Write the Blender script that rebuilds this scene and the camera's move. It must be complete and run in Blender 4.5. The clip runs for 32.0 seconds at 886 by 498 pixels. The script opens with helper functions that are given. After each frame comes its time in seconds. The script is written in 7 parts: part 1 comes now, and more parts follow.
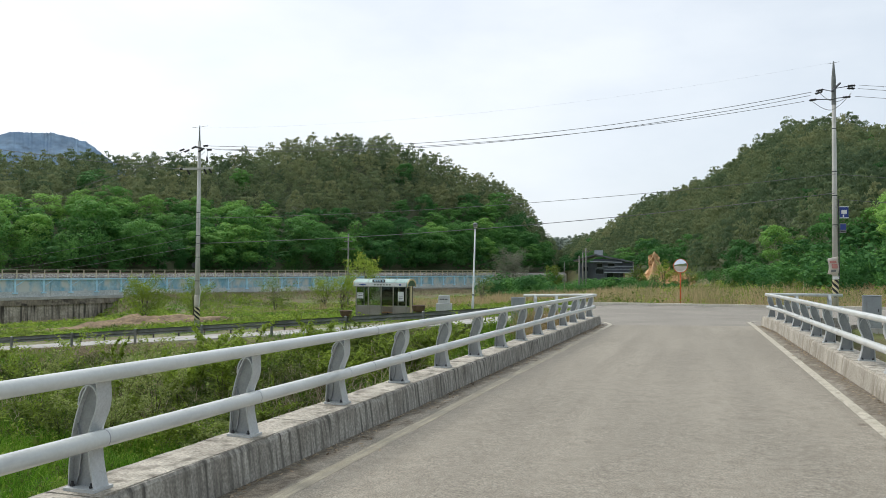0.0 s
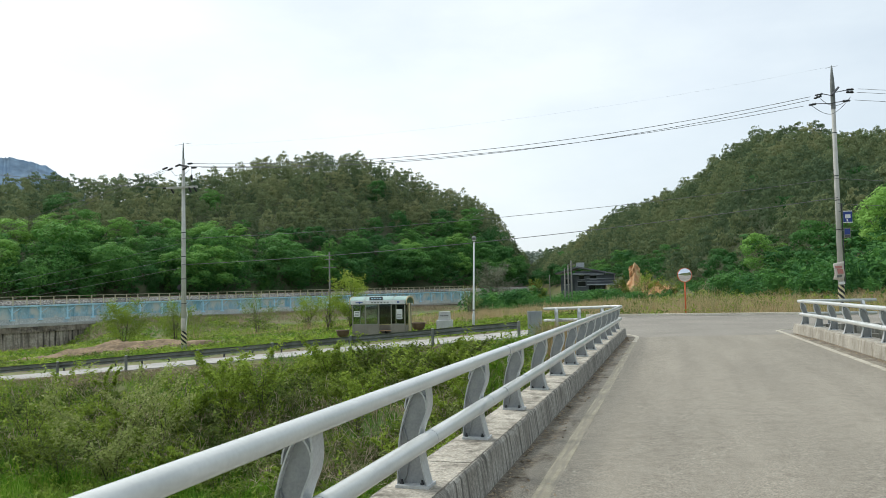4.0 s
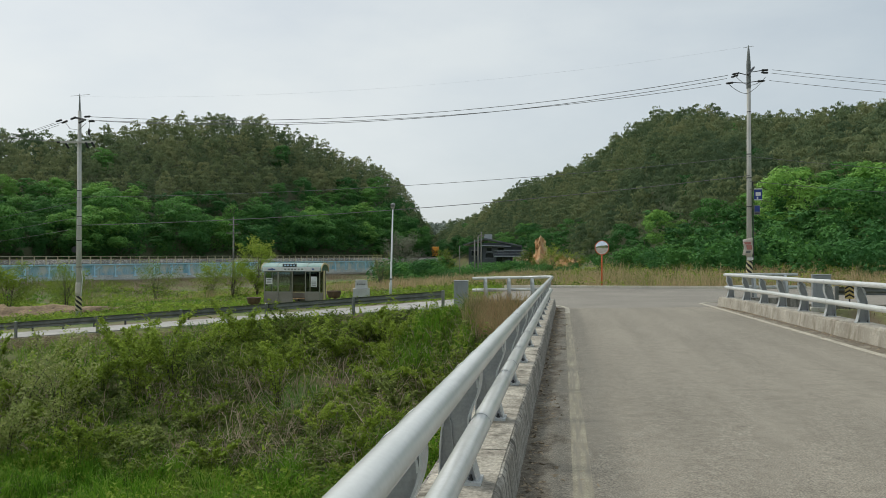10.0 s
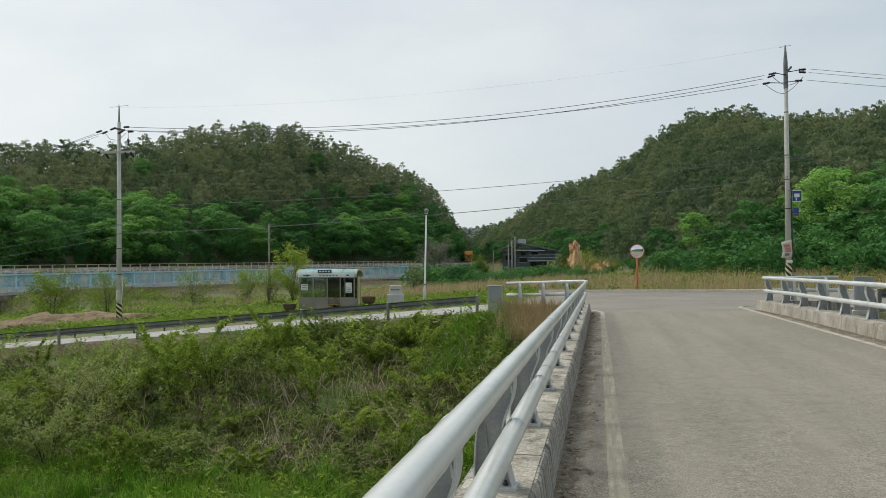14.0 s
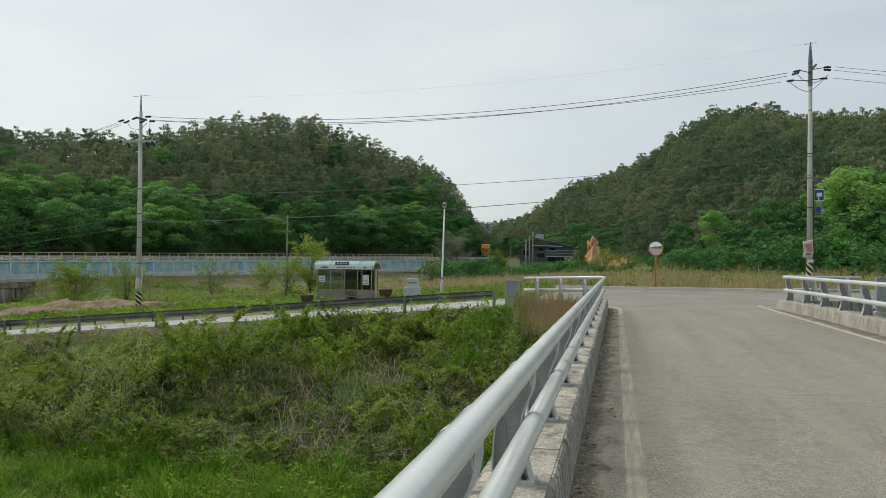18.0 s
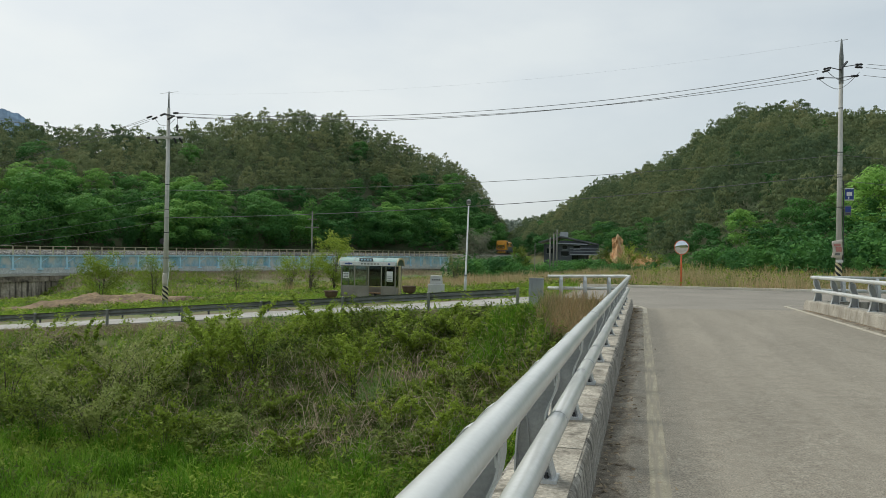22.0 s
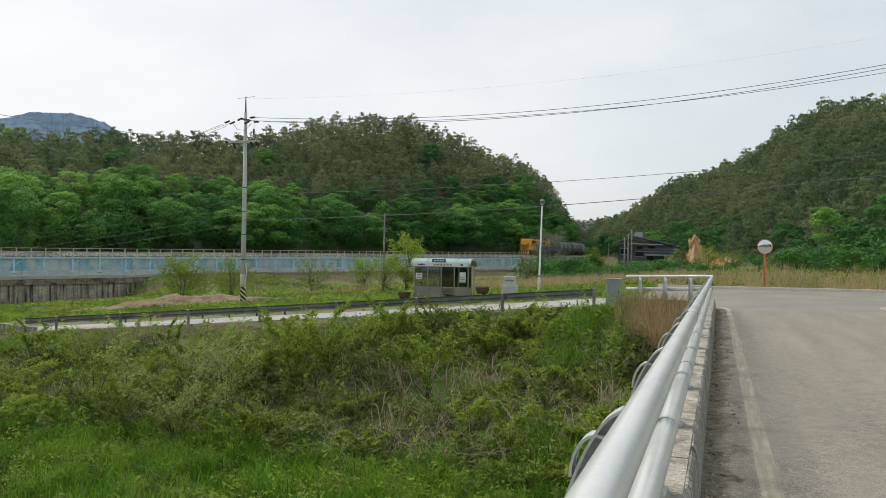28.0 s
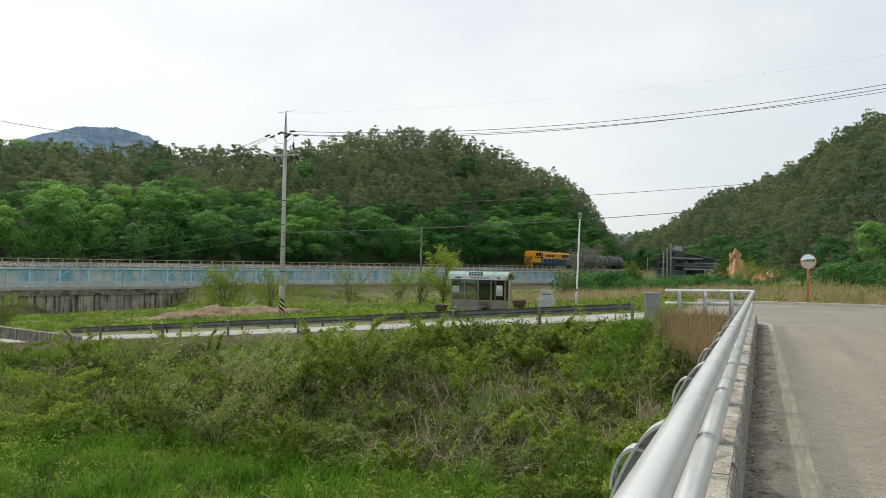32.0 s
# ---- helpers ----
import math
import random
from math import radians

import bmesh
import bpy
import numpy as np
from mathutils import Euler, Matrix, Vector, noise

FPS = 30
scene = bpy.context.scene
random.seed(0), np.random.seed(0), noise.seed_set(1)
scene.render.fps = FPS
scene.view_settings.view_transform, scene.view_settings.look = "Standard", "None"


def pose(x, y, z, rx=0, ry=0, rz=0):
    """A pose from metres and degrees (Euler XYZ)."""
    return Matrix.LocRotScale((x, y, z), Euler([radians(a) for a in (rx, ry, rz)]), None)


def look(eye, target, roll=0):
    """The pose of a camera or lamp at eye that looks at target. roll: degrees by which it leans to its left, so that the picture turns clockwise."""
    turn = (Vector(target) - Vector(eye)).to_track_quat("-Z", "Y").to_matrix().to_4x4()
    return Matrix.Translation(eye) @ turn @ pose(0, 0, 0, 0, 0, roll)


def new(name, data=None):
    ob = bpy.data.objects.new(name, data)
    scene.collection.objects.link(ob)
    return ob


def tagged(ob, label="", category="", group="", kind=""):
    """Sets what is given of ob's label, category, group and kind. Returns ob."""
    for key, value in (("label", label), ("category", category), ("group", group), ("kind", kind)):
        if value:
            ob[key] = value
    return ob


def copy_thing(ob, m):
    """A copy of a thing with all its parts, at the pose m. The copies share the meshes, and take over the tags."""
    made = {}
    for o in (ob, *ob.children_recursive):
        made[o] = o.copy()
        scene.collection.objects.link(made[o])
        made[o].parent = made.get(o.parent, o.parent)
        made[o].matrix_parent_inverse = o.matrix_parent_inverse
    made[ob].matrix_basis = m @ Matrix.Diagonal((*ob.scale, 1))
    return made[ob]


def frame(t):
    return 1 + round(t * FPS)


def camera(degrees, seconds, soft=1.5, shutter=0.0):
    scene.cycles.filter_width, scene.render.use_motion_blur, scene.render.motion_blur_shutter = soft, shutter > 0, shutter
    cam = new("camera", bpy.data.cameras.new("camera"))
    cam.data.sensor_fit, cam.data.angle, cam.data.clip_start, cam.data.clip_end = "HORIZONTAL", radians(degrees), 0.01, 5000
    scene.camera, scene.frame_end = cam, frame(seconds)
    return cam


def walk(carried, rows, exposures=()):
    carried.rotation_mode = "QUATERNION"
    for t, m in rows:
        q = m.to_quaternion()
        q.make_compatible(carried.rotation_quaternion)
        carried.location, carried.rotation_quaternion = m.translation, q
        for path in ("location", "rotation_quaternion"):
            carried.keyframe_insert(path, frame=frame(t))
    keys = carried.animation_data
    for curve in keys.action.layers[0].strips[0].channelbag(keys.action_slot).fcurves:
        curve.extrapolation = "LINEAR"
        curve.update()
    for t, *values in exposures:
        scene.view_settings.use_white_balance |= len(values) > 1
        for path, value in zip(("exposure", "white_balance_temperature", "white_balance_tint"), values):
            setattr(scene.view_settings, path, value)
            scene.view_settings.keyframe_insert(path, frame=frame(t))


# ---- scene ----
cam = camera(58.0, 32.0, soft=0.5)
PATH = [
    (0, (3.951, -4.297, 1.955), (3.332, -2.396, 2.013), 0.34),
    (0.5, (3.716, -4.251, 1.960), (3.053, -2.365, 2.021), -0.01),
    (1, (3.458, -4.192, 1.973), (2.756, -2.321, 2.035), -0.56),
    (1.5, (3.207, -4.065, 1.959), (2.480, -2.203, 2.022), -0.92),
    (2, (2.903, -3.881, 1.940), (2.150, -2.029, 2.008), -1.31),
    (2.5, (2.625, -3.826, 1.933), (1.863, -1.978, 2.003), -1.18),
    (3, (2.311, -3.729, 1.928), (1.620, -1.854, 2.001), -1.43),
    (3.5, (2.041, -3.653, 1.917), (1.435, -1.749, 2.005), -1.30),
    (5.5, (0.852, -2.998, 1.846), (0.408, -1.051, 1.955), -1.08),
    (6, (0.626, -2.832, 1.828), (0.208, -0.879, 1.930), -1.09),
    (6.5, (0.545, -2.736, 1.822), (0.190, -0.770, 1.907), -1.04),
    (7, (0.495, -2.669, 1.814), (0.161, -0.699, 1.895), -0.64),
    (7.5, (0.489, -2.646, 1.805), (0.170, -0.673, 1.880), -0.33),
    (8, (0.493, -2.624, 1.796), (0.184, -0.649, 1.855), 0.24),
    (8.5, (0.486, -2.604, 1.794), (0.182, -0.628, 1.837), 0.27),
    (9, (0.496, -2.594, 1.789), (0.193, -0.618, 1.822), 0.22),
    (9.5, (0.498, -2.605, 1.795), (0.197, -0.628, 1.823), 0.17),
    (10, (0.503, -2.619, 1.795), (0.200, -0.642, 1.818), -0.00),
    (10.5, (0.510, -2.637, 1.795), (0.199, -0.662, 1.816), -0.22),
    (11, (0.522, -2.655, 1.803), (0.196, -0.682, 1.821), -0.32),
    (11.5, (0.516, -2.653, 1.803), (0.176, -0.682, 1.823), -0.40),
    (12, (0.517, -2.654, 1.804), (0.167, -0.685, 1.826), -0.46),
    (12.5, (0.518, -2.656, 1.804), (0.155, -0.690, 1.829), -0.49),
    (13, (0.525, -2.659, 1.807), (0.152, -0.694, 1.836), -0.49),
    (13.5, (0.512, -2.653, 1.803), (0.131, -0.690, 1.836), -0.45),
    (14, (0.512, -2.651, 1.802), (0.126, -0.689, 1.838), -0.45),
    (14.5, (0.505, -2.644, 1.798), (0.115, -0.682, 1.838), -0.42),
    (16.5, (0.489, -2.631, 1.789), (0.080, -0.674, 1.825), 0.01),
    (17, (0.489, -2.629, 1.788), (0.073, -0.673, 1.820), 0.20),
    (17.5, (0.483, -2.628, 1.791), (0.061, -0.673, 1.818), 0.33),
    (18, (0.482, -2.634, 1.787), (0.054, -0.681, 1.808), 0.51),
    (18.5, (0.482, -2.638, 1.788), (0.047, -0.686, 1.805), 0.59),
    (19, (0.484, -2.641, 1.790), (0.043, -0.690, 1.805), 0.77),
    (19.5, (0.478, -2.640, 1.789), (0.031, -0.690, 1.803), 0.86),
    (20, (0.480, -2.648, 1.790), (0.027, -0.700, 1.803), 0.92),
    (20.5, (0.478, -2.650, 1.797), (0.019, -0.703, 1.810), 0.98),
    (21, (0.480, -2.651, 1.795), (0.013, -0.706, 1.807), 0.97),
    (21.5, (0.477, -2.648, 1.794), (0.001, -0.706, 1.807), 0.99),
    (22, (0.480, -2.640, 1.791), (-0.006, -0.700, 1.804), 0.95),
    (22.5, (0.486, -2.640, 1.793), (-0.009, -0.702, 1.807), 0.92),
    (23, (0.488, -2.638, 1.792), (-0.014, -0.702, 1.808), 0.85),
    (23.5, (0.489, -2.633, 1.791), (-0.023, -0.700, 1.809), 0.74),
    (24, (0.493, -2.642, 1.795), (-0.027, -0.711, 1.813), 0.69),
    (24.5, (0.486, -2.627, 1.791), (-0.040, -0.698, 1.812), 0.67),
    (25, (0.487, -2.629, 1.789), (-0.046, -0.701, 1.811), 0.63),
    (25.5, (0.487, -2.631, 1.794), (-0.050, -0.705, 1.815), 0.65),
    (27.5, (0.303, -2.425, 1.754), (-0.303, -0.519, 1.765), 0.81),
    (28, (0.263, -2.404, 1.745), (-0.392, -0.514, 1.759), 0.75),
    (28.5, (0.260, -2.402, 1.745), (-0.423, -0.522, 1.766), 0.57),
    (29, (0.263, -2.423, 1.747), (-0.438, -0.550, 1.775), 0.57),
    (29.5, (0.264, -2.445, 1.748), (-0.453, -0.578, 1.782), 0.56),
    (30, (0.267, -2.492, 1.753), (-0.466, -0.631, 1.794), 0.59),
    (30.5, (0.261, -2.469, 1.749), (-0.488, -0.616, 1.793), 0.54),
    (31, (0.264, -2.467, 1.754), (-0.493, -0.617, 1.798), 0.69),
    (31.5, (0.259, -2.469, 1.748), (-0.496, -0.617, 1.792), 0.89),
    (32, (0.265, -2.471, 1.747), (-0.476, -0.614, 1.792), 1.06),
]
EXPOSURES = [(0, 0.28, 6380, 10), (1, 0.36, 6300, 8), (2, 0.14, 6380, 9), (3, 0.51, 6330, 7), (3.5, 0.45, 6330, 7), (5.5, 0.02, 6500, 6), (6, -0.03, 6500, 6), (7, -0.26, 6500, 6), (8, -0.12, 6500, 6), (9, -0.09, 6500, 6), (11, -0.04, 6540, 7), (14, 0.0, 6560, 7), (20, -0.06, 6550, 6), (23, 0.0, 6550, 6), (25, 0.03, 6600, 7), (28, 0.12, 6650, 9), (30, 0.2, 6710, 9), (32, 0.2, 6710, 9)]
walk(cam, [(t, look(eye, target, roll)) for t, eye, target, roll in PATH], EXPOSURES)

# ---------- world and sun ----------
world = bpy.data.worlds.new("sky")
scene.world = world
world.use_nodes = True
wt = world.node_tree
wt.nodes.clear()
w_out = wt.nodes.new("ShaderNodeOutputWorld")
w_bg = wt.nodes.new("ShaderNodeBackground")
w_sky = wt.nodes.new("ShaderNodeTexSky")
w_sky.sky_type, w_sky.sun_disc = "NISHITA", False
SUN_AZ, SUN_EL = -62.0, 52.0
w_sky.sun_elevation, w_sky.sun_rotation = radians(SUN_EL), radians(SUN_AZ)
w_sky.air_density, w_sky.dust_density, w_sky.ozone_density = 1.0, 2.0, 1.0
w_co = wt.nodes.new("ShaderNodeTexCoord")
w_map = wt.nodes.new("ShaderNodeMapping")
w_map.inputs["Scale"].default_value = (1.0, 1.0, 2.6)
w_noise = wt.nodes.new("ShaderNodeTexNoise")
w_noise.inputs["Scale"].default_value, w_noise.inputs["Detail"].default_value, w_noise.inputs["Roughness"].default_value = 2.1, 6.0, 0.55
w_ramp = wt.nodes.new("ShaderNodeValToRGB")
w_ramp.color_ramp.elements[0].position, w_ramp.color_ramp.elements[0].color = 0.30, (0.62, 0.62, 0.62, 1)
w_ramp.color_ramp.elements[1].position, w_ramp.color_ramp.elements[1].color = 0.62, (0.93, 0.93, 0.93, 1)
# the veil of cloud is brightest round the hidden sun
w_dot = wt.nodes.new("ShaderNodeVectorMath")
w_dot.operation = "DOT_PRODUCT"
w_dot.inputs[1].default_value = (math.sin(radians(SUN_AZ)) * 0.85, math.cos(radians(SUN_AZ)) * 0.85, 0.52)
w_veil = wt.nodes.new("ShaderNodeValToRGB")
w_veil.color_ramp.elements[0].position, w_veil.color_ramp.elements[0].color = 0.05, (5.6, 6.35, 7.1, 1)
w_veil.color_ramp.elements[1].position, w_veil.color_ramp.elements[1].color = 0.95, (9.3, 9.5, 9.6, 1)
w_mix = wt.nodes.new("ShaderNodeMix")
w_mix.data_type = "RGBA"
wt.links.new(w_co.outputs["Generated"], w_map.inputs["Vector"])
wt.links.new(w_map.outputs["Vector"], w_noise.inputs["Vector"])
wt.links.new(w_noise.outputs["Fac"], w_ramp.inputs["Fac"])
wt.links.new(w_co.outputs["Generated"], w_dot.inputs[0])
wt.links.new(w_dot.outputs["Value"], w_veil.inputs["Fac"])
wt.links.new(w_ramp.outputs["Color"], w_mix.inputs["Factor"])
wt.links.new(w_sky.outputs["Color"], w_mix.inputs[6])
wt.links.new(w_veil.outputs["Color"], w_mix.inputs[7])
wt.links.new(w_mix.outputs[2], w_bg.inputs["Color"])
w_bg.inputs["Strength"].default_value = 0.1
wt.links.new(w_bg.outputs[0], w_out.inputs[0])

sun = new("sun", bpy.data.lights.new("sun", "SUN"))
sun.data.energy, sun.data.angle, sun.data.color = 1.6, radians(14), (1.0, 0.96, 0.9)
sun.matrix_world = look((math.sin(radians(SUN_AZ)) * 50 * 0.62, math.cos(radians(SUN_AZ)) * 50 * 0.62, 39), (0, 0, 0))

# ---------- materials ----------
def nodes_of(name):
    m = bpy.data.materials.new(name)
    m.use_nodes = True
    nt = m.node_tree
    return m, nt, nt.nodes["Principled BSDF"]


def mat(name, c1, c2, scale=3.0, rough=0.7, bump=0.0, metal=0.0, fine=40.0, fine_amount=0.25, stretch=(1, 1, 1), local=False, spread=(0.35, 0.65), stain=None):
    """A surface of two colours in broad patches, with fine grain and relief; stain: (colour, scale, stretch, low, high)."""
    m, nt, bsdf = nodes_of(name)
    N, L = nt.nodes.new, nt.links.new
    co = N("ShaderNodeTexCoord") if local else N("ShaderNodeNewGeometry")
    mp = N("ShaderNodeMapping")
    mp.inputs["Scale"].default_value = stretch
    L(co.outputs["Object" if local else "Position"], mp.inputs["Vector"])
    n1 = N("ShaderNodeTexNoise")
    n1.inputs["Scale"].default_value, n1.inputs["Detail"].default_value = scale, 6
    L(mp.outputs[0], n1.inputs["Vector"])
    r1 = N("ShaderNodeValToRGB")
    r1.color_ramp.elements[0].position, r1.color_ramp.elements[0].color = spread[0], (*c1, 1)
    r1.color_ramp.elements[1].position, r1.color_ramp.elements[1].color = spread[1], (*c2, 1)
    L(n1.outputs["Fac"], r1.inputs["Fac"])
    n2 = N("ShaderNodeTexNoise")
    n2.inputs["Scale"].default_value, n2.inputs["Detail"].default_value = fine, 3
    L(mp.outputs[0], n2.inputs["Vector"])
    r2 = N("ShaderNodeMapRange")
    r2.inputs["From Min"].default_value, r2.inputs["From Max"].default_value = 0.25, 0.75
    r2.inputs["To Min"].default_value, r2.inputs["To Max"].default_value = 1 - fine_amount, 1 + fine_amount
    L(n2.outputs["Fac"], r2.inputs["Value"])
    mul = N("ShaderNodeVectorMath")
    mul.operation = "SCALE"
    L(r1.outputs["Color"], mul.inputs[0])
    L(r2.outputs[0], mul.inputs["Scale"])
    last = mul.outputs[0]
    if stain:
        col, sc, st, lo, hi = stain
        mp2 = N("ShaderNodeMapping")
        mp2.inputs["Scale"].default_value = st
        L(co.outputs["Object" if local else "Position"], mp2.inputs["Vector"])
        n3 = N("ShaderNodeTexNoise")
        n3.inputs["Scale"].default_value, n3.inputs["Detail"].default_value = sc, 7
        L(mp2.outputs[0], n3.inputs["Vector"])
        r3 = N("ShaderNodeMapRange")
        r3.inputs["From Min"].default_value, r3.inputs["From Max"].default_value = lo, hi
        L(n3.outputs["Fac"], r3.inputs["Value"])
        mx = N("ShaderNodeMix")
        mx.data_type = "RGBA"
        L(r3.outputs[0], mx.inputs["Factor"])
        L(last, mx.inputs[6])
        mx.inputs[7].default_value = (*col, 1)
        last = mx.outputs[2]
    L(last, bsdf.inputs["Base Color"])
    bsdf.inputs["Roughness"].default_value, bsdf.inputs["Metallic"].default_value = rough, metal
    if bump:
        b = N("ShaderNodeBump")
        b.inputs["Strength"].default_value, b.inputs["Distance"].default_value = bump, 0.01
        L(n2.outputs["Fac"], b.inputs["Height"])
        L(b.outputs[0], bsdf.inputs["Normal"])
    return m


def plain(name, col, rough=0.5, metal=0.0, fine=25.0, amount=0.12, local=True):
    return mat(name, tuple(c * 0.93 for c in col), tuple(min(1, c * 1.07) for c in col), 2.0, rough, 0.05, metal, fine, amount, local=local)


def leaf_mat(name, stops, through_light=0.3, rough=0.6):
    """Leaves: the colour runs over the stops with the mesh's own value "tint": by plant or tuft, and by height, which
    paints top light on trees.
    """
    m, nt, bsdf = nodes_of(name)
    N, L = nt.nodes.new, nt.links.new
    at = N("ShaderNodeAttribute")
    at.attribute_name = "tint"
    r = N("ShaderNodeValToRGB")
    while len(r.color_ramp.elements) < len(stops):
        r.color_ramp.elements.new(0.5)
    for k, (el, c) in enumerate(zip(r.color_ramp.elements, stops)):
        el.position, el.color = k / (len(stops) - 1), (*c, 1)
    L(at.outputs["Fac"], r.inputs["Fac"])
    L(r.outputs["Color"], bsdf.inputs["Base Color"])
    bsdf.inputs["Roughness"].default_value = rough
    bsdf.inputs["Specular IOR Level"].default_value = 0.08
    tr = N("ShaderNodeBsdfTranslucent")
    L(r.outputs["Color"], tr.inputs["Color"])
    mx = N("ShaderNodeMixShader")
    mx.inputs[0].default_value = through_light
    L(bsdf.outputs[0], mx.inputs[1])
    L(tr.outputs[0], mx.inputs[2])
    L(mx.outputs[0], nt.nodes["Material Output"].inputs[0])
    return m


def asphalt_mat():
    """Worn asphalt: lengthwise wear, fine stone grain, small pale spots, and grit and moss in the gutters along both kerbs."""
    m, nt, bsdf = nodes_of("asphalt")
    N, L = nt.nodes.new, nt.links.new
    geo = N("ShaderNodeNewGeometry")

    def grain(scale, stretch, detail, lo, hi, to_lo, to_hi):
        mp = N("ShaderNodeMapping")
        mp.inputs["Scale"].default_value = stretch
        L(geo.outputs["Position"], mp.inputs["Vector"])
        n = N("ShaderNodeTexNoise")
        n.inputs["Scale"].default_value, n.inputs["Detail"].default_value = scale, detail
        L(mp.outputs[0], n.inputs["Vector"])
        r = N("ShaderNodeMapRange")
        for k, v in (("From Min", lo), ("From Max", hi), ("To Min", to_lo), ("To Max", to_hi)):
            r.inputs[k].default_value = v
        L(n.outputs["Fac"], r.inputs["Value"])
        return r.outputs[0]

    def blend(fac, a, b):
        x = N("ShaderNodeMix")
        x.data_type = "RGBA"
        L(fac, x.inputs["Factor"])
        for v, k in ((a, 6), (b, 7)):
            if isinstance(v, tuple):
                x.inputs[k].default_value = (*v, 1)
            else:
                L(v, x.inputs[k])
        return x.outputs[2]

    wear = blend(grain(1.0, (1.3, 0.09, 1), 5, 0.36, 0.66, 0, 1), (0.236, 0.209, 0.164), (0.322, 0.286, 0.225))
    wear = blend(grain(0.25, (1, 0.6, 1), 4, 0.48, 0.72, 0, 0.7), wear, (0.202, 0.181, 0.141))
    wear = blend(grain(16, (1, 1, 1), 6, 0.4, 0.66, 0, 0.7), wear, (0.336, 0.306, 0.244))
    wear = blend(grain(5, (1, 1, 1), 6, 0.5, 0.7, 0, 0.45), wear, (0.19, 0.17, 0.132))
    wear = blend(grain(7, (1, 0.5, 1), 2, 0.72, 0.76, 0, 0.5), wear, (0.40, 0.38, 0.307))
    sep = N("ShaderNodeSeparateXYZ")
    L(geo.outputs["Position"], sep.inputs[0])
    off = N("ShaderNodeMath")
    off.operation = "SUBTRACT"
    L(sep.outputs[0], off.inputs[0])
    off.inputs[1].default_value = 3.18
    far = N("ShaderNodeMath")
    far.operation = "ABSOLUTE"
    L(off.outputs[0], far.inputs[0])
    jag = N("ShaderNodeMath")
    jag.operation = "ADD"
    L(far.outputs[0], jag.inputs[0])
    L(grain(2.2, (1.5, 0.8, 1), 8, 0.2, 0.8, -0.45, 0.45), jag.inputs[1])
    rim = N("ShaderNodeMapRange")
    rim.inputs["From Min"].default_value, rim.inputs["From Max"].default_value = 2.70, 2.86
    rim.inputs["To Max"].default_value = 0.92
    L(jag.outputs[0], rim.inputs["Value"])
    dirt = blend(grain(14, (1, 1, 1), 5, 0.35, 0.65, 0, 1), (0.105, 0.086, 0.06), (0.235, 0.198, 0.146))
    col = blend(rim.outputs[0], wear, dirt)
    sc = N("ShaderNodeVectorMath")
    sc.operation = "SCALE"
    L(col, sc.inputs[0])
    fine = grain(70, (1, 1, 1), 5, 0.3, 0.7, 0.55, 1.45)
    L(fine, sc.inputs["Scale"])
    L(sc.outputs[0], bsdf.inputs["Base Color"])
    bsdf.inputs["Roughness"].default_value = 0.88
    bp = N("ShaderNodeBump")
    bp.inputs["Strength"].default_value, bp.inputs["Distance"].default_value = 0.5, 0.01
    L(fine, bp.inputs["Height"])
    L(bp.outputs[0], bsdf.inputs["Normal"])
    return m


M_ASPHALT = asphalt_mat()
M_ASPHALT2 = mat("worn_asphalt", (0.228, 0.208, 0.172), (0.288, 0.262, 0.218), 0.3, 0.85, 0.4, 0, 40, 0.4)
M_CROAD = mat("road_concrete", (0.33, 0.315, 0.29), (0.45, 0.435, 0.40), 0.5, 0.85, 0.3, 0, 60, 0.18, stain=((0.25, 0.235, 0.21), 0.9, (1, 3, 1), 0.55, 0.8))
M_PAINT = mat("road_paint", (0.30, 0.268, 0.19), (0.40, 0.36, 0.262), 6, 0.8, 0.3, 0, 70, 0.3, stain=((0.262, 0.236, 0.184), 24, (1, 0.05, 1), 0.40, 0.62))
M_PAINT2 = mat("road_paint_cream", (0.42, 0.385, 0.30), (0.54, 0.50, 0.40), 4, 0.8, 0.3, 0, 70, 0.25, stain=((0.29, 0.262, 0.205), 14, (1, 0.5, 1), 0.5, 0.72))
M_KERB = mat("kerb_concrete", (0.27, 0.25, 0.21), (0.44, 0.415, 0.36), 2.6, 0.9, 0.7, 0, 38, 0.4, stain=((0.10, 0.093, 0.078), 3.6, (2.0, 3.6, 0.24), 0.45, 0.66))
M_KERBPALE = mat("kerb_pale_face", (0.33, 0.30, 0.245), (0.47, 0.435, 0.365), 1.6, 0.9, 0.6, 0, 38, 0.35, stain=((0.20, 0.17, 0.12), 2.4, (2.0, 2.4, 0.5), 0.52, 0.74))
M_KERBTOP = mat("kerb_cap_concrete", (0.315, 0.285, 0.232), (0.53, 0.49, 0.41), 3.5, 0.9, 0.6, 0, 40, 0.45, stain=((0.14, 0.125, 0.095), 6, (1, 1, 1), 0.5, 0.72))
M_RAIL = mat("rail_paint", (0.62, 0.64, 0.61), (0.71, 0.72, 0.69), 1.5, 0.22, 0.015, 0.0, 40, 0.04, stain=((0.36, 0.37, 0.37), 3, (2, 0.4, 2), 0.58, 0.9))
# darker than the post edges: shade of the recessed web put into the colour
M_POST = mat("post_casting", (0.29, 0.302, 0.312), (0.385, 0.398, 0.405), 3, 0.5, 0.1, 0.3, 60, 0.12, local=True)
M_GALV = mat("galvanised_steel", (0.16, 0.17, 0.16), (0.26, 0.268, 0.255), 2, 0.5, 0.1, 0.4, 30, 0.15, stain=((0.12, 0.1, 0.08), 2, (1, 1, 0.4), 0.58, 0.8))
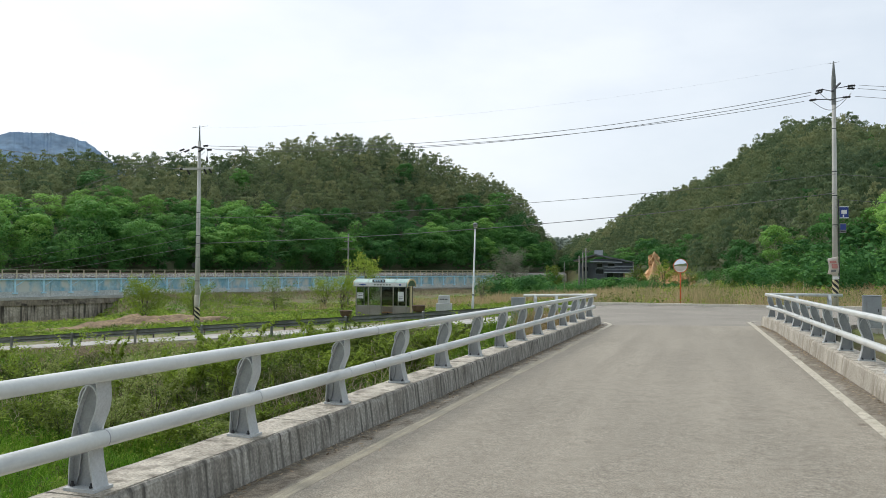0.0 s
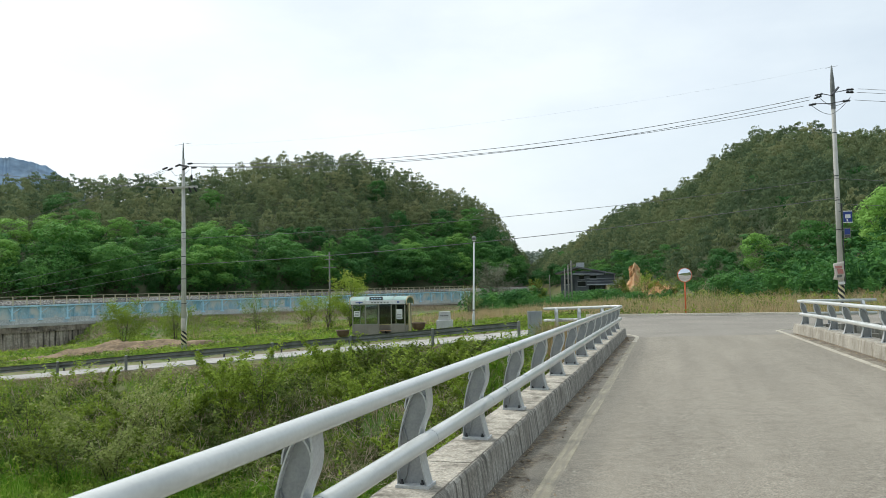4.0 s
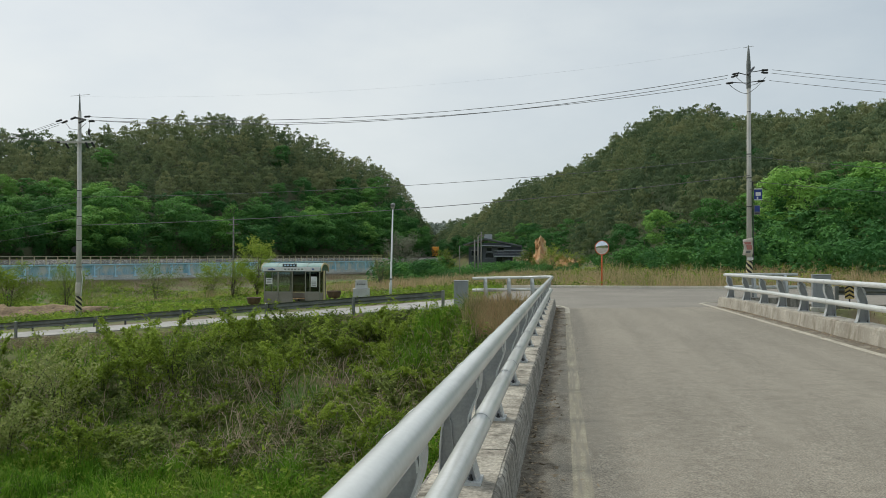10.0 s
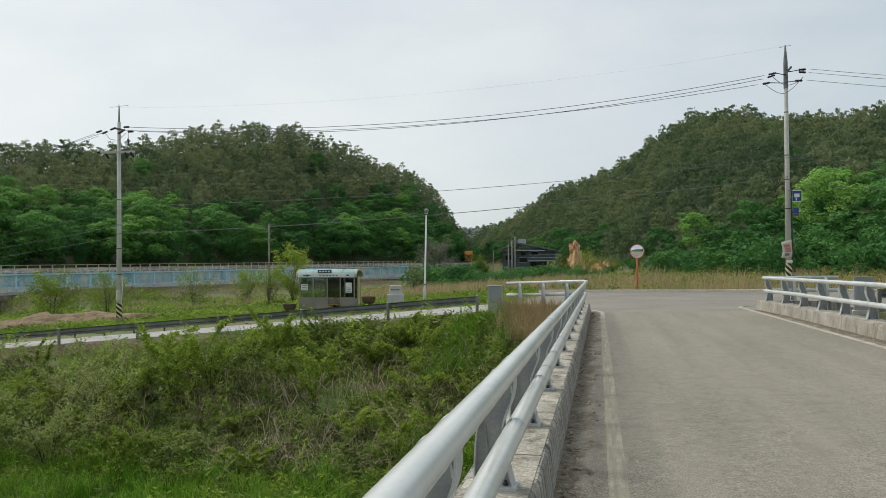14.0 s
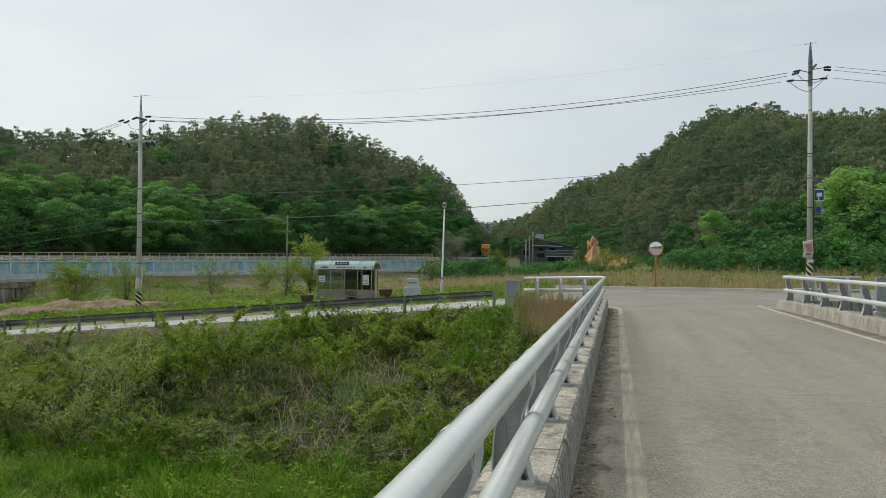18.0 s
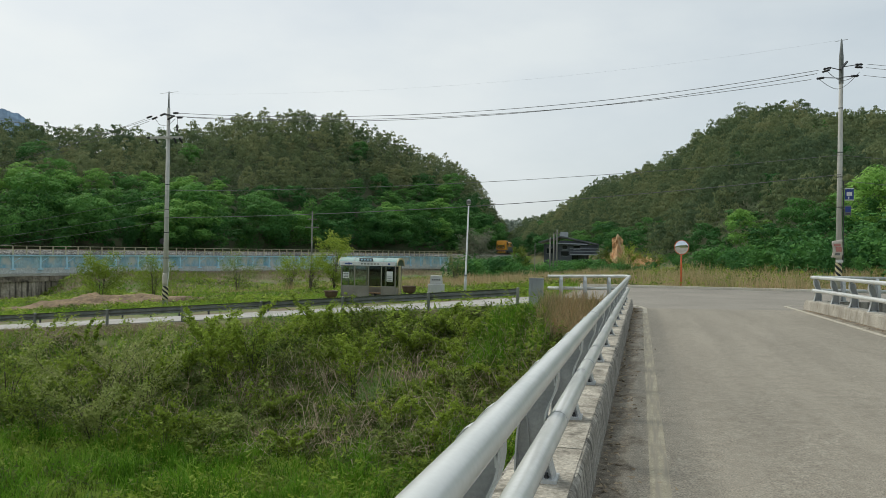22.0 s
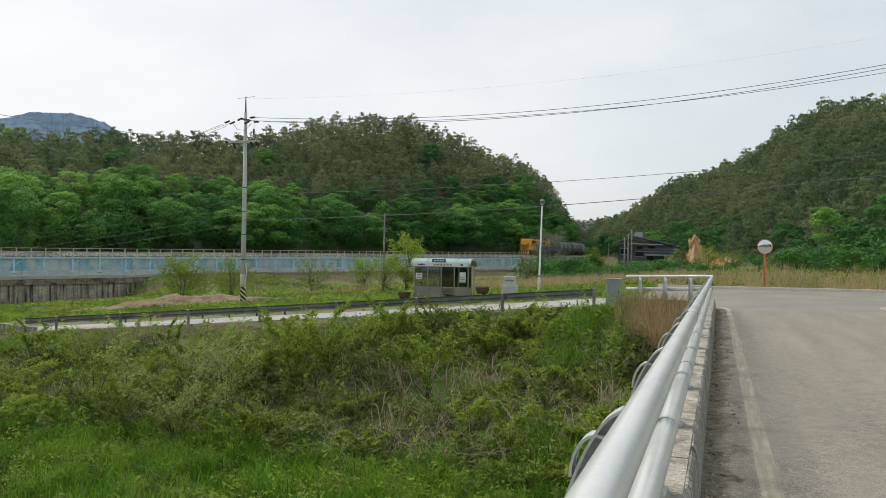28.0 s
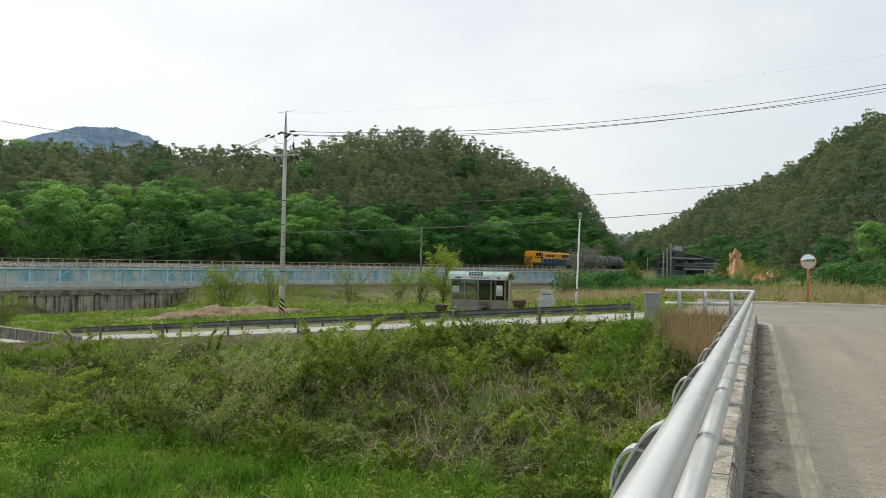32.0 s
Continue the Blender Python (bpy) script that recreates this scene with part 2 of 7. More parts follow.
M_CABINET = mat("cabinet_steel", (0.33, 0.35, 0.37), (0.42, 0.44, 0.455), 1.2, 0.45, 0.05, 0.3, 30, 0.08, local=True, stain=((0.25, 0.24, 0.22), 3, (3, 3, 0.5), 0.6, 0.85))
M_POLE = mat("pole_concrete", (0.49, 0.48, 0.44), (0.60, 0.59, 0.545), 1.0, 0.9, 0.25, 0, 40, 0.15, stain=((0.42, 0.405, 0.365), 2, (3, 3, 0.15), 0.5, 0.75))
M_BLACK = plain("black_rubber", (0.018, 0.018, 0.02), 0.55)
M_WIRE = plain("wire_grey", (0.17, 0.17, 0.17), 0.6)
M_HAZARD = mat("faded_hazard_paint", (0.60, 0.52, 0.28), (0.70, 0.64, 0.42), 6, 0.7, 0.4, 0, 30, 0.15)
M_YELLOW = plain("hazard_yellow", (0.62, 0.46, 0.16), 0.6)
M_CREAM = plain("hazard_cream", (0.60, 0.50, 0.29), 0.6)
M_WHITE = plain("white_paint", (0.72, 0.73, 0.72), 0.5)
M_STEELDARK = plain("dark_steel", (0.07, 0.07, 0.075), 0.5, 0.5)
M_BLUESIGN = plain("blue_sign", (0.03, 0.06, 0.26), 0.4)
M_RED = plain("red_print", (0.45, 0.05, 0.06), 0.6)
M_PAPER = plain("weathered_paper", (0.58, 0.53, 0.46), 0.7)
M_PRINT = plain("faded_print", (0.45, 0.2, 0.17), 0.6)
M_ORANGE = plain("orange_paint", (0.62, 0.12, 0.035), 0.5)
M_KERBWHITE = mat("kerb_pale_concrete", (0.66, 0.60, 0.50), (0.80, 0.74, 0.62), 0.8, 0.85, 0.2, 0, 20, 0.2)
M_ALU = mat("shelter_aluminium", (0.26, 0.245, 0.21), (0.34, 0.32, 0.28), 1.5, 0.5, 0.05, 0.3, 30, 0.08, local=True)
M_SHPANEL = mat("shelter_panel", (0.245, 0.22, 0.185), (0.315, 0.285, 0.24), 1.5, 0.6, 0.05, 0, 30, 0.1, local=True)
M_SHROOF = mat("shelter_roof", (0.22, 0.36, 0.32), (0.33, 0.47, 0.43), 1.0, 0.35, 0.05, 0.1, 20, 0.1, local=True)
M_WOOD = mat("bench_wood", (0.36, 0.18, 0.08), (0.50, 0.28, 0.13), 4, 0.6, 0.2, 0, 30, 0.3, stretch=(0.3, 3, 3), local=True)
M_STONE = mat("granite", (0.48, 0.48, 0.465), (0.62, 0.62, 0.6), 1.2, 0.75, 0.2, 0, 120, 0.25, local=True)
M_BOWL = mat("planter_brown", (0.09, 0.055, 0.035), (0.16, 0.1, 0.065), 3, 0.6, 0.3, 0, 25, 0.25, local=True)
M_SOIL = mat("bare_soil", (0.15, 0.105, 0.062), (0.30, 0.215, 0.125), 0.9, 0.95, 0.9, 0, 6, 0.5)
M_CLIFF = mat("cut_earth", (0.45, 0.23, 0.095), (0.60, 0.38, 0.19), 0.35, 0.95, 0.8, 0, 2.5, 0.35, stain=((0.60, 0.45, 0.27), 0.5, (1, 1, 0.4), 0.55, 0.75))
M_WALLBLUE = mat("wall_blue_paint", (0.23, 0.45, 0.57), (0.45, 0.59, 0.63), 0.45, 0.8, 0.2, 0, 4, 0.2, stretch=(1, 1, 0.6), stain=((0.62, 0.63, 0.59), 0.7, (1, 1, 0.7), 0.46, 0.62))
M_WALLBAND = mat("wall_brown_band", (0.22, 0.18, 0.13), (0.38, 0.32, 0.25), 0.9, 0.95, 0.5, 0, 5, 0.3, stretch=(1, 1, 0.4), stain=((0.06, 0.05, 0.04), 0.7, (1, 1, 1.6), 0.5, 0.64))
M_WALLGREY = mat("wall_grey_paint", (0.50, 0.52, 0.51), (0.66, 0.66, 0.62), 0.4, 0.85, 0.3, 0, 5, 0.25, stain=((0.38, 0.50, 0.55), 0.3, (1, 1, 1.0), 0.52, 0.7))
M_WALLOLD = mat("wall_weathered", (0.33, 0.28, 0.21), (0.55, 0.48, 0.38), 0.6, 0.95, 0.5, 0, 4, 0.35, stain=((0.06, 0.05, 0.038), 1.5, (1.7, 1.7, 0.13), 0.44, 0.66))
M_LEDGE = mat("ledge_concrete", (0.42, 0.40, 0.355), (0.54, 0.515, 0.465), 0.5, 0.9, 0.2, 0, 6, 0.15)
M_BALLAST = mat("ballast", (0.12, 0.115, 0.10), (0.33, 0.315, 0.285), 3.4, 0.95, 1.0, 0, 8, 0.7, spread=(0.42, 0.58))
M_BRACKET = plain("bracket_blue", (0.52, 0.77, 0.90), 0.5)
M_RAILING = plain("railing_ochre", (0.50, 0.44, 0.30), 0.6)
M_RUST = mat("rail_rust", (0.09, 0.055, 0.04), (0.16, 0.1, 0.075), 3, 0.6, 0.2, 0.4, 20, 0.3)
M_LOCO = mat("loco_orange", (0.84, 0.36, 0.02), (0.92, 0.43, 0.035), 0.6, 0.35, 0.02, 0, 10, 0.06, local=True, stain=((0.35, 0.13, 0.03), 1.2, (0.5, 0.5, 1), 0.62, 0.9))
M_LOCOBLUE = mat("loco_blue", (0.03, 0.06, 0.16), (0.05, 0.085, 0.2), 0.8, 0.4, 0.02, 0, 10, 0.1, local=True)
M_TANK = mat("tank_grey", (0.14, 0.15, 0.15), (0.25, 0.26, 0.255), 0.5, 0.6, 0.05, 0, 6, 0.2, local=True, stain=((0.08, 0.075, 0.07), 0.8, (1, 1, 0.4), 0.5, 0.75))
M_TANKLIGHT = mat("tank_pale", (0.35, 0.36, 0.35), (0.46, 0.46, 0.44), 0.5, 0.6, 0.05, 0, 6, 0.2, local=True)
M_DARKGLASS = plain("dark_glass", (0.012, 0.016, 0.02), 0.08)
M_HOUSE = mat("house_cladding", (0.06, 0.068, 0.082), (0.11, 0.12, 0.14), 0.8, 0.5, 0.1, 0, 12, 0.2, local=True)
M_HOUSEROOF = mat("house_roof", (0.12, 0.125, 0.13), (0.2, 0.205, 0.21), 0.8, 0.5, 0.1, 0.2, 12, 0.15, local=True)
M_HOUSEPALE = plain("house_pale", (0.40, 0.42, 0.44), 0.6)
M_WOODPOLE = mat("wood_pole", (0.20, 0.19, 0.17), (0.30, 0.285, 0.26), 1.5, 0.9, 0.2, 0, 15, 0.25, local=True)
M_BARK = mat("bark", (0.06, 0.05, 0.04), (0.13, 0.11, 0.09), 3, 0.95, 0.5, 0, 25, 0.4, stretch=(1, 1, 0.3), local=True)
M_GROUND = mat("grassy_ground", (0.095, 0.15, 0.035), (0.19, 0.19, 0.07), 0.22, 0.95, 0.8, 0, 5, 0.4, stain=((0.17, 0.135, 0.08), 0.45, (1, 1, 1), 0.46, 0.62))
# the haze of distance is put into this blue
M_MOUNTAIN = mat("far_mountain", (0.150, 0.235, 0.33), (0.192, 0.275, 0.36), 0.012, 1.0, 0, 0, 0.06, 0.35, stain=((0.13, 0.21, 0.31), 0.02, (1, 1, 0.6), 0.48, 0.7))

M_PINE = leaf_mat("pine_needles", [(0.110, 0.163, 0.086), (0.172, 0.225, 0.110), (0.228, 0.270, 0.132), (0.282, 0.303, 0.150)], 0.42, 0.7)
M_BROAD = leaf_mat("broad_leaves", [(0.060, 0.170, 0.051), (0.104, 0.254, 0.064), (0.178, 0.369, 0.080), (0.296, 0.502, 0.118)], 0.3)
# paler copy of the post casting, with the light on its edges painted in
M_POSTEDGE = mat("post_lit_edge", (0.48, 0.50, 0.505), (0.60, 0.615, 0.615), 3, 0.45, 0.1, 0.2, 60, 0.12, local=True)
# pale because the haze over the far ridge is put into the leaf colours
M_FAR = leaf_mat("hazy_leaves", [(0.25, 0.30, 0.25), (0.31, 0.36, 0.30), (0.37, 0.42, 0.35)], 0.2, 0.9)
M_SHRUB = leaf_mat("shrub_leaves", [(0.101, 0.135, 0.040), (0.196, 0.262, 0.053), (0.292, 0.399, 0.055), (0.418, 0.517, 0.100)], 0.42)
M_PALE = leaf_mat("pale_leaves", [(0.15, 0.20, 0.055), (0.24, 0.30, 0.085), (0.36, 0.41, 0.14), (0.50, 0.51, 0.25)], 0.4)
M_GRASS = leaf_mat("grass_blades", [(0.052, 0.13, 0.014), (0.105, 0.25, 0.021), (0.17, 0.34, 0.03), (0.29, 0.41, 0.07)], 0.42)
M_REED = leaf_mat("dry_reeds", [(0.333, 0.218, 0.109), (0.471, 0.345, 0.19), (0.609, 0.471, 0.287), (0.31, 0.299, 0.138)], 0.3, 0.8)
M_STRAW = leaf_mat("dead_stems", [(0.238, 0.178, 0.119), (0.367, 0.292, 0.2), (0.562, 0.475, 0.356), (0.216, 0.178, 0.097)], 0.2, 0.9)
M_GREYTREE = leaf_mat("grey_leaves", [(0.13, 0.155, 0.105), (0.20, 0.22, 0.155), (0.28, 0.285, 0.215)], 0.3, 0.8)

def glass_mat(name, tintc, alpha_rough=0.03):
    m, nt, bsdf = nodes_of(name)
    bsdf.inputs["Base Color"].default_value = (*tintc, 1)
    bsdf.inputs["Transmission Weight"].default_value = 1.0
    bsdf.inputs["Roughness"].default_value = alpha_rough
    bsdf.inputs["IOR"].default_value = 1.05
    return m

M_GLASS = glass_mat("window_glass", (0.58, 0.67, 0.65))
M_GLASSDARK = glass_mat("tinted_glass", (0.10, 0.13, 0.12))
M_ARM = plain("crossarm_steel", (0.46, 0.45, 0.40), 0.6)
M_MIRROR, _nt, _b = nodes_of("mirror_glass")
_b.inputs["Base Color"].default_value = (0.85, 0.87, 0.88, 1)
_b.inputs["Metallic"].default_value, _b.inputs["Roughness"].default_value = 1.0, 0.03

# ---------- mesh helpers ----------
def mesh_of(name, verts, faces, material, smooth=False):
    me = bpy.data.meshes.new(name)
    me.from_pydata([tuple(v) for v in verts], [], [tuple(f) for f in faces])
    if material:
        me.materials.append(material)
    if smooth:
        me.shade_smooth()
    return me


def part(name, geo, material, parent=None, label="", at=None, smooth=False, kind=""):
    """Links one mesh, given as (verts, faces), a bmesh or a mesh, under a thing or a part."""
    if isinstance(geo, bmesh.types.BMesh):
        me = bpy.data.meshes.new(name)
        geo.to_mesh(me)
        geo.free()
        me.materials.append(material)
        if smooth:
            me.shade_smooth()
    elif isinstance(geo, bpy.types.Mesh):
        me = geo
    else:
        me = mesh_of(name, geo[0], geo[1], material, smooth)
    ob = new(name, me)
    ob.parent = parent
    if at is not None:
        ob.matrix_basis = at
    return tagged(ob, label, kind=kind)


def thing(name, m, label, category, group="", kind=""):
    ob = new(name)
    ob.empty_display_size = 0.2
    ob.matrix_basis = m
    return tagged(ob, label, category, group, kind)


def box(x0, x1, y0, y1, z0, z1, bevel=0.0):
    bm = bmesh.new()
    bmesh.ops.create_cube(bm, size=1)
    for v in bm.verts:
        v.co = ((x0 + x1) / 2 + v.co.x * (x1 - x0), (y0 + y1) / 2 + v.co.y * (y1 - y0), (z0 + z1) / 2 + v.co.z * (z1 - z0))
    if bevel:
        bmesh.ops.bevel(bm, geom=bm.edges[:], offset=bevel, segments=2, affect="EDGES", profile=0.5)
    return bm


def join(*geos):
    vs, fs = [], []
    for v, f in geos:
        k = len(vs)
        vs += [tuple(p) for p in v]
        fs += [tuple(i + k for i in q) for q in f]
    return vs, fs


def cuboid(x0, x1, y0, y1, z0, z1):
    v = [(x, y, z) for z in (z0, z1) for y in (y0, y1) for x in (x0, x1)]
    return v, [(0, 2, 3, 1), (4, 5, 7, 6), (0, 1, 5, 4), (2, 6, 7, 3), (0, 4, 6, 2), (1, 3, 7, 5)]


def tube(points, radius, n=10, closed=True):
    """A round bar along points; radius: one number or one for each point."""
    pts = [Vector(p) for p in points]
    rad = radius if isinstance(radius, (list, tuple)) else [radius] * len(pts)
    vs, fs = [], []
    ref = Vector((0, 0, 1)) if abs((pts[-1] - pts[0]).normalized().z) < 0.9 else Vector((0, 1, 0))
    for k, p in enumerate(pts):
        d = (pts[min(k + 1, len(pts) - 1)] - pts[max(k - 1, 0)]).normalized()
        a = d.cross(ref).normalized()
        b = a.cross(d)
        for i in range(n):
            t = 2 * math.pi * i / n
            vs.append(p + (a * math.cos(t) + b * math.sin(t)) * rad[k])
    for k in range(len(pts) - 1):
        for i in range(n):
            fs.append((k * n + i, k * n + (i + 1) % n, (k + 1) * n + (i + 1) % n, (k + 1) * n + i))
    if closed:
        fs.append(tuple(range(n - 1, -1, -1)))
        fs.append(tuple(range((len(pts) - 1) * n, len(pts) * n)))
    return [tuple(v) for v in vs], fs


def lathe(profile, n=20):
    """A turned body about z from (radius, height) pairs."""
    vs, fs = [], []
    for r, z in profile:
        for i in range(n):
            t = 2 * math.pi * i / n
            vs.append((r * math.cos(t), r * math.sin(t), z))
    for k in range(len(profile) - 1):
        for i in range(n):
            fs.append((k * n + i, k * n + (i + 1) % n, (k + 1) * n + (i + 1) % n, (k + 1) * n + i))
    fs.append(tuple(range(n - 1, -1, -1)))
    fs.append(tuple(range((len(profile) - 1) * n, len(profile) * n)))
    return vs, fs


def prism(outline, axis, a, b):
    """A flat outline of (u, v) pairs drawn out from a to b along axis: x takes (y, z), y takes (x, z), z takes (x, y)."""
    def put(u, v, w):
        return {"x": (w, u, v), "y": (u, w, v), "z": (u, v, w)}[axis]
    n = len(outline)
    vs = [put(u, v, a) for u, v in outline] + [put(u, v, b) for u, v in outline]
    fs = [tuple(range(n)), tuple(range(2 * n - 1, n - 1, -1))]
    fs += [(i, i + n, (i + 1) % n + n, (i + 1) % n) for i in range(n)]
    return vs, fs


def recalc(me):
    bm = bmesh.new()
    bm.from_mesh(me)
    bmesh.ops.recalc_face_normals(bm, faces=bm.faces)
    bm.to_mesh(me)
    bm.free()


def cloud_mesh(name, verts, faces_per, tints, material):
    """A mesh of many loose faces of one size from numpy arrays, with a value "tint" on each vertex."""
    nf = len(verts) // faces_per
    me = bpy.data.meshes.new(name)
    me.vertices.add(len(verts))
    me.vertices.foreach_set("co", np.ascontiguousarray(verts, dtype=np.float32).ravel())
    me.loops.add(len(verts))
    me.loops.foreach_set("vertex_index", np.arange(len(verts), dtype=np.int32))
    me.polygons.add(nf)
    me.polygons.foreach_set("loop_start", np.arange(nf, dtype=np.int32) * faces_per)
    me.update(calc_edges=True)
    a = me.attributes.new("tint", "FLOAT", "POINT")
    a.data.foreach_set("value", np.ascontiguousarray(np.clip(tints, 0, 1), dtype=np.float32))
    me.materials.append(material)
    return me

# ---------- the lie of the land ----------
EYE = (0.4, -2.7)
GUARD_A, GUARD_DIR = (-33.04, 30.87), math.atan(0.0467)


def smooth01(t):
    t = np.clip(t, 0, 1)
    return t * t * (3 - 2 * t)


TRACK_S = np.arange(-260, 430, 0.5)
_h = np.radians(21.5 - 30.5 * np.clip((TRACK_S - 4) / 76, 0, 1))
_k0 = int(np.argmin(abs(TRACK_S)))
TRACK_X = np.cumsum(np.sin(_h) * 0.5)
TRACK_Y = np.cumsum(np.cos(_h) * 0.5)
TRACK_X += -53.0 - TRACK_X[_k0]
TRACK_Y += 187.0 - TRACK_Y[_k0]
TRACK_H = _h
TRACK_AZ = np.degrees(np.arctan2(TRACK_X - EYE[0], TRACK_Y - EYE[1]))
TRACK_R = np.hypot(TRACK_X - EYE[0], TRACK_Y - EYE[1])


def track_at(s, side=0.0):
    """Place and heading on the railway; side: metres to the right of the way out."""
    x, y, h = (float(np.interp(s, TRACK_S, a)) for a in (TRACK_X, TRACK_Y, TRACK_H))
    return x + math.cos(h) * side, y - math.sin(h) * side, h




def rail_z(s):
    return 2.03 + (0.0045 if s < 0 else 0.0028) * s


# the skyline of the wooded hills: bearing, height in degrees, distance of the crest
HILL_AZ = (-80, -60, -48, -41.6, -37.4, -34.4, -31.3, -28.2, -23, -20.6, -18.6, -16.5, -13.7, -12.1, -11.1, -10.5, -9.8, -9.3, -8.2, -6.2, -3, 0.9, 4.4, 6.1, 7.7, 9.6, 11.6, 14.9, 18.3, 20.4, 30, 60, 80)
HILL_EL = (5, 7.0, 7.3, 7.7, 7.8, 8.0, 8.5, 9.4, 9.9, 9.5, 8.7, 7.7, 6.8, 5.8, 4.4, 3.3, 2.3, 2.1, 2.4, 3.1, 5.25, 6.55, 8.9, 9.85, 10.0, 9.95, 9.6, 9.2, 9.4, 9.5, 9.5, 8, 4)
CREST_AZ = (-9.3, -8.2, -6.2, -3, 0.9, 4.4, 7.7, 14.9, 20.4, 30, 80)
CREST_R = (520, 430, 380, 310, 265, 240, 225, 210, 205, 200, 200)


def hill_edges(az):
    """Distance of the hill's foot and crest for bearings in degrees."""
    az = np.asarray(az, float)
    left = np.interp(az, TRACK_AZ[:_k0 + 150], TRACK_R[:_k0 + 150])
    foot_l, crest_l = left + 9, left + 84
    crest_r = np.interp(az, CREST_AZ, CREST_R)
    w = smooth01((az + 10.3) / 1.0)
    crest = crest_l * (1 - w) + crest_r * w
    foot = foot_l * (1 - w) + (crest_r - 118) * w
    return foot, crest


def road_z(x, y=32.0):
    return -0.09 + 0.077 * np.minimum(np.asarray(x, float) + 1.0, 0)


def bank_edge(x):
    """y of the top of the river bank."""
    x = np.asarray(x, float)
    return np.where(x < -3.2, 30.5 + 0.0467 * (x + 33) - 2.5 * smooth01((x + 7.5) / 3.2), np.where(x > 6.5, 28.6, 27.2))


def ground_z(x, y):
    x, y = np.asarray(x, float), np.asarray(y, float)
    az = np.degrees(np.arctan2(x - EYE[0], y - EYE[1]))
    r = np.hypot(x - EYE[0], y - EYE[1])
    bump = 0.10 * np.sin(x * 0.9 + 1.3) * np.sin(y * 0.8 + 0.4) + 0.16 * np.sin(x * 0.33 + 2) * np.sin(y * 0.41)
    road = road_z(x)
    field = road * (1 - 0.13 * smooth01((y - 36) / 6)) + bump * 0.5 * smooth01((y - 40) / 4) * smooth01((-x - 3) / 3) - 0.03
    edge = bank_edge(x)
    foot_z = -4.5 + 0.25 * bump
    u = np.clip((edge - y) / 11.0, 0, 1)
    bank = field + (foot_z - field) * (u ** 0.8) + bump * 0.8 * np.sin(np.pi * u)
    z = np.where(y > edge, field, bank)
    back = smooth01((-y - 7) / 9)
    z = z * (1 - back) + back * -0.2
    # the field climbs to the ledge of the railway wall
    before = np.interp(az, TRACK_AZ[:_k0 + 150], TRACK_R[:_k0 + 150]) - r
    wavy = az + 0.6 * np.sin(r * 0.55)
    climb = smooth01((wavy + 40.4) / 2.4) * smooth01((-11.0 - az) / 4.0) * smooth01(1 - (before - 3.5) / 24.0) * (y > 45)
    climb = np.maximum(climb, smooth01((-47.4 - wavy) / 2.0) * smooth01(1 - (before - 1.5) / 5.0) * (y > 41))
    z = z + np.maximum(-2.0 - z, 0) * climb
    foot, crest = hill_edges(az)
    el = np.interp(az, HILL_AZ, HILL_EL)
    top = np.tan(np.radians(el)) * crest + 1.8 - 5.6
    start = 1.2
    v = (r - foot) / (crest - foot)
    rise = start + (top - start) * np.clip(v, 0, 1) ** 0.9
    rise = np.where(v > 1, start + (top - start) * np.clip(1 - (v - 1) * 0.5, 0.0, 1), rise)
    lead = smooth01(1 + v * (crest - foot) / np.where(az < -9.5, 6.0, 35.0))  # just before the foot
    hill = np.where(v < 0, z + (start - z) * lead, rise)
    use = (y > 45) & (abs(az) < 78)
    return np.where(use, hill, z)

# ---------- ground ----------
def build_ground():
    az = np.concatenate([np.arange(-180, -64, 4.0), np.arange(-64, 34, 0.5), np.arange(34, 180, 4.0)])
    rr = np.concatenate([np.arange(0.5, 60, 0.5), np.arange(60, 96, 1.0), np.arange(96, 130, 2.0), np.arange(130, 560, 5.0), np.array([600, 700, 850, 1100, 1500, 2200, 3200.0])])
    A, R = np.meshgrid(np.radians(az), rr)
    X, Y = EYE[0] + R * np.sin(A), EYE[1] + R * np.cos(A)
    Z = ground_z(X, Y)
    na, nr = len(az), len(rr)
    verts = np.stack([X, Y, Z], -1).reshape(-1, 3)
    faces = []
    for i in range(nr - 1):
        for j in range(na):
            k = (j + 1) % na
            faces.append((i * na + j, i * na + k, (i + 1) * na + k, (i + 1) * na + j))
    faces.append(tuple(range(na - 1, -1, -1)))
    me = mesh_of("ground", verts, faces, M_GROUND, True)
    me.materials.append(M_FLOOR)
    mid_r = np.array([rr[i // na] for i in range((nr - 1) * na)] + [0])
    mid_a = np.array([az[i % na] for i in range((nr - 1) * na)] + [0])
    foot, _ = hill_edges(mid_a)
    idx = ((mid_r > foot - 4) & (abs(mid_a) < 78)).astype(np.int32)
    me.polygons.foreach_set("material_index", idx)
    recalc(me)
    ob = new("ground", me)
    tagged(ob, "grassy and earthy ground with a river bank and wooded hills", "ground", kind="structure")


M_FLOOR = mat("forest_floor", (0.06, 0.085, 0.036), (0.10, 0.11, 0.055), 0.1, 1.0, 0.3, 0, 2, 0.3)
build_ground()

# ---------- the bridge ----------
SLOPE = -0.0051
CROSS = 0.0165
END_Y = 27.0


def lift_at(y):
    """The bridge's surfacing lies a little above the road that it joins."""
    return 0.10 - 0.06 * smooth01((np.asarray(y, float) - 25) / 14)


def deck_z(x, y):
    return SLOPE * y + CROSS * x + float(lift_at(y))


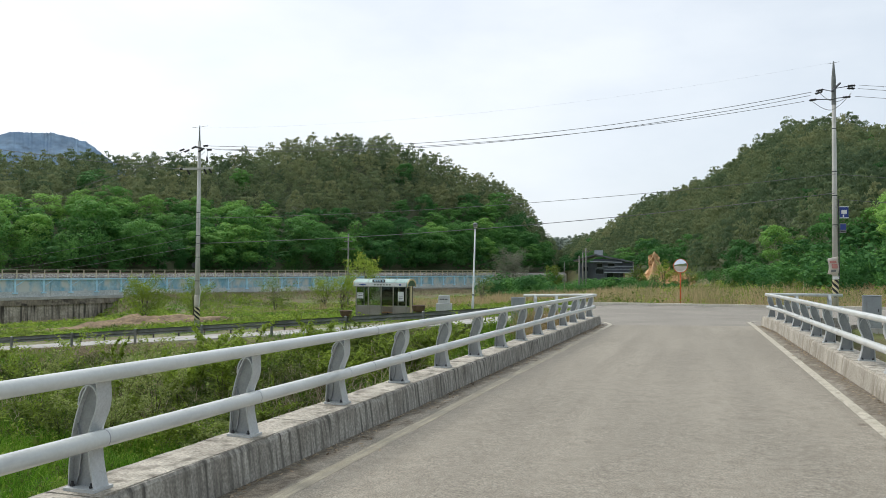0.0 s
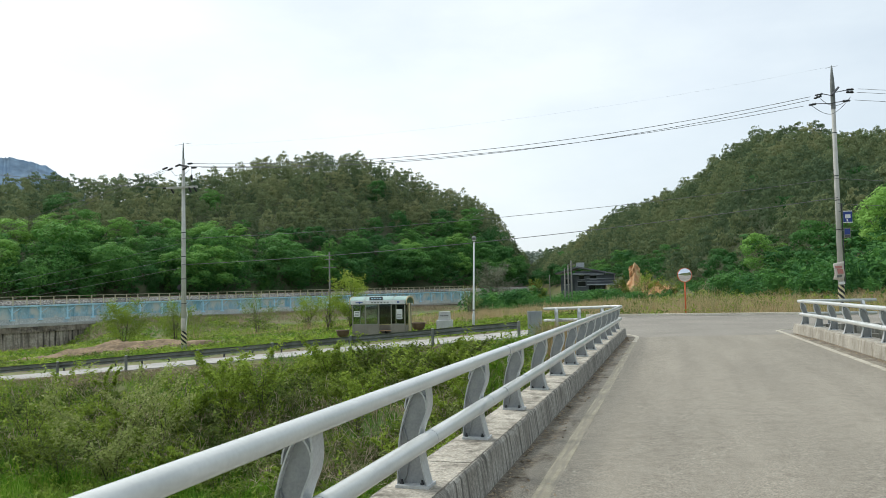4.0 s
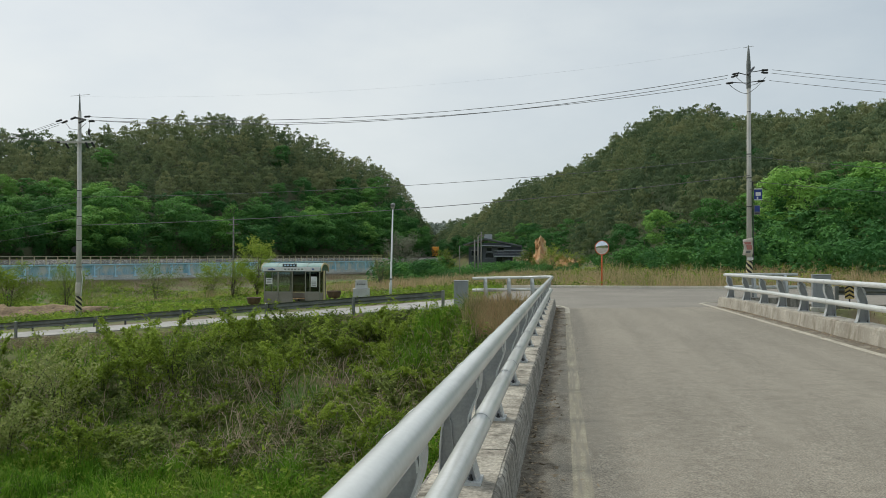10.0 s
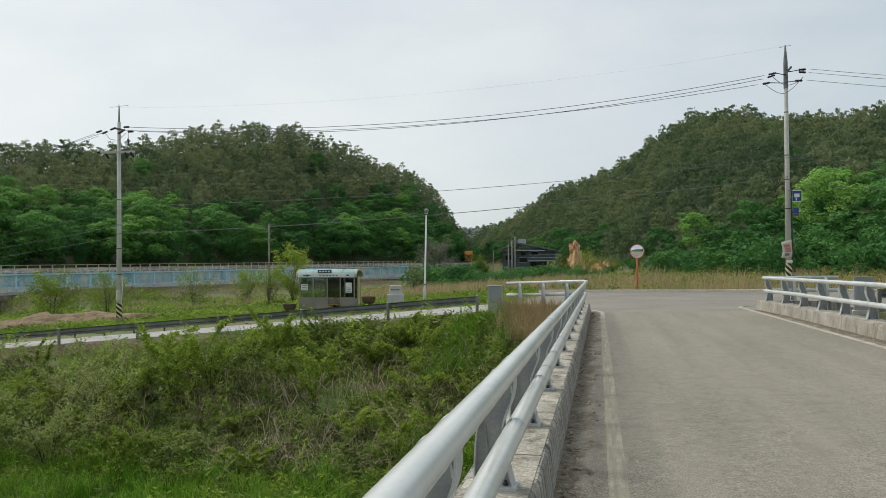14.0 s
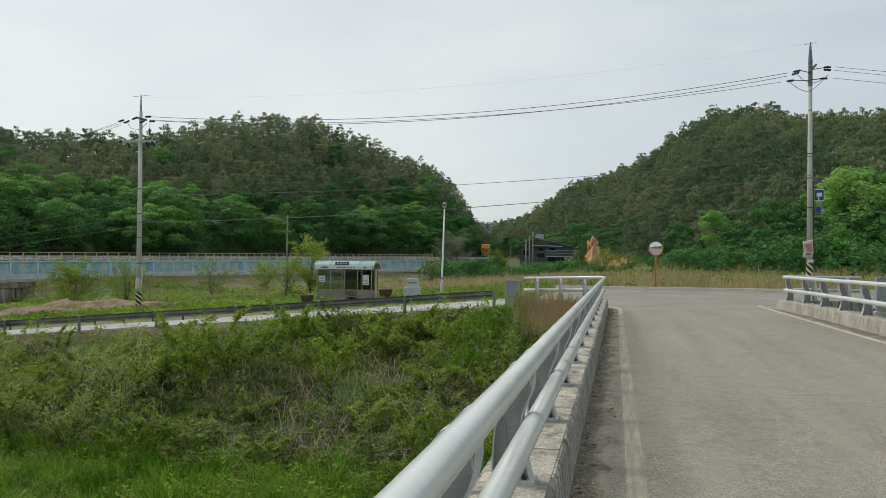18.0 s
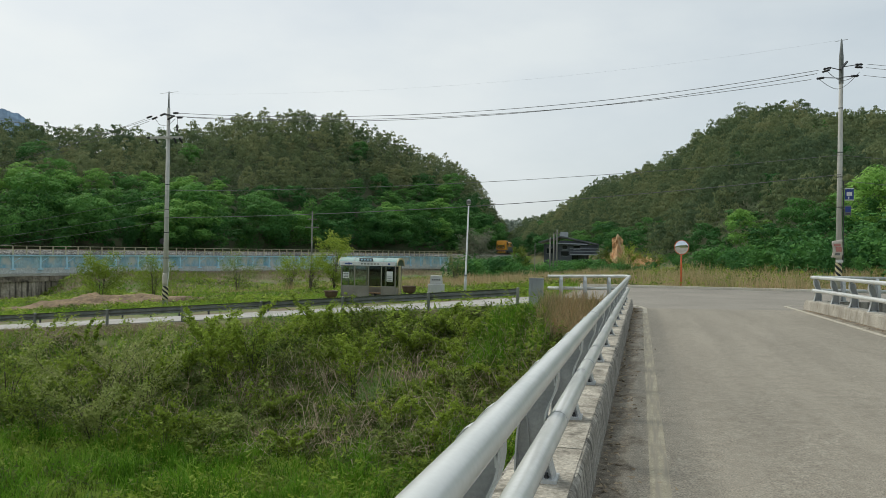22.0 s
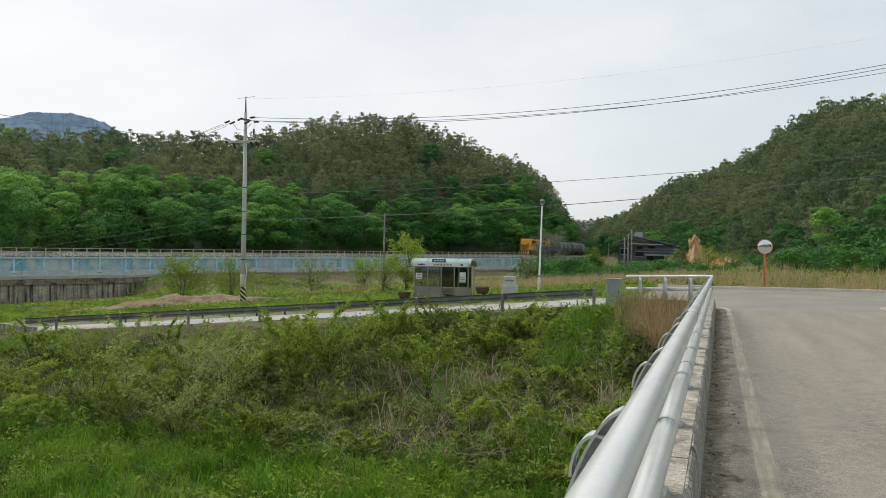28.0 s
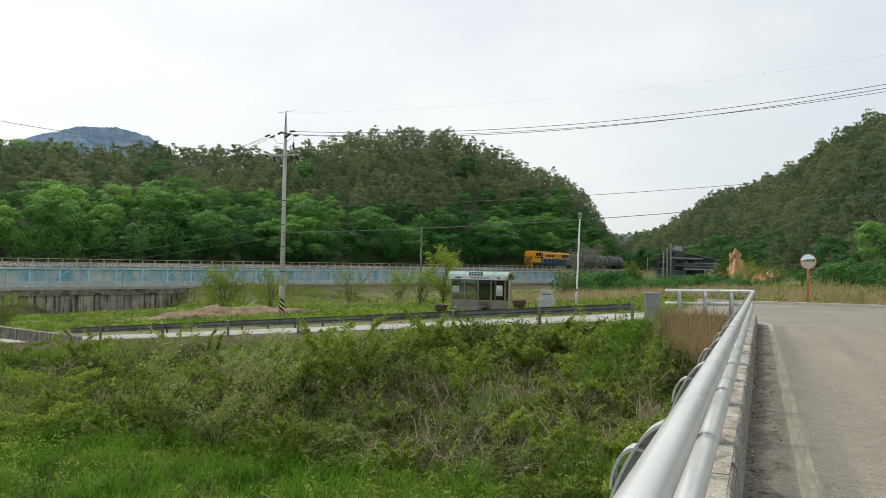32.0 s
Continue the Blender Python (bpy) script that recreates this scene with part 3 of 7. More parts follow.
def strip(name, pts_left, pts_right, z_of, material, label, lift=0.0, thick=0.0, category="road", n=1):
    vs, fs = [], []
    for a, b in zip(pts_left, pts_right):
        for k in range(n + 1):
            p = (a[0] + (b[0] - a[0]) * k / n, a[1] + (b[1] - a[1]) * k / n)
            vs.append((p[0], p[1], float(z_of(p[0], p[1])) + lift))
    m = n + 1
    for i in range(len(pts_left) - 1):
        for k in range(n):
            fs.append((i * m + k, i * m + k + 1, (i + 1) * m + k + 1, (i + 1) * m + k))
    me = mesh_of(name, vs, fs, material)
    if me.polygons[0].normal.z < 0:
        me.flip_normals()
    ob = new(name, me)
    if thick:
        mod = ob.modifiers.new("thickness", "SOLIDIFY")
        mod.thickness, mod.offset = thick, -1
    return tagged(ob, label, category, kind="structure")


ys = [-30 + i for i in range(0, 58)]
def right_x(y):
    """The inner edge of the post feet on the far side; the bridge narrows a little towards its end."""
    return 6.60 - 0.010 * y - 0.16 * float(smooth01((y - 23.5) / 4.0))


strip("bridge_deck", [(0.10, y) for y in ys], [(right_x(y) + 0.1, y) for y in ys], deck_z, M_ASPHALT, "worn grey asphalt carriageway of a narrow road bridge", 0.0, 0.6)
# painted edge lines, worn
def line_path(points, half):
    lf, rt = [], []
    for k, p in enumerate(points):
        a, b = points[max(k - 1, 0)], points[min(k + 1, len(points) - 1)]
        dx, dy = b[0] - a[0], b[1] - a[1]
        d = math.hypot(dx, dy)
        lf.append((p[0] - dy / d * half, p[1] + dx / d * half))
        rt.append((p[0] + dy / d * half, p[1] - dx / d * half))
    return lf, rt


left_line = [(0.64 - 0.003 * y, y) for y in range(-12, 26)] + [(0.57, 26.2), (0.54, 27.0), (0.42, 27.7), (0.16, 28.3), (-0.3, 28.7), (-1.1, 28.95)]
right_line = [(5.96 - 0.009 * y, y) for y in range(-12, 28)] + [(5.68, 28.6), (5.66, 29.4), (5.9, 30.0), (6.5, 30.3), (7.4, 30.5)]


def mouth_z(x, y):
    y = np.asarray(y, float)
    d = np.where(y < END_Y, SLOPE * y, SLOPE * END_Y + 0.0078 * (y - END_Y))
    d = d + CROSS * np.clip(x, 0, 6.3) * (1 - smooth01((y - 25) / 14))
    return d + np.where(np.asarray(x) < -1, 0.077 * (np.asarray(x, float) + 1), 0) + lift_at(y)


def line_z(x, y):
    return mouth_z(x, y) + 0.012 * smooth01((np.asarray(y, float) - 25.6) / 1.6)


l, r = line_path(left_line, 0.075)
strip("edge_line_1", l[:37], r[:37], line_z, M_PAINT, "faded white edge line painted along the bridge", 0.002, 0.03, category="road marking")
strip("edge_line_3", l[36:], r[36:], line_z, M_PAINT2, "clearer white end of the edge line curving off the bridge", 0.002, 0.03, category="road marking")
l, r = line_path(right_line, 0.075)
strip("edge_line_2", l, r, line_z, M_PAINT2, "cream white edge line painted along the bridge", 0.002, 0.03, category="road marking")

# junction and the road across
xs = [-3.4 + 0.8 * i for i in range(0, 130)]
strip("road_junction", [(x, 27.0 if -3.0 < x < 9 else 29.2 if x <= -3 else 29.6) for x in xs], [(x, 44.9) for x in xs], mouth_z, M_ASPHALT2, "grey asphalt road across the end of the bridge", 0.0, 0.25, n=24)
xs = [-95 + 1.0 * i for i in range(0, 93)]
strip("approach_road", [(x, 31.15 + 0.0467 * (x + 33)) for x in xs], [(x, 36.6 + 0.0467 * (x + 33) + 2.2 * max(0, min(1, (x + 18) / 14.5))) for x in xs], lambda x, y: float(road_z(x)), M_CROAD, "pale concrete side road running down beside the stream", 0.015, 0.3, n=3)
# kerb on the far side of the junction
xs = [-2.6 + 1.0 * i for i in range(0, 62)]
far_kerb = tagged(new("far_kerb"), "low pale concrete kerb along the far side of the road", "kerb", kind="structure")
kerb_stone = mesh_of("kerb_stone", *cuboid(-0.495, 0.495, -0.11, 0.16, -0.25, 0.145), M_KERBWHITE)
for i in range(62):
    part("kerb_stone", kerb_stone, None, far_kerb, at=pose(-2.6 + i, 45.05 + 0.02 * math.sin(i), float(mouth_z(1, 44.9)), 0, 0, 0.6 * math.sin(i * 2.1)))
strip("far_line", [(x, 43.6) for x in xs], [(x, 43.78) for x in xs], mouth_z, M_PAINT2, "faded white line along the road", 0.012, category="road marking")

# concrete upstands that carry the railings
def upstand(name, toe, side, width, raised, y0, y1, face, label):
    """A run of concrete blocks; toe: x of the post feet at y, side: the way from the feet to the road, raised: height over the first kerb."""
    ob = tagged(new(name), label, "kerb", kind="structure")
    n = int((y1 - y0) / 3.0)
    for k in range(n):
        a, b = y0 + (y1 - y0) * k / n + 0.004, y0 + (y1 - y0) * (k + 1) / n - 0.004
        cuts = 18
        bm = bmesh.new()
        rows = []
        for i in range(cuts + 1):
            y = a + (b - a) * i / cuts
            x = toe(y)
            chip = max(0.0, noise.noise((y * 3.7, side * 5, 1.5)) - 0.28) * 0.10
            wave = 0.008 * noise.noise((y * 2.3, side * 3, 0.5))
            low = raised + SLOPE * y
            ring = ((0.165 + wave, -0.75), (0.158 + wave, 0.10), (0.137 + wave, 0.27), (0.122 + wave - chip * 0.4, 0.40 - chip), (0.104 + wave - chip, 0.425 - chip * 0.3), (-width, 0.425), (-width - 0.015, 0.40), (-width - 0.015, -0.75))
            rows.append([bm.verts.new((x + u * side, y, low + w + 0.006 * noise.noise((y * 3.1, u * 4, side)))) for u, w in ring])
        m = len(rows[0])
        for p, q in zip(rows, rows[1:]):
            for j in range(m):
                bm.faces.new((p[j], p[(j + 1) % m], q[(j + 1) % m], q[j]))
        bm.faces.new(rows[0][::-1])
        bm.faces.new(rows[-1])
        bmesh.ops.recalc_face_normals(bm, faces=bm.faces)
        part("concrete_block", bm, face, ob)
        vs, fs = [], []
        for i in range(5):
            y = a + 0.01 + (b - a - 0.02) * i / 4
            for u, w in ((0.085, 0.414), (0.085, 0.431), (-width + 0.02, 0.431), (-width + 0.02, 0.414)):
                vs.append((toe(y) + u * side, y, raised + SLOPE * y + w))
            if i:
                fs += [(4 * i - 4 + j, 4 * i - 4 + (j + 1) % 4, 4 * i + (j + 1) % 4, 4 * i + j) for j in range(4)]
        fs += [(3, 2, 1, 0), (16, 17, 18, 19)]
        cap = mesh_of("cap", vs, fs, M_KERBTOP)
        recalc(cap)
        part("cap", cap, None, ob)
    return ob


RAISED = 0.10
upstand("parapet_kerb_1", lambda y: -0.006, 1, 0.36, 0.0, -12.0, END_Y + 0.4, M_KERB, "stained concrete parapet kerb under the bridge railing")
upstand("parapet_kerb_2", right_x, -1, 0.40, RAISED, -12.0, END_Y + 0.9, M_KERBPALE, "pale weathered concrete parapet kerb under the bridge railing")

# ---------- railings ----------
def soft_line(pts, per=3):
    """A line of (x, z) pairs drawn smoothly through the given ones."""
    out = []
    for k in range(len(pts) - 1):
        a, b, c, d = pts[max(k - 1, 0)], pts[k], pts[k + 1], pts[min(k + 2, len(pts) - 1)]
        for i in range(per):
            t = i / per
            out.append(tuple(0.5 * (2 * b[j] + (c[j] - a[j]) * t + (2 * a[j] - 5 * b[j] + 4 * c[j] - d[j]) * t * t + (3 * b[j] - a[j] - 3 * c[j] + d[j]) * t ** 3) for j in (0, 1)))
    return out + [pts[-1]]


def post_meshes():
    """A cast railing post: a web with a rounded recess, flanges along both edges and a foot."""
    inner = [(0.0, 0.0), (-0.02, 0.07), (-0.042, 0.16), (-0.057, 0.25), (-0.062, 0.33), (-0.062, 0.40), (-0.04, 0.47), (-0.008, 0.545), (0.006, 0.62), (0.004, 0.69), (-0.002, 0.75), (-0.004, 0.785)]
    outer = [(-0.245, 0.0), (-0.243, 0.13), (-0.236, 0.27), (-0.216, 0.41), (-0.182, 0.54), (-0.14, 0.65), (-0.098, 0.73), (-0.056, 0.785), (-0.012, 0.815)]
    inner, outer = soft_line(inner), soft_line(outer)
    ring = inner + outer[::-1]
    web = prism(ring, "y", -0.006, 0.006)
    def flange(line, w, d0=-0.05, d1=0.05):
        """A strip of thickness w along the line, reaching from d0 to d1 across."""
        vs, fs = [], []
        for k, (x, z) in enumerate(line):
            p, q = line[max(k - 1, 0)], line[min(k + 1, len(line) - 1)]
            d = math.hypot(q[0] - p[0], q[1] - p[1])
            nx, nz = (q[1] - p[1]) / d * w / 2, -(q[0] - p[0]) / d * w / 2
            vs += [(x - nx, d0, z - nz), (x + nx, d0, z + nz), (x + nx, d1, z + nz), (x - nx, d1, z - nz)]
        for k in range(len(line) - 1):
            for i in range(4):
                fs.append((4 * k + i, 4 * k + (i + 1) % 4, 4 * k + 4 + (i + 1) % 4, 4 * k + 4 + i))
        fs += [(3, 2, 1, 0), tuple(4 * (len(line) - 1) + i for i in range(4))]
        return vs, fs
    arch = [(-0.094 + 0.085 * math.cos(t), 0.585 + 0.142 * math.sin(t)) for t in [math.pi * k / 12 for k in range(13)]]
    lower = [(-0.205, 0.46), (-0.175, 0.36), (-0.165, 0.23), (-0.178, 0.1), (-0.205, 0.03)]
    return {
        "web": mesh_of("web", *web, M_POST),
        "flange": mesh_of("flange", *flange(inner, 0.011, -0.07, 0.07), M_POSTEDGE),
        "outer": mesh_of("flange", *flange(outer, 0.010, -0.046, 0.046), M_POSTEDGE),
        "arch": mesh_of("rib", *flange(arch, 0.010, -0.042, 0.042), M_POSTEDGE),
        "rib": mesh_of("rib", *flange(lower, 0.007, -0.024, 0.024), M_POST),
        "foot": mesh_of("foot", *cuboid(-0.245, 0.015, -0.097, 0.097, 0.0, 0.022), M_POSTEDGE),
        "bolt": mesh_of("bolt", *lathe([(0.016, 0.02), (0.016, 0.036), (0.009, 0.037), (0.009, 0.055)], 6), M_STEELDARK),
    }


PM = post_meshes()


def add_post(parent, m):
    p = part("post", PM["web"], None, parent, at=m)
    for k in ("flange", "outer", "arch", "rib", "foot"):
        part(PM[k].name.split(".")[0], PM[k], None, p)
    for bx, by in ((-0.21, -0.045), (-0.21, 0.045), (-0.05, -0.045), (-0.05, 0.045)):
        part("bolt", PM["bolt"], None, p, at=pose(bx, by, 0))


def railing(name, label, toe, side, raised, y0, y1, ret, joints, phase):
    """toe: x of the post feet at y; side 1: the road lies at greater x than the railing, -1: at lesser. ret: the end of the part that turns away."""
    ob = thing(name, Matrix.Identity(4), label, "bridge railing", "bridge railings")
    def z(y, h):
        return h + raised + SLOPE * y
    for nm, h, r, inward in (("top_rail", 1.243, 0.055, 0.035), ("lower_rail", 0.790, 0.062, -0.008)):
        x = lambda y: toe(y) + inward * side
        run = [y0] + [y0 + (y1 - 0.5 - y0) * i / 16 for i in range(1, 17)]
        line = [(x(y), y, z(y, h)) for y in run]
        line += [(x(y1) - 0.01 * side, y1 - 0.2, z(y1, h)), (x(y1) - 0.06 * side, y1, z(y1, h)), (x(y1) - 0.2 * side, y1 + 0.12, z(y1, h)), (ret[0], ret[1], z(y1, h) + ret[2])]
        part(nm, tube(line, r, 24), M_RAIL, ob, "pale grey painted steel tube", smooth=True)
        for k in range(-6, 14):
            j = 2.0 * k + phase
            if nm == "lower_rail":
                part("clamp", tube([(x(j), j - 0.004, z(j, h)), (x(j), j + 0.004, z(j, h))], r + 0.0012, 20), M_POST, ob)
        for j in joints:
            part("joint_ring", tube([(x(j), j, z(j, h)), (x(j), j + 0.012, z(j, h))], r + 0.0035, 20), M_POST, ob)
    for k in range(-6, 14):
        y = 2.0 * k + phase
        add_post(ob, pose(toe(y) - 0.015 * side, y, 0.43 + raised + SLOPE * y, 0, 0, 0 if side > 0 else 180))
    return ob


rail_l = railing("bridge_railing", "pale grey two-bar steel railing on curved cast posts", lambda y: -0.006, 1, 0.0, -12.0, 26.9, (-3.0, 27.75, -0.08), [-6.5, 5.0, 16.4], 0.288)
for px, py in ((-0.72, 27.15), (-1.6, 27.35), (-2.5, 27.6)):
    add_post(rail_l, pose(px, py, 0.29 - 0.05, 0, 0, 104))
part("plinth", prism([(-3.2, 27.75), (-0.3, 27.0), (-0.3, 27.42), (-3.1, 28.2)], "z", -1.4, 0.235), M_KERB, rail_l)

rail_r = railing("bridge_railing", "two-bar pale grey steel railing on cast posts beside a cabinet", right_x, -1, RAISED, -12.0, 27.4, (8.75, 27.75, 0.0), [-6.0, 5.4, 16.8], 1.1)
for px in (7.2, 8.3):
    add_post(rail_r, pose(px, 27.62 + 0.06 * (px - 7.4), 0.385, 0, 0, 95))
part("plinth", prism([(6.45, 27.25), (8.9, 27.5), (8.9, 27.9), (6.45, 27.65)], "z", -1.2, 0.385), M_KERB, rail_r)

# wing walls that hold the road at the bridge end
wing = tagged(new("abutment"), "grey concrete abutment under the bridge end", "abutment", kind="structure")
part("wing_wall", cuboid(-0.36, 6.7, 26.2, 27.3, -5.2, -0.75), M_KERB, wing)
part("girder", cuboid(0.3, 6.05, -14, 26.2, -1.6, -0.62), M_KERB, wing)

# ---------- roadside things ----------
def gz(x, y):
    return float(ground_z(x, y))


def w_beam(length):
    """A corrugated guardrail beam along x, about 0.31 high, with its two ridges towards -y."""
    prof = [(0.0, 0.155), (-0.02, 0.15), (-0.075, 0.115), (-0.08, 0.085), (-0.075, 0.055), (-0.012, 0.02), (-0.012, -0.02), (-0.075, -0.055), (-0.08, -0.085), (-0.075, -0.115), (-0.02, -0.15), (0.0, -0.155)]
    back = [(y + 0.012, z) for y, z in prof[::-1]]
    return prism(prof + back, "x", 0, length)


def guardrail(name, x0, y0, turn, k0, k1, z_of, label, lead=0.0, step=3.996):
    ob = thing(name, pose(x0, y0, 0, 0, 0, math.degrees(turn)), label, "guardrail", "guardrails")
    ca, sa = math.cos(turn), math.sin(turn)
    bm = mesh_of("beam", *w_beam(step), M_GALV)
    pm = mesh_of("post", *tube([(0, 0.09, -0.5), (0, 0.09, 0.74)], 0.07, 12), M_GALV)
    cm = mesh_of("post_cap", *lathe([(0.074, 0.735), (0.074, 0.755), (0.04, 0.775)], 12), M_GALV)
    sm = mesh_of("spacer", *cuboid(-0.04, 0.04, 0.0, 0.06, 0.5, 0.66), M_GALV)
    for k in range(k0, k1 + 1):
        z = z_of(x0 + ca * k * step, y0 + sa * k * step)
        p = part("post", pm, None, ob, at=pose(k * step, 0, z, 0, 0, 180))
        part("post_cap", cm, None, p, at=pose(0, 0.09, 0))
        part("spacer", sm, None, p)
        if k < k1:
            z2 = z_of(x0 + ca * (k + 1) * step, y0 + sa * (k + 1) * step)
            lean = -math.degrees(math.atan2(z2 - z, step))
            part("beam", bm, None, ob, at=Matrix.Translation((k * step, 0, z + 0.58)) @ pose(0, 0, 0, 0, lean, 0) @ Matrix.Diagonal((1, -1, 1, 1)))
        if k == k0 and lead:
            part("beam", mesh_of("beam", *w_beam(lead), M_GALV), None, ob, at=Matrix.Translation((k * step, 0, z + 0.58)) @ pose(0, 0, 0, 0, lean, 0) @ Matrix.Diagonal((1, -1, 1, 1)) @ pose(-lead, 0, 0))
    return ob


guardrail("guardrail", GUARD_A[0] + 0.28, GUARD_A[1], GUARD_DIR, 0, 7, lambda x, y: float(road_z(x)) - 0.0, "galvanised steel guardrail on round posts along the side road", 2.2)
guardrail("guardrail", 10.6, 29.5, 0.0, 0, 8, lambda x, y: -0.02, "galvanised steel guardrail on round posts beside the main road")

# short concrete barrier before the guardrail
ob = thing("concrete_barrier", pose(-34.2, 30.85, float(road_z(-34.2)), 0, 3, 2.7), "grey concrete barrier at the end of the guardrail", "barrier")
for i in range(6):
    part("barrier_block", box(-4.2 * (i + 1) + 0.03, -4.2 * i - 0.03, -0.12, 0.14, -0.4, 0.24, 0.03), M_KERB, ob)

# delineators along the far edge of the side road
for i in range(9):
    x = -33.2 + 1.75 * i
    y = 36.5 + 0.0467 * (x + 33)
    ob = thing("delineator", pose(x, y, float(road_z(x)) + 0.01, 0, 0, 8 * math.sin(i * 5)), "small road stud post with a red reflector", "road stud", "studs along the side road")
    part("stem", box(-0.04, 0.04, -0.04, 0.04, -0.05, 0.24, 0.01), M_STEELDARK, ob)
    part("reflector", box(-0.06, 0.06, -0.06, 0.05, 0.22, 0.34, 0.015), M_RED, ob, "red reflector")


# ---------- steel cabinets by the bridge ends ----------
def cabinet(x, y, z, turn, w, d, h, label):
    ob = thing("utility_cabinet", pose(x, y, z, 0, 0, turn), label, "cabinet", "cabinets by the bridge")
    part("plinth", box(-w / 2 - 0.05, w / 2 + 0.05, -d / 2 - 0.05, d / 2 + 0.05, -0.5, 0.0, 0.02), M_LEDGE, ob)
    part("body", box(-w / 2, w / 2, -d / 2, d / 2, 0.0, h, 0.03), M_CABINET, ob)
    dr = part("door", box(-w / 2 + 0.04, w / 2 - 0.04, -d / 2 - 0.012, -d / 2 + 0.004, 0.1, h - 0.05, 0.006), M_CABINET, ob)
    part("handle", box(w / 2 - 0.12, w / 2 - 0.09, -d / 2 - 0.035, -d / 2 - 0.01, h * 0.5, h * 0.5 + 0.12, 0.005), M_STEELDARK, dr)
    part("roof_lip", box(-w / 2 - 0.012, w / 2 + 0.012, -d / 2 - 0.02, d / 2 + 0.012, h - 0.02, h + 0.012, 0.006), M_CABINET, ob)


cabinet(-3.75, 30.05, -0.30, 8, 0.6, 0.4, 1.17, "grey steel utility cabinet on a concrete plinth at the bank top")
cabinet(9.9, 28.9, -0.02, -10, 0.64, 0.4, 1.2, "grey steel utility cabinet behind the bridge railing")

# striped hazard marker by the second guardrail
ob = thing("hazard_marker", pose(11.0, 29.25, -0.02, 0, 0, -12), "small yellow and black striped hazard marker", "road sign")
part("stake", tube([(0, 0, -0.3), (0, 0, 0.5)], 0.03, 8), M_STEELDARK, ob)
pl = part("plate", box(-0.16, 0.16, -0.045, -0.03, 0.3, 0.8), M_YELLOW, ob, "yellow plate")
for i in range(3):
    z0 = 0.32 + i * 0.16
    part("stripe", prism([(-0.155, z0), (0.0, z0 + 0.1), (0.155, z0), (0.155, z0 + 0.07), (0.0, z0 + 0.17), (-0.155, z0 + 0.07)], "y", -0.049, -0.046), M_BLACK, pl)


# ---------- utility poles ----------
def insulator(n=5, r=0.072):
    prof = [(0.02, 0.0)]
    for i in range(n):
        z = 0.06 + i * 0.075
        prof += [(r, z), (r * 0.95, z + 0.022), (0.035, z + 0.035)]
    prof += [(0.02, 0.06 + n * 0.075)]
    return lathe(prof, 12)


INSUL = mesh_of("insulator", *insulator(), M_BLACK, True)


def stripes(parent, r0, z0, z1, turns, way=1):
    """Slanting black bands wound round a pole's foot, on a pale sleeve."""
    sl = part("warning_sleeve", tube([(0, 0, z0), (0, 0, z1)], r0 + 0.006, 24, False), M_HAZARD, parent, "faded yellow and black warning sleeve", smooth=True)
    n, step = 24, (z1 - z0) / turns
    for s in range(-turns, turns):
        vs, fs = [], []
        for i in range(n + 1):
            a = way * 2 * math.pi * i / n
            zb = z0 + step * (s + turns * i / n)
            for z in (zb, zb + step * 0.5):
                vs.append(((r0 + 0.010) * math.cos(a), (r0 + 0.010) * math.sin(a), min(max(z, z0), z1)))
            if i and vs[-1][2] - vs[-2][2] + vs[-3][2] - vs[-4][2] > 0.002:
                fs.append((2 * i - 2, 2 * i, 2 * i + 1, 2 * i - 1))
        if fs:
            part("black_band", (vs, fs), M_BLACK, sl)


def aim(p, q):
    """A pose at p whose z axis points to q."""
    return Matrix.Translation(p) @ (Vector(q) - Vector(p)).to_track_quat("Z", "Y").to_matrix().to_4x4()


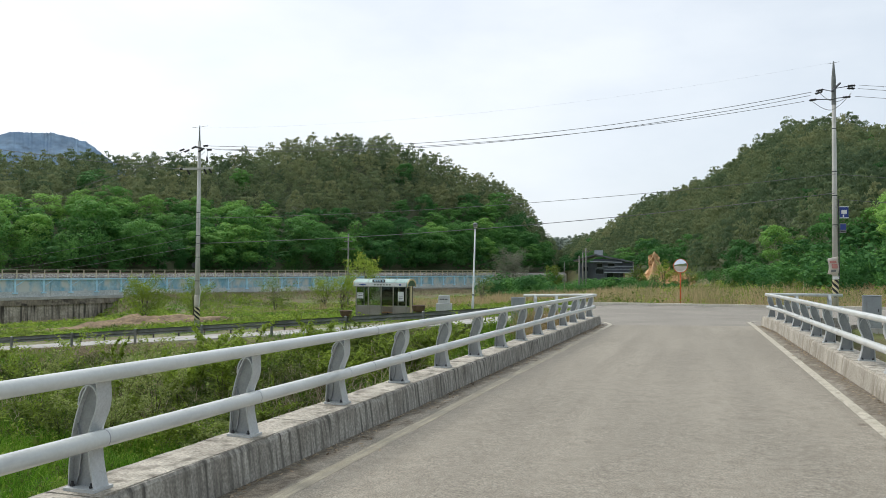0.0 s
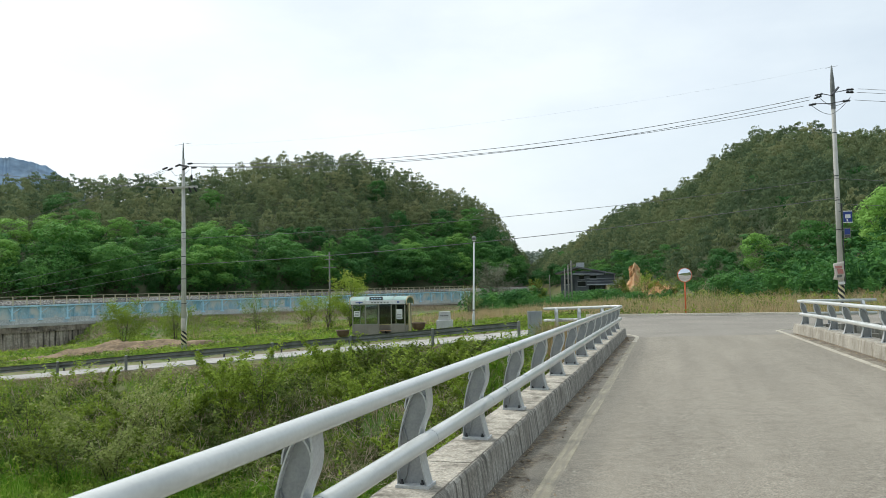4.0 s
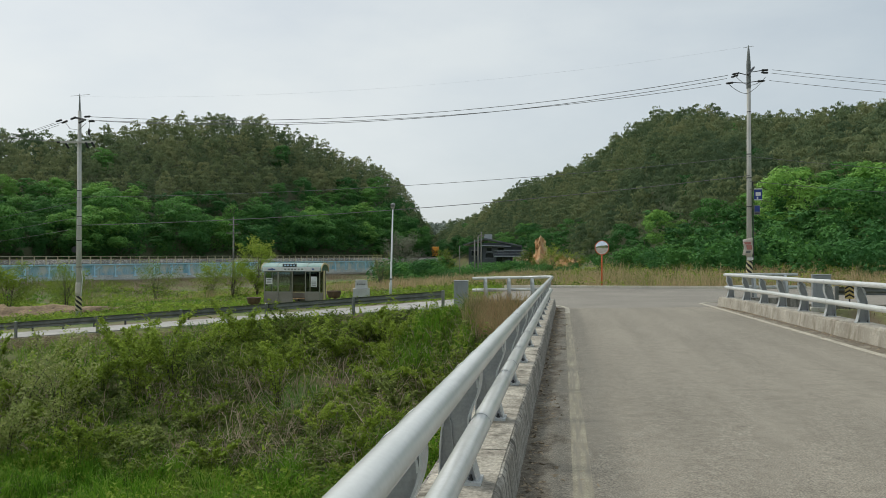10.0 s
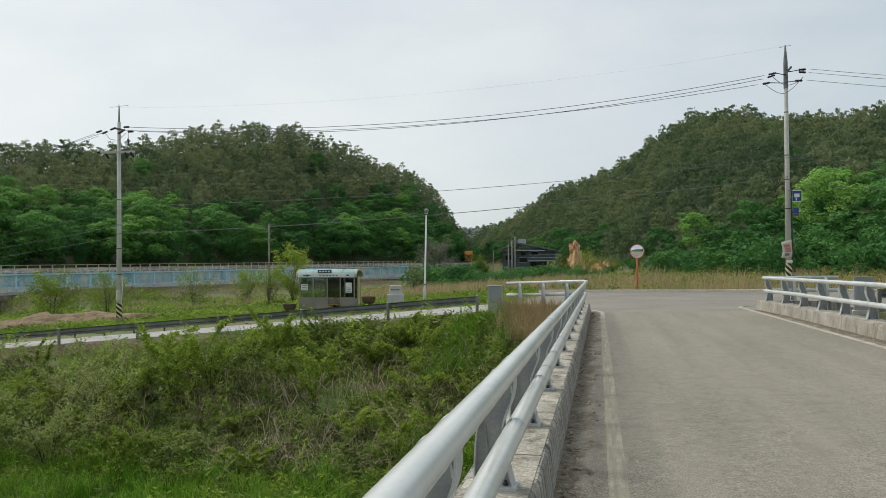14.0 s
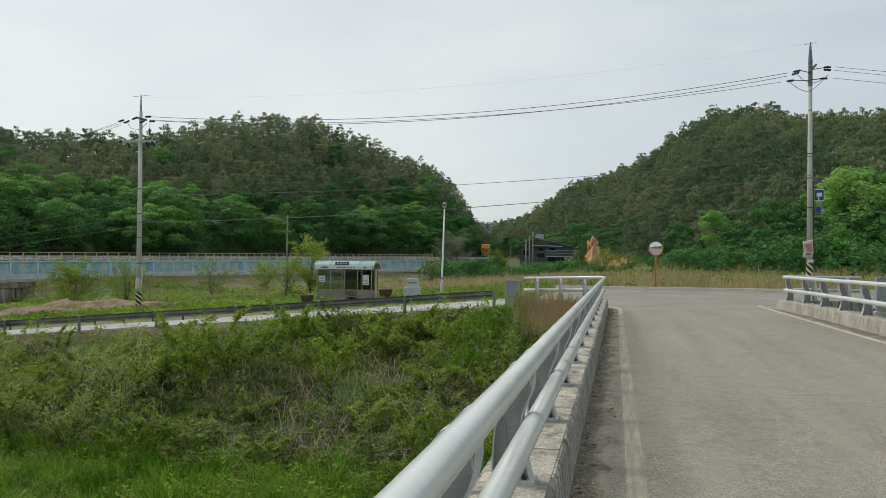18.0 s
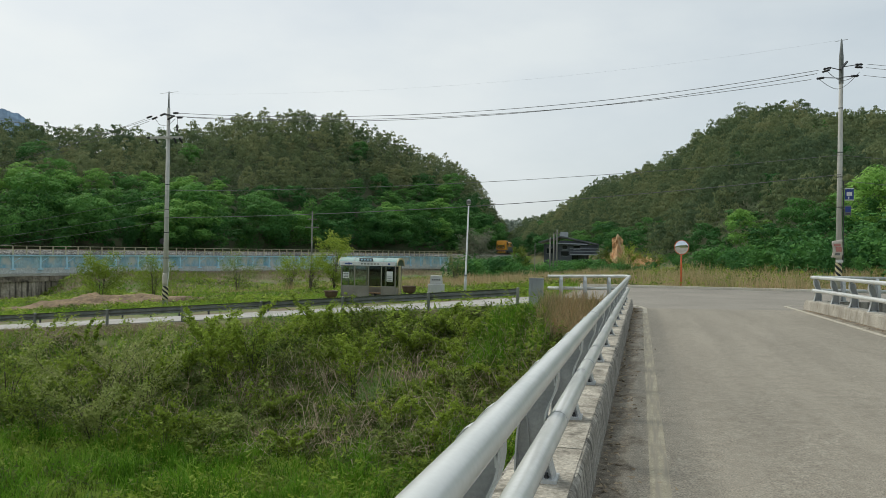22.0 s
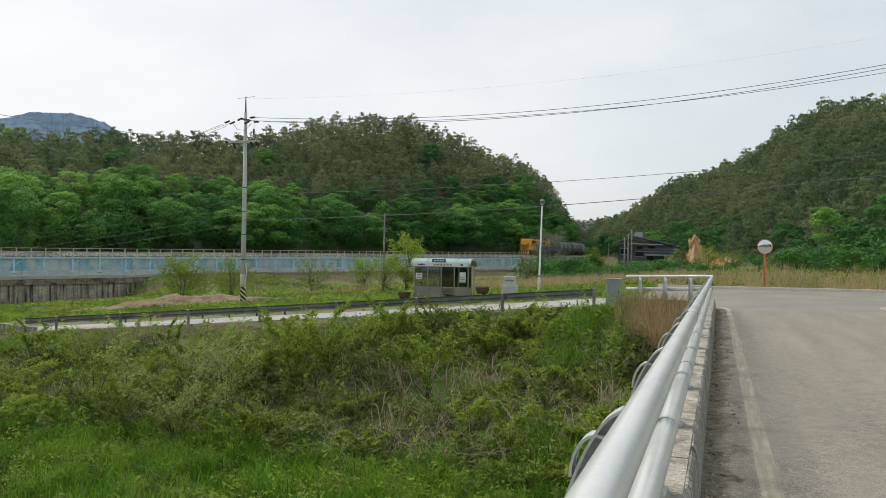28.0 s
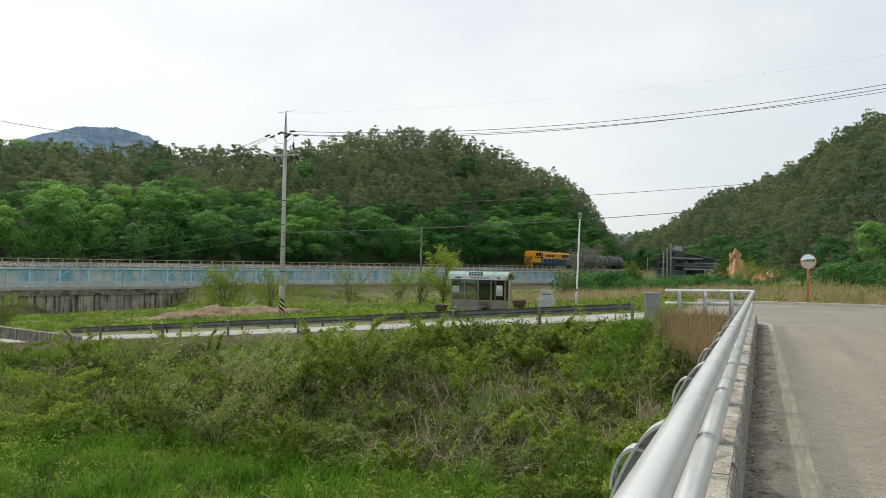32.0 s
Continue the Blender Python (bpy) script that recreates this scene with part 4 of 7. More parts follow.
def pole_left():
    x, y, z = -30.4, 44.6, gz(-30.4, 44.6)
    ob = thing("utility_pole", pose(x, y, z), "tall concrete utility pole with crossarms and a striped foot", "utility pole", "utility poles")
    h = 11.25 - z
    part("shaft", tube([(0, 0, -0.5), (0, 0, h)], [0.19, 0.105], 20), M_POLE, ob, smooth=True)
    part("spike", tube([(0, 0, h - 1.0), (0, 0, h + 1.0), (0, 0, h + 1.15)], [0.10, 0.035, 0.012], 10), M_GALV, ob, "slender steel lightning spike")
    part("spike_arm", tube([(-0.7, 0.1, h + 1.02), (0.75, -0.1, h + 1.05)], 0.012, 6), M_GALV, ob)
    stripes(ob, 0.187, 0.42, 1.36, 3, -1)
    vs, fs = [], []
    for i in range(9):
        a = -2.5 + 0.27 * i
        for k in range(5):
            vs.append(((0.196 + 0.012 * math.sin(i * 1.7 + k)) * math.cos(a), (0.196 + 0.012 * math.sin(i * 1.7 + k)) * math.sin(a), 1.42 + 0.2 * k + 0.05 * math.sin(i * 2.3) * (k in (0, 4))))
        if i:
            fs += [(5 * i - 5 + k, 5 * i + k, 5 * i + k + 1, 5 * i - 4 + k) for k in range(4)]
    po = part("poster", (vs, fs), M_PAPER, ob, "torn pale paper pasted round the pole", smooth=True)
    md = po.modifiers.new("thickness", "SOLIDIFY")
    md.thickness = 0.004
    a1, a2 = 10.75 - z, 9.25 - z
    part("crossarm", box(-0.75, 0.75, -0.06, 0.06, -0.06, 0.06, 0.01), M_STEELDARK, ob, at=pose(0.12, -0.14, a1, 0, 12, -32))
    part("crossarm", box(-1.15, 1.15, -0.06, 0.06, -0.075, 0.075, 0.01), M_ARM, ob, "pale steel crossarm", at=pose(0, -0.17, a2, 0, 0, 6))
    for p, q in (((-1.1, -0.2, a1 - 0.05), (-1.6, -0.25, a1 - 0.2)), ((-0.7, -0.2, a1 - 0.12), (-1.3, -0.25, a1 - 0.35)), ((0.45, -0.2, a1 + 0.1), (1.1, -0.2, a1 + 0.12)), ((0.75, -0.2, a1 - 0.2), (1.6, -0.2, a1 - 0.2)), ((-0.1, -0.2, a1 + 0.1), (-0.7, -0.2, a1 - 0.1)), ((0.05, -0.2, a1 - 0.3), (0.4, -0.2, a1 - 0.15))):
        part("insulator", INSUL, None, ob, at=aim(p, q))
    for p, q in (((-0.85, -0.2, a2 - 0.05), (-0.55, -0.2, a2 - 0.5)), ((-1.05, -0.2, a2), (-1.6, -0.2, a2 + 0.02)), ((0.55, -0.2, a2 - 0.03), (0.8, -0.2, a2 - 0.5)), ((0.95, -0.2, a2 - 0.03), (1.25, -0.2, a2 - 0.45)), ((0.78, -0.2, a1 - 0.65), (0.8, -0.2, a1 - 1.2))):
        part("insulator", INSUL, None, ob, at=aim(p, q))
    part("jumper", tube([(-0.9, -0.2, a1 - 0.2), (-0.5, -0.25, a1 - 0.65), (0.1, -0.25, a1 - 0.75), (0.6, -0.2, a1 - 0.3)], 0.014, 6), M_WIRE, ob)
    part("jumper", tube([(0.8, -0.2, a1 - 0.25), (0.82, -0.22, a1 - 0.7), (0.9, -0.2, a2 + 0.05)], 0.014, 6), M_WIRE, ob)
    part("cable_drum", tube([(-0.28, -0.05, 4.35), (-0.28, 0.12, 4.35)], 0.2, 16), M_BLACK, ob, "round black cable coil", smooth=False)
    part("bracket", tube([(-0.28, 0, 4.35), (-0.1, 0, 4.3)], 0.03, 6), M_STEELDARK, ob)
    for zz in (3.2, 4.9, 6.45, 8.1):
        part("band", tube([(0, 0, zz), (0, 0, zz + 0.05)], 0.19 - 0.0062 * zz + 0.006, 20), M_STEELDARK, ob)
    part("down_pipe", tube([(0.2, -0.08, 1.4), (0.27, -0.1, 1.9), (0.33, -0.1, 2.5), (0.22, -0.06, 3.0)], 0.028, 8), M_WHITE, ob, "loose pale cable guard")
    return x, y, z


def pole_right():
    x, y, z = 11.2, 46.6, gz(11.2, 46.6)
    ob = thing("utility_pole", pose(x, y, z), "tall concrete utility pole with blue signs and a torn banner", "utility pole", "utility poles")
    h = 13.3 - z
    part("shaft", tube([(0, 0, -0.5), (0, 0, h)], [0.175, 0.10], 20), M_POLE, ob, smooth=True)
    part("spike", tube([(0, 0, h - 1.5), (0, 0, h + 0.02), (0, 0, h + 0.9), (0, 0, h + 1.05)], [0.128, 0.122, 0.05, 0.02], 10), M_GALV, ob, "slender steel lightning spike")
    part("spike_arm", tube([(-0.3, 0.1, h + 0.94), (0.3, -0.1, h + 0.98)], 0.012, 6), M_GALV, ob)
    stripes(ob, 0.172, 0.75, 1.75, 3, -1)
    a = 12.85 - z
    part("crossarm", box(-0.65, 0.65, -0.05, 0.05, -0.045, 0.045, 0.01), M_STEELDARK, ob, at=pose(0.1, -0.16, a - 0.05, 0, -30, 60))
    for p, q in (((0, -0.1, a - 0.3), (-0.6, -0.2, a - 0.15)), ((0, -0.1, a - 0.75), (-0.95, -0.4, a - 0.75)), ((0, 0, a - 0.1), (0.8, 0.2, a + 0.04)), ((0, -0.1, a - 0.7), (0.45, -0.4, a - 0.72))):
        part("arm", tube([p, q], 0.025, 6), M_STEELDARK, ob)
    for p, q in (((-0.55, -0.2, a - 0.15), (-1.2, -0.1, a - 0.25)), ((-0.6, -0.1, a - 0.25), (-1.25, 0, a - 0.42)), ((-0.95, -0.4, a - 0.75), (-1.65, -0.5, a - 0.85)), ((0.75, 0.2, a + 0.05), (1.4, 0.3, a + 0.08)), ((0.7, 0, a - 0.12), (1.3, 0.1, a - 0.16)), ((0.4, -0.4, a - 0.72), (1.05, -0.4, a - 0.7))):
        part("insulator", INSUL, None, ob, at=aim(p, q))
    part("jumper", tube([(-1.25 + 2.1 * k / 14, -0.42, a - 0.8 + 0.6 * max(0.0, k / 14 - 0.5) - 0.62 * math.sin(math.pi * k / 14)) for k in range(15)], 0.016, 6), M_WIRE, ob)
    part("jumper", tube([(-0.85 + 1.5 * k / 10, -0.3, a - 0.3 - 0.4 * k / 10 - 0.4 * math.sin(math.pi * k / 10)) for k in range(11)], 0.016, 6), M_WIRE, ob)
    for zz in (4.9, 6.6, 8.0, 10.5):
        part("band", tube([(0, 0, zz), (0, 0, zz + 0.05)], 0.175 - 0.0055 * zz + 0.006, 20), M_STEELDARK, ob)
    part("conduit", tube([(0.2, -0.1, 1.8), (0.19, -0.09, 6.4)], 0.03, 8), M_STEELDARK, ob)
    s1 = part("sign_plate", box(0.22, 0.68, -0.25, -0.22, 5.05, 5.72, 0.01), M_BLUESIGN, ob, "blue square sign with a white picture", at=pose(0, 0, 0.25))
    part("pictogram", box(0.31, 0.59, -0.256, -0.251, 5.3, 5.52), M_WHITE, s1)
    part("pictogram", box(0.38, 0.45, -0.258, -0.252, 5.12, 5.25), M_WHITE, s1)
    for fz in (5.04, 5.68):
        part("border", cuboid(0.21, 0.69, -0.254, -0.25, fz, fz + 0.05), M_WHITE, s1)
    s2 = part("sign_plate", box(0.22, 0.56, -0.25, -0.22, 4.4, 4.95, 0.01), M_GALV, ob, "small grey and blue sign", at=pose(0, 0, 0.05))
    part("panel", box(0.25, 0.53, -0.256, -0.251, 4.58, 4.9), M_BLUESIGN, s2)
    part("text_bar", box(0.26, 0.52, -0.256, -0.251, 4.45, 4.52), M_STEELDARK, s2)
    for zz in (5.95, 4.85):
        part("sign_arm", tube([(0, -0.2, zz), (0.7, -0.235, zz)], 0.018, 6), M_GALV, ob)
    vs, fs = [], []
    for i in range(7):
        for j in range(5):
            u, v = j / 4, i / 6
            vs.append((-0.45 + 0.55 * u + 0.08 * v + 0.05 * math.sin(v * 5), -0.23 - 0.06 * math.sin(u * 4 + v * 3), 2.05 + 1.0 * v + 0.12 * (u - 0.5) * (1 if v > 0.8 else -0.6)))
    for i in range(6):
        for j in range(4):
            fs.append((i * 5 + j, i * 5 + j + 1, i * 5 + j + 6, i * 5 + j + 5))
    bn = part("banner", (vs, fs), M_PAPER, ob, "creased cream paper banner with faded red print", smooth=True)
    md = bn.modifiers.new("thickness", "SOLIDIFY")
    md.thickness = 0.006
    for i, (u0, u1, v0, v1) in enumerate(((0.15, 0.8, 0.66, 0.8), (0.3, 0.85, 0.36, 0.62), (0.25, 0.7, 0.15, 0.28))):
        q = []
        for u, v in ((u0, v0), (u1, v0), (u1, v1), (u0, v1)):
            q.append((-0.45 + 0.55 * u + 0.08 * v + 0.05 * math.sin(v * 5), -0.30, 2.05 + 1.0 * v))
        part("print_bar", prism([(p[0], p[2]) for p in q], "y", -0.305, -0.297), M_PRINT if i != 2 else M_GALV, bn)
    part("plaque", box(-0.17, 0.17, -0.235, -0.2, 1.8, 1.95, 0.005), M_WHITE, ob)
    return x, y, z


PLX, PLY, PLZ = pole_left()
PRX, PRY, PRZ = pole_right()


def wire(a, b, sag, r, name="overhead_wire", label="thin black overhead wire between the utility poles", n=28):
    pts = []
    for i in range(n + 1):
        u = i / n
        p = Vector(a).lerp(Vector(b), u)
        p.z -= sag * 4 * u * (1 - u)
        pts.append(p)
    ob = new(name, mesh_of(name, *tube(pts, r, 5), M_WIRE))
    return tagged(ob, label, "wire", "overhead wires")


L0 = Vector((PLX, PLY, 0))
R0 = Vector((PRX, PRY, 0))
wire(L0 + Vector((0.8, -0.2, 10.85)), R0 + Vector((-1.2, -0.1, 12.6)), 1.12, 0.017)
wire(L0 + Vector((1.5, -0.2, 10.55)), R0 + Vector((-1.25, 0, 12.43)), 1.16, 0.017)
wire(L0 + Vector((0.1, 0.6, 10.8)), R0 + Vector((-1.65, -0.5, 12.0)), 1.0, 0.015)
wire(L0 + Vector((0, 0, 12.2)), R0 + Vector((0, 0, 14.3)), 0.9, 0.002)
wire(L0 + Vector((0, -0.2, 5.7)), R0 + Vector((0, -0.2, 7.75)), 0.5, 0.014)
wire(L0 + Vector((0, -0.2, 3.9)), R0 + Vector((0, -0.2, 6.65)), 0.5, 0.02)
FAR_R = Vector((64, 62, 0))
for a, b, s in (((1.4, 0.3, 12.93), 13.2, 1.0), ((1.3, 0.1, 12.69), 12.8, 1.0), ((1.05, -0.4, 12.15), 12.3, 1.0), ((0, -0.2, 7.75), 6.8, 0.8), ((0, -0.2, 6.3), 5.5, 0.8)):
    wire(R0 + Vector(a), FAR_R + Vector((0, 0, b)), s, 0.013)
FAR_L = Vector((-92, 66, 0))
for a, b, s in (((-1.6, -0.25, 10.5), 6.3, 1.2), ((-1.3, -0.25, 10.35), 5.2, 1.2), ((-0.7, -0.2, 10.65), 7.0, 1.2), ((0, -0.2, 5.4), 1.2, 0.7), ((0, -0.2, 3.7), 0.0, 0.7), ((0, -0.2, 4.4), 0.6, 0.7)):
    wire(L0 + Vector(a), FAR_L + Vector((0, 0, b)), s, 0.013)
wire(L0 + Vector((-1.3, -0.2, 9.27)), Vector((-60, 34, 13.6)), 0.6, 0.018)

# a thin line pole in the field and poles before the dark house
def line_pole(x, y, h, r, arms, label):
    ob = thing("line_pole", pose(x, y, gz(x, y)), label, "utility pole", "small line poles")
    part("shaft", tube([(0, 0, -0.3), (0, 0, h)], [r, r * 0.6], 10), M_WOODPOLE, ob, smooth=True)
    for z, w in arms:
        part("crossarm", box(-w, w, -0.05, 0.05, z - 0.05, z + 0.05), M_WOODPOLE, ob)
        for sx in (-0.8, 0.8):
            part("insulator", lathe([(0.03, z + 0.05), (0.05, z + 0.08), (0.05, z + 0.16), (0.02, z + 0.18)], 8), M_BLACK, ob, at=pose(sx * w, 0, 0))
    return ob


line_pole(-39.2, 89.1, 6.8 - gz(-39.2, 89.1), 0.13, ((7.6, 0.9), (8.6, 0.6)), "thin grey wooden line pole with crossarms in the field")
for px, ph in ((-10.14, 4.0), (-9.72, 4.4), (-9.35, 4.9)):
    line_pole(px, 91.6, ph - gz(px, 91.6), 0.12, ((ph + 0.2, 0.4),) if px > -9.5 else (), "dark wooden pole before the house")
line_pole(-11.9, 91.4, 3.3 - gz(-11.9, 91.4), 0.05, (), "thin pale stake before the house")


# ---------- bus shelter ----------
def shelter():
    x, y = -17.15, 42.55
    z = gz(-15.4, 43.2) - 0.02
    ob = thing("bus_shelter", pose(x, y, z, 0, 0, 2.7), "small glazed bus shelter with a curved green roof", "bus shelter")
    W, D, H = 3.4, 1.45, 2.14
    part("base_slab", box(-0.12, W + 0.12, -0.15, D + 0.15, -0.35, 0.06, 0.02), M_LEDGE, ob)
    for px in (0.03, 0.86, 1.72, 2.52, W - 0.03):
        part("front_post", box(px - 0.03, px + 0.03, 0, 0.06, 0.05, H, 0.006), M_ALU, ob)
    for px in (0.03, 1.2, 2.4, W - 0.03):
        part("back_post", box(px - 0.03, px + 0.03, D - 0.06, D, 0.05, H, 0.006), M_ALU, ob)
    for x0, x1 in ((0.06, 0.83), (0.89, 1.69), (2.55, W - 0.06)):
        part("lower_panel", box(x0, x1, 0.015, 0.045, 0.08, 0.86, 0.004), M_SHPANEL, ob, "beige panel under the glass")
        pn = part("pane", box(x0 + 0.02, x1 - 0.02, 0.024, 0.034, 0.92, H - 0.06), M_GLASS, ob)
        pn.visible_shadow = False
        part("sash", cuboid(x0, x1, 0.01, 0.05, 0.86, 0.92), M_ALU, ob)
        part("sash", cuboid(x0, x1, 0.01, 0.05, H - 0.06, H), M_ALU, ob)
    for x0, x1 in ((0.06, 1.17), (1.23, 2.37), (2.43, W - 0.06)):
        part("lower_panel", box(x0, x1, D - 0.045, D - 0.015, 0.08, 0.8, 0.004), M_SHPANEL, ob)
        pn = part("pane", box(x0 + 0.02, x1 - 0.02, D - 0.035, D - 0.025, 0.85, H - 0.05), M_GLASSDARK if x0 > 1 else M_GLASS, ob)
        pn.visible_shadow = False
    for sx in (0.02, W - 0.05):
        part("lower_panel", box(sx, sx + 0.03, 0.07, D - 0.07, 0.08, 0.8, 0.004), M_SHPANEL, ob)
        pn = part("pane", box(sx + 0.01, sx + 0.02, 0.07, D - 0.07, 0.85, H - 0.05), M_GLASS, ob)
        pn.visible_shadow = False
    part("side_frame", box(W - 0.06, W + 0.02, D * 0.55, D * 0.8, 0.06, H, 0.01), M_CREAM, ob, "ochre side board")
    # curved roof
    arc = []
    for i in range(13):
        t = math.pi * i / 12
        arc.append((D / 2 - (D / 2 + 0.16) * math.cos(t), H + 0.02 + 0.44 * math.sin(t) ** 0.8))
    inner = [(D / 2 + (u - D / 2) * 0.955, v - 0.04) for u, v in arc[::-1]]
    part("roof", prism(arc + inner, "x", -0.12, W + 0.12), M_SHROOF, ob, "curved pale green roof sheet", smooth=False)
    for px in (-0.13, W + 0.09):
        part("roof_edge", prism([(u, v + 0.02) for u, v in arc] + [(u, v - 0.05) for u, v in inner], "x", px, px + 0.05), M_CREAM, ob)
    for px in (0.85, 1.75, 2.65):
        part("roof_rib", tube([(px, u, v + 0.01) for u, v in arc], 0.018, 6), M_ALU, ob)
    fb = part("fascia", box(-0.02, W + 0.02, -0.17, -0.11, H - 0.02, H + 0.22, 0.01), M_WHITE, ob, "white sign board with small unread print")
    part("print_bar", box(0.3, 0.75, -0.176, -0.171, H + 0.06, H + 0.12), M_BLUESIGN, fb)
    part("print_bar", box(0.52, 0.6, -0.178, -0.172, H + 0.03, H + 0.15), M_BLUESIGN, fb)
    for i in range(6):
        part("print_bar", box(1.3 + i * 0.2, 1.42 + i * 0.2, -0.176, -0.171, H + 0.05, H + 0.13), M_GALV, fb)
    part("print_bar", box(2.95, 3.1, -0.176, -0.171, H + 0.05, H + 0.14), M_BLUESIGN, fb)
    nb = part("name_board", box(1.18, 2.02, -0.13, -0.06, H + 0.24, H + 0.42, 0.01), M_STEELDARK, ob, "small dark board with pale lettering too small to read")
    for i in range(4):
        part("letter_bar", box(1.28 + i * 0.18, 1.4 + i * 0.18, -0.136, -0.131, H + 0.29, H + 0.37), M_BRACKET, nb)
    for z0, z1, x0, x1, lab in ((1.35, 1.72, 0.12, 0.52, "white notice"), (1.2, 1.8, 2.85, 3.22, "white notice")):
        nt = part("notice", box(x0, x1, 0.0, 0.012, z0, z1), M_WHITE, ob, lab)
        for i in range(3):
            part("text_bar", box(x0 + 0.05, x1 - 0.05, -0.004, -0.001, z0 + 0.06 + i * 0.1, z0 + 0.1 + i * 0.1), M_GALV, nt)
    for i in range(3):
        part("bench_slat", box(0.5, W - 0.4, D - 0.55 + i * 0.13, D - 0.44 + i * 0.13, 0.42, 0.46, 0.008), M_WOOD, ob, "brown wooden slat")
    for px in (0.8, 1.8, 2.9):
        part("bench_leg", box(px, px + 0.05, D - 0.5, D - 0.15, 0.06, 0.42), M_STEELDARK, ob)


shelter()


def planter(x, y, s, label):
    ob = thing("planter_bowl", pose(x, y, gz(x, y) + 0.3), label, "planter", "planter bowls by the shelter")
    part("bowl", lathe([(0.14 * s, 0.0), (0.28 * s, 0.04), (0.40 * s, 0.13), (0.46 * s, 0.25), (0.475 * s, 0.37), (0.50 * s, 0.40), (0.50 * s, 0.46), (0.45 * s, 0.46), (0.43 * s, 0.38)], 24), M_BOWL, ob, smooth=True)
    part("foot", lathe([(0.24 * s, -0.32), (0.24 * s, -0.05), (0.15 * s, 0.02)], 16), M_BOWL, ob)
    part("earth", lathe([(0.43 * s, 0.40), (0.2 * s, 0.43), (0.01, 0.44)], 20), M_SOIL, ob)


planter(-17.5, 41.9, 0.82, "dark brown round planter bowl beside the shelter")
planter(-12.75, 42.2, 0.85, "dark brown round planter bowl with no plant")


def monument():
    x, y = -11.2, 42.5
    ob = thing("stone_marker", pose(x, y, gz(x, y), 0, 0, 12), "pale granite marker stone on a wider block", "stone marker")
    part("base_block", box(-0.48, 0.48, -0.28, 0.3, -0.2, 0.78, 0.03), M_STONE, ob)
    bm = box(-0.37, 0.37, -0.16, 0.18, 0.78, 1.28, 0.03)
    for v in bm.verts:
        if v.co.z > 1.1:
            v.co.x *= 0.9
            v.co.y += 0.03
    st = part("upper_stone", bm, M_STONE, ob)
    for i in range(5):
        part("carved_bar", box(-0.24 + i * 0.1, -0.18 + i * 0.1, -0.166, -0.14, 1.0, 1.07), M_STEELDARK, st)


monument()


def lamp_post():
    x, y = -9.86, 44.2
    z = gz(x, y)
    h = 5.05 - z
    ob = thing("street_lamp", pose(x, y, z, 0, 1.6, 0), "slim white street lamp with a small head", "street lamp")
    part("pole", tube([(0, 0, -0.2), (0, 0, 0.9), (0, 0, 0.95), (0, 0, h - 0.2)], [0.085, 0.085, 0.06, 0.042], 14), M_WHITE, ob, smooth=True)
    part("collar", tube([(0, 0, 1.1), (0, 0, 1.2)], 0.095, 14), M_GALV, ob)
    hd = part("head", lathe([(0.045, h - 0.34), (0.06, h - 0.27), (0.13, h - 0.22), (0.145, h - 0.08), (0.12, h + 0.0), (0.05, h + 0.05), (0.004, h + 0.06)], 16), M_GALV, ob, "small rounded grey lamp head", smooth=True)
    part("lens", lathe([(0.128, h - 0.224), (0.12, h - 0.24), (0.06, h - 0.275)], 16), M_WHITE, hd)
    part("ring", tube([(0, 0, h - 0.1), (0, 0, h - 0.075)], 0.15, 16), M_STEELDARK, hd)


lamp_post()


def traffic_mirror():
    x, y = 2.65, 45.95
    z = gz(x, y)
    c = 2.42 - z
    ob = thing("traffic_mirror", pose(x, y, z, 0, 0, 6), "round convex traffic mirror on an orange post", "traffic mirror")
    part("post", tube([(0, 0.06, -0.3), (0, 0.06, c + 0.2)], 0.045, 12), M_ORANGE, ob, "orange painted steel post", smooth=True)
    part("cap", lathe([(0.05, 0), (0.05, 0.02), (0.02, 0.04)], 10), M_ORANGE, ob, at=pose(0, 0.06, c + 0.2))
    tilt = pose(0, -0.02, c, 1.5, 0, 8)
    prof = [(0.42 * math.sin(a) / math.sin(0.42), 0.42 / math.sin(0.42) * (math.cos(a) - math.cos(0.42))) for a in [0.42 * (1 - i / 10) for i in range(11)]]
    ms = lathe([(max(r, 0.002), h) for r, h in prof], 40)
    me = mesh_of("mirror_glass", *ms, M_MIRROR, True)
    part("mirror_glass", me, None, ob, "convex mirror", at=tilt @ pose(0, 0, 0, 90, 0, 0))
    part("rim", lathe([(0.41, -0.03), (0.43, -0.03), (0.434, 0.008), (0.426, 0.014), (0.415, 0.005)], 40), M_ORANGE, ob, "orange rim", at=tilt @ pose(0, 0, 0, 90, 0, 0))
    part("back_shell", lathe([(0.02, -0.09), (0.25, -0.08), (0.42, -0.03)], 30), M_ORANGE, ob, at=tilt @ pose(0, 0, 0, 90, 0, 0))
    part("clamp", box(-0.07, 0.07, -0.02, 0.12, c - 0.05, c + 0.05, 0.01), M_STEELDARK, ob)


traffic_mirror()


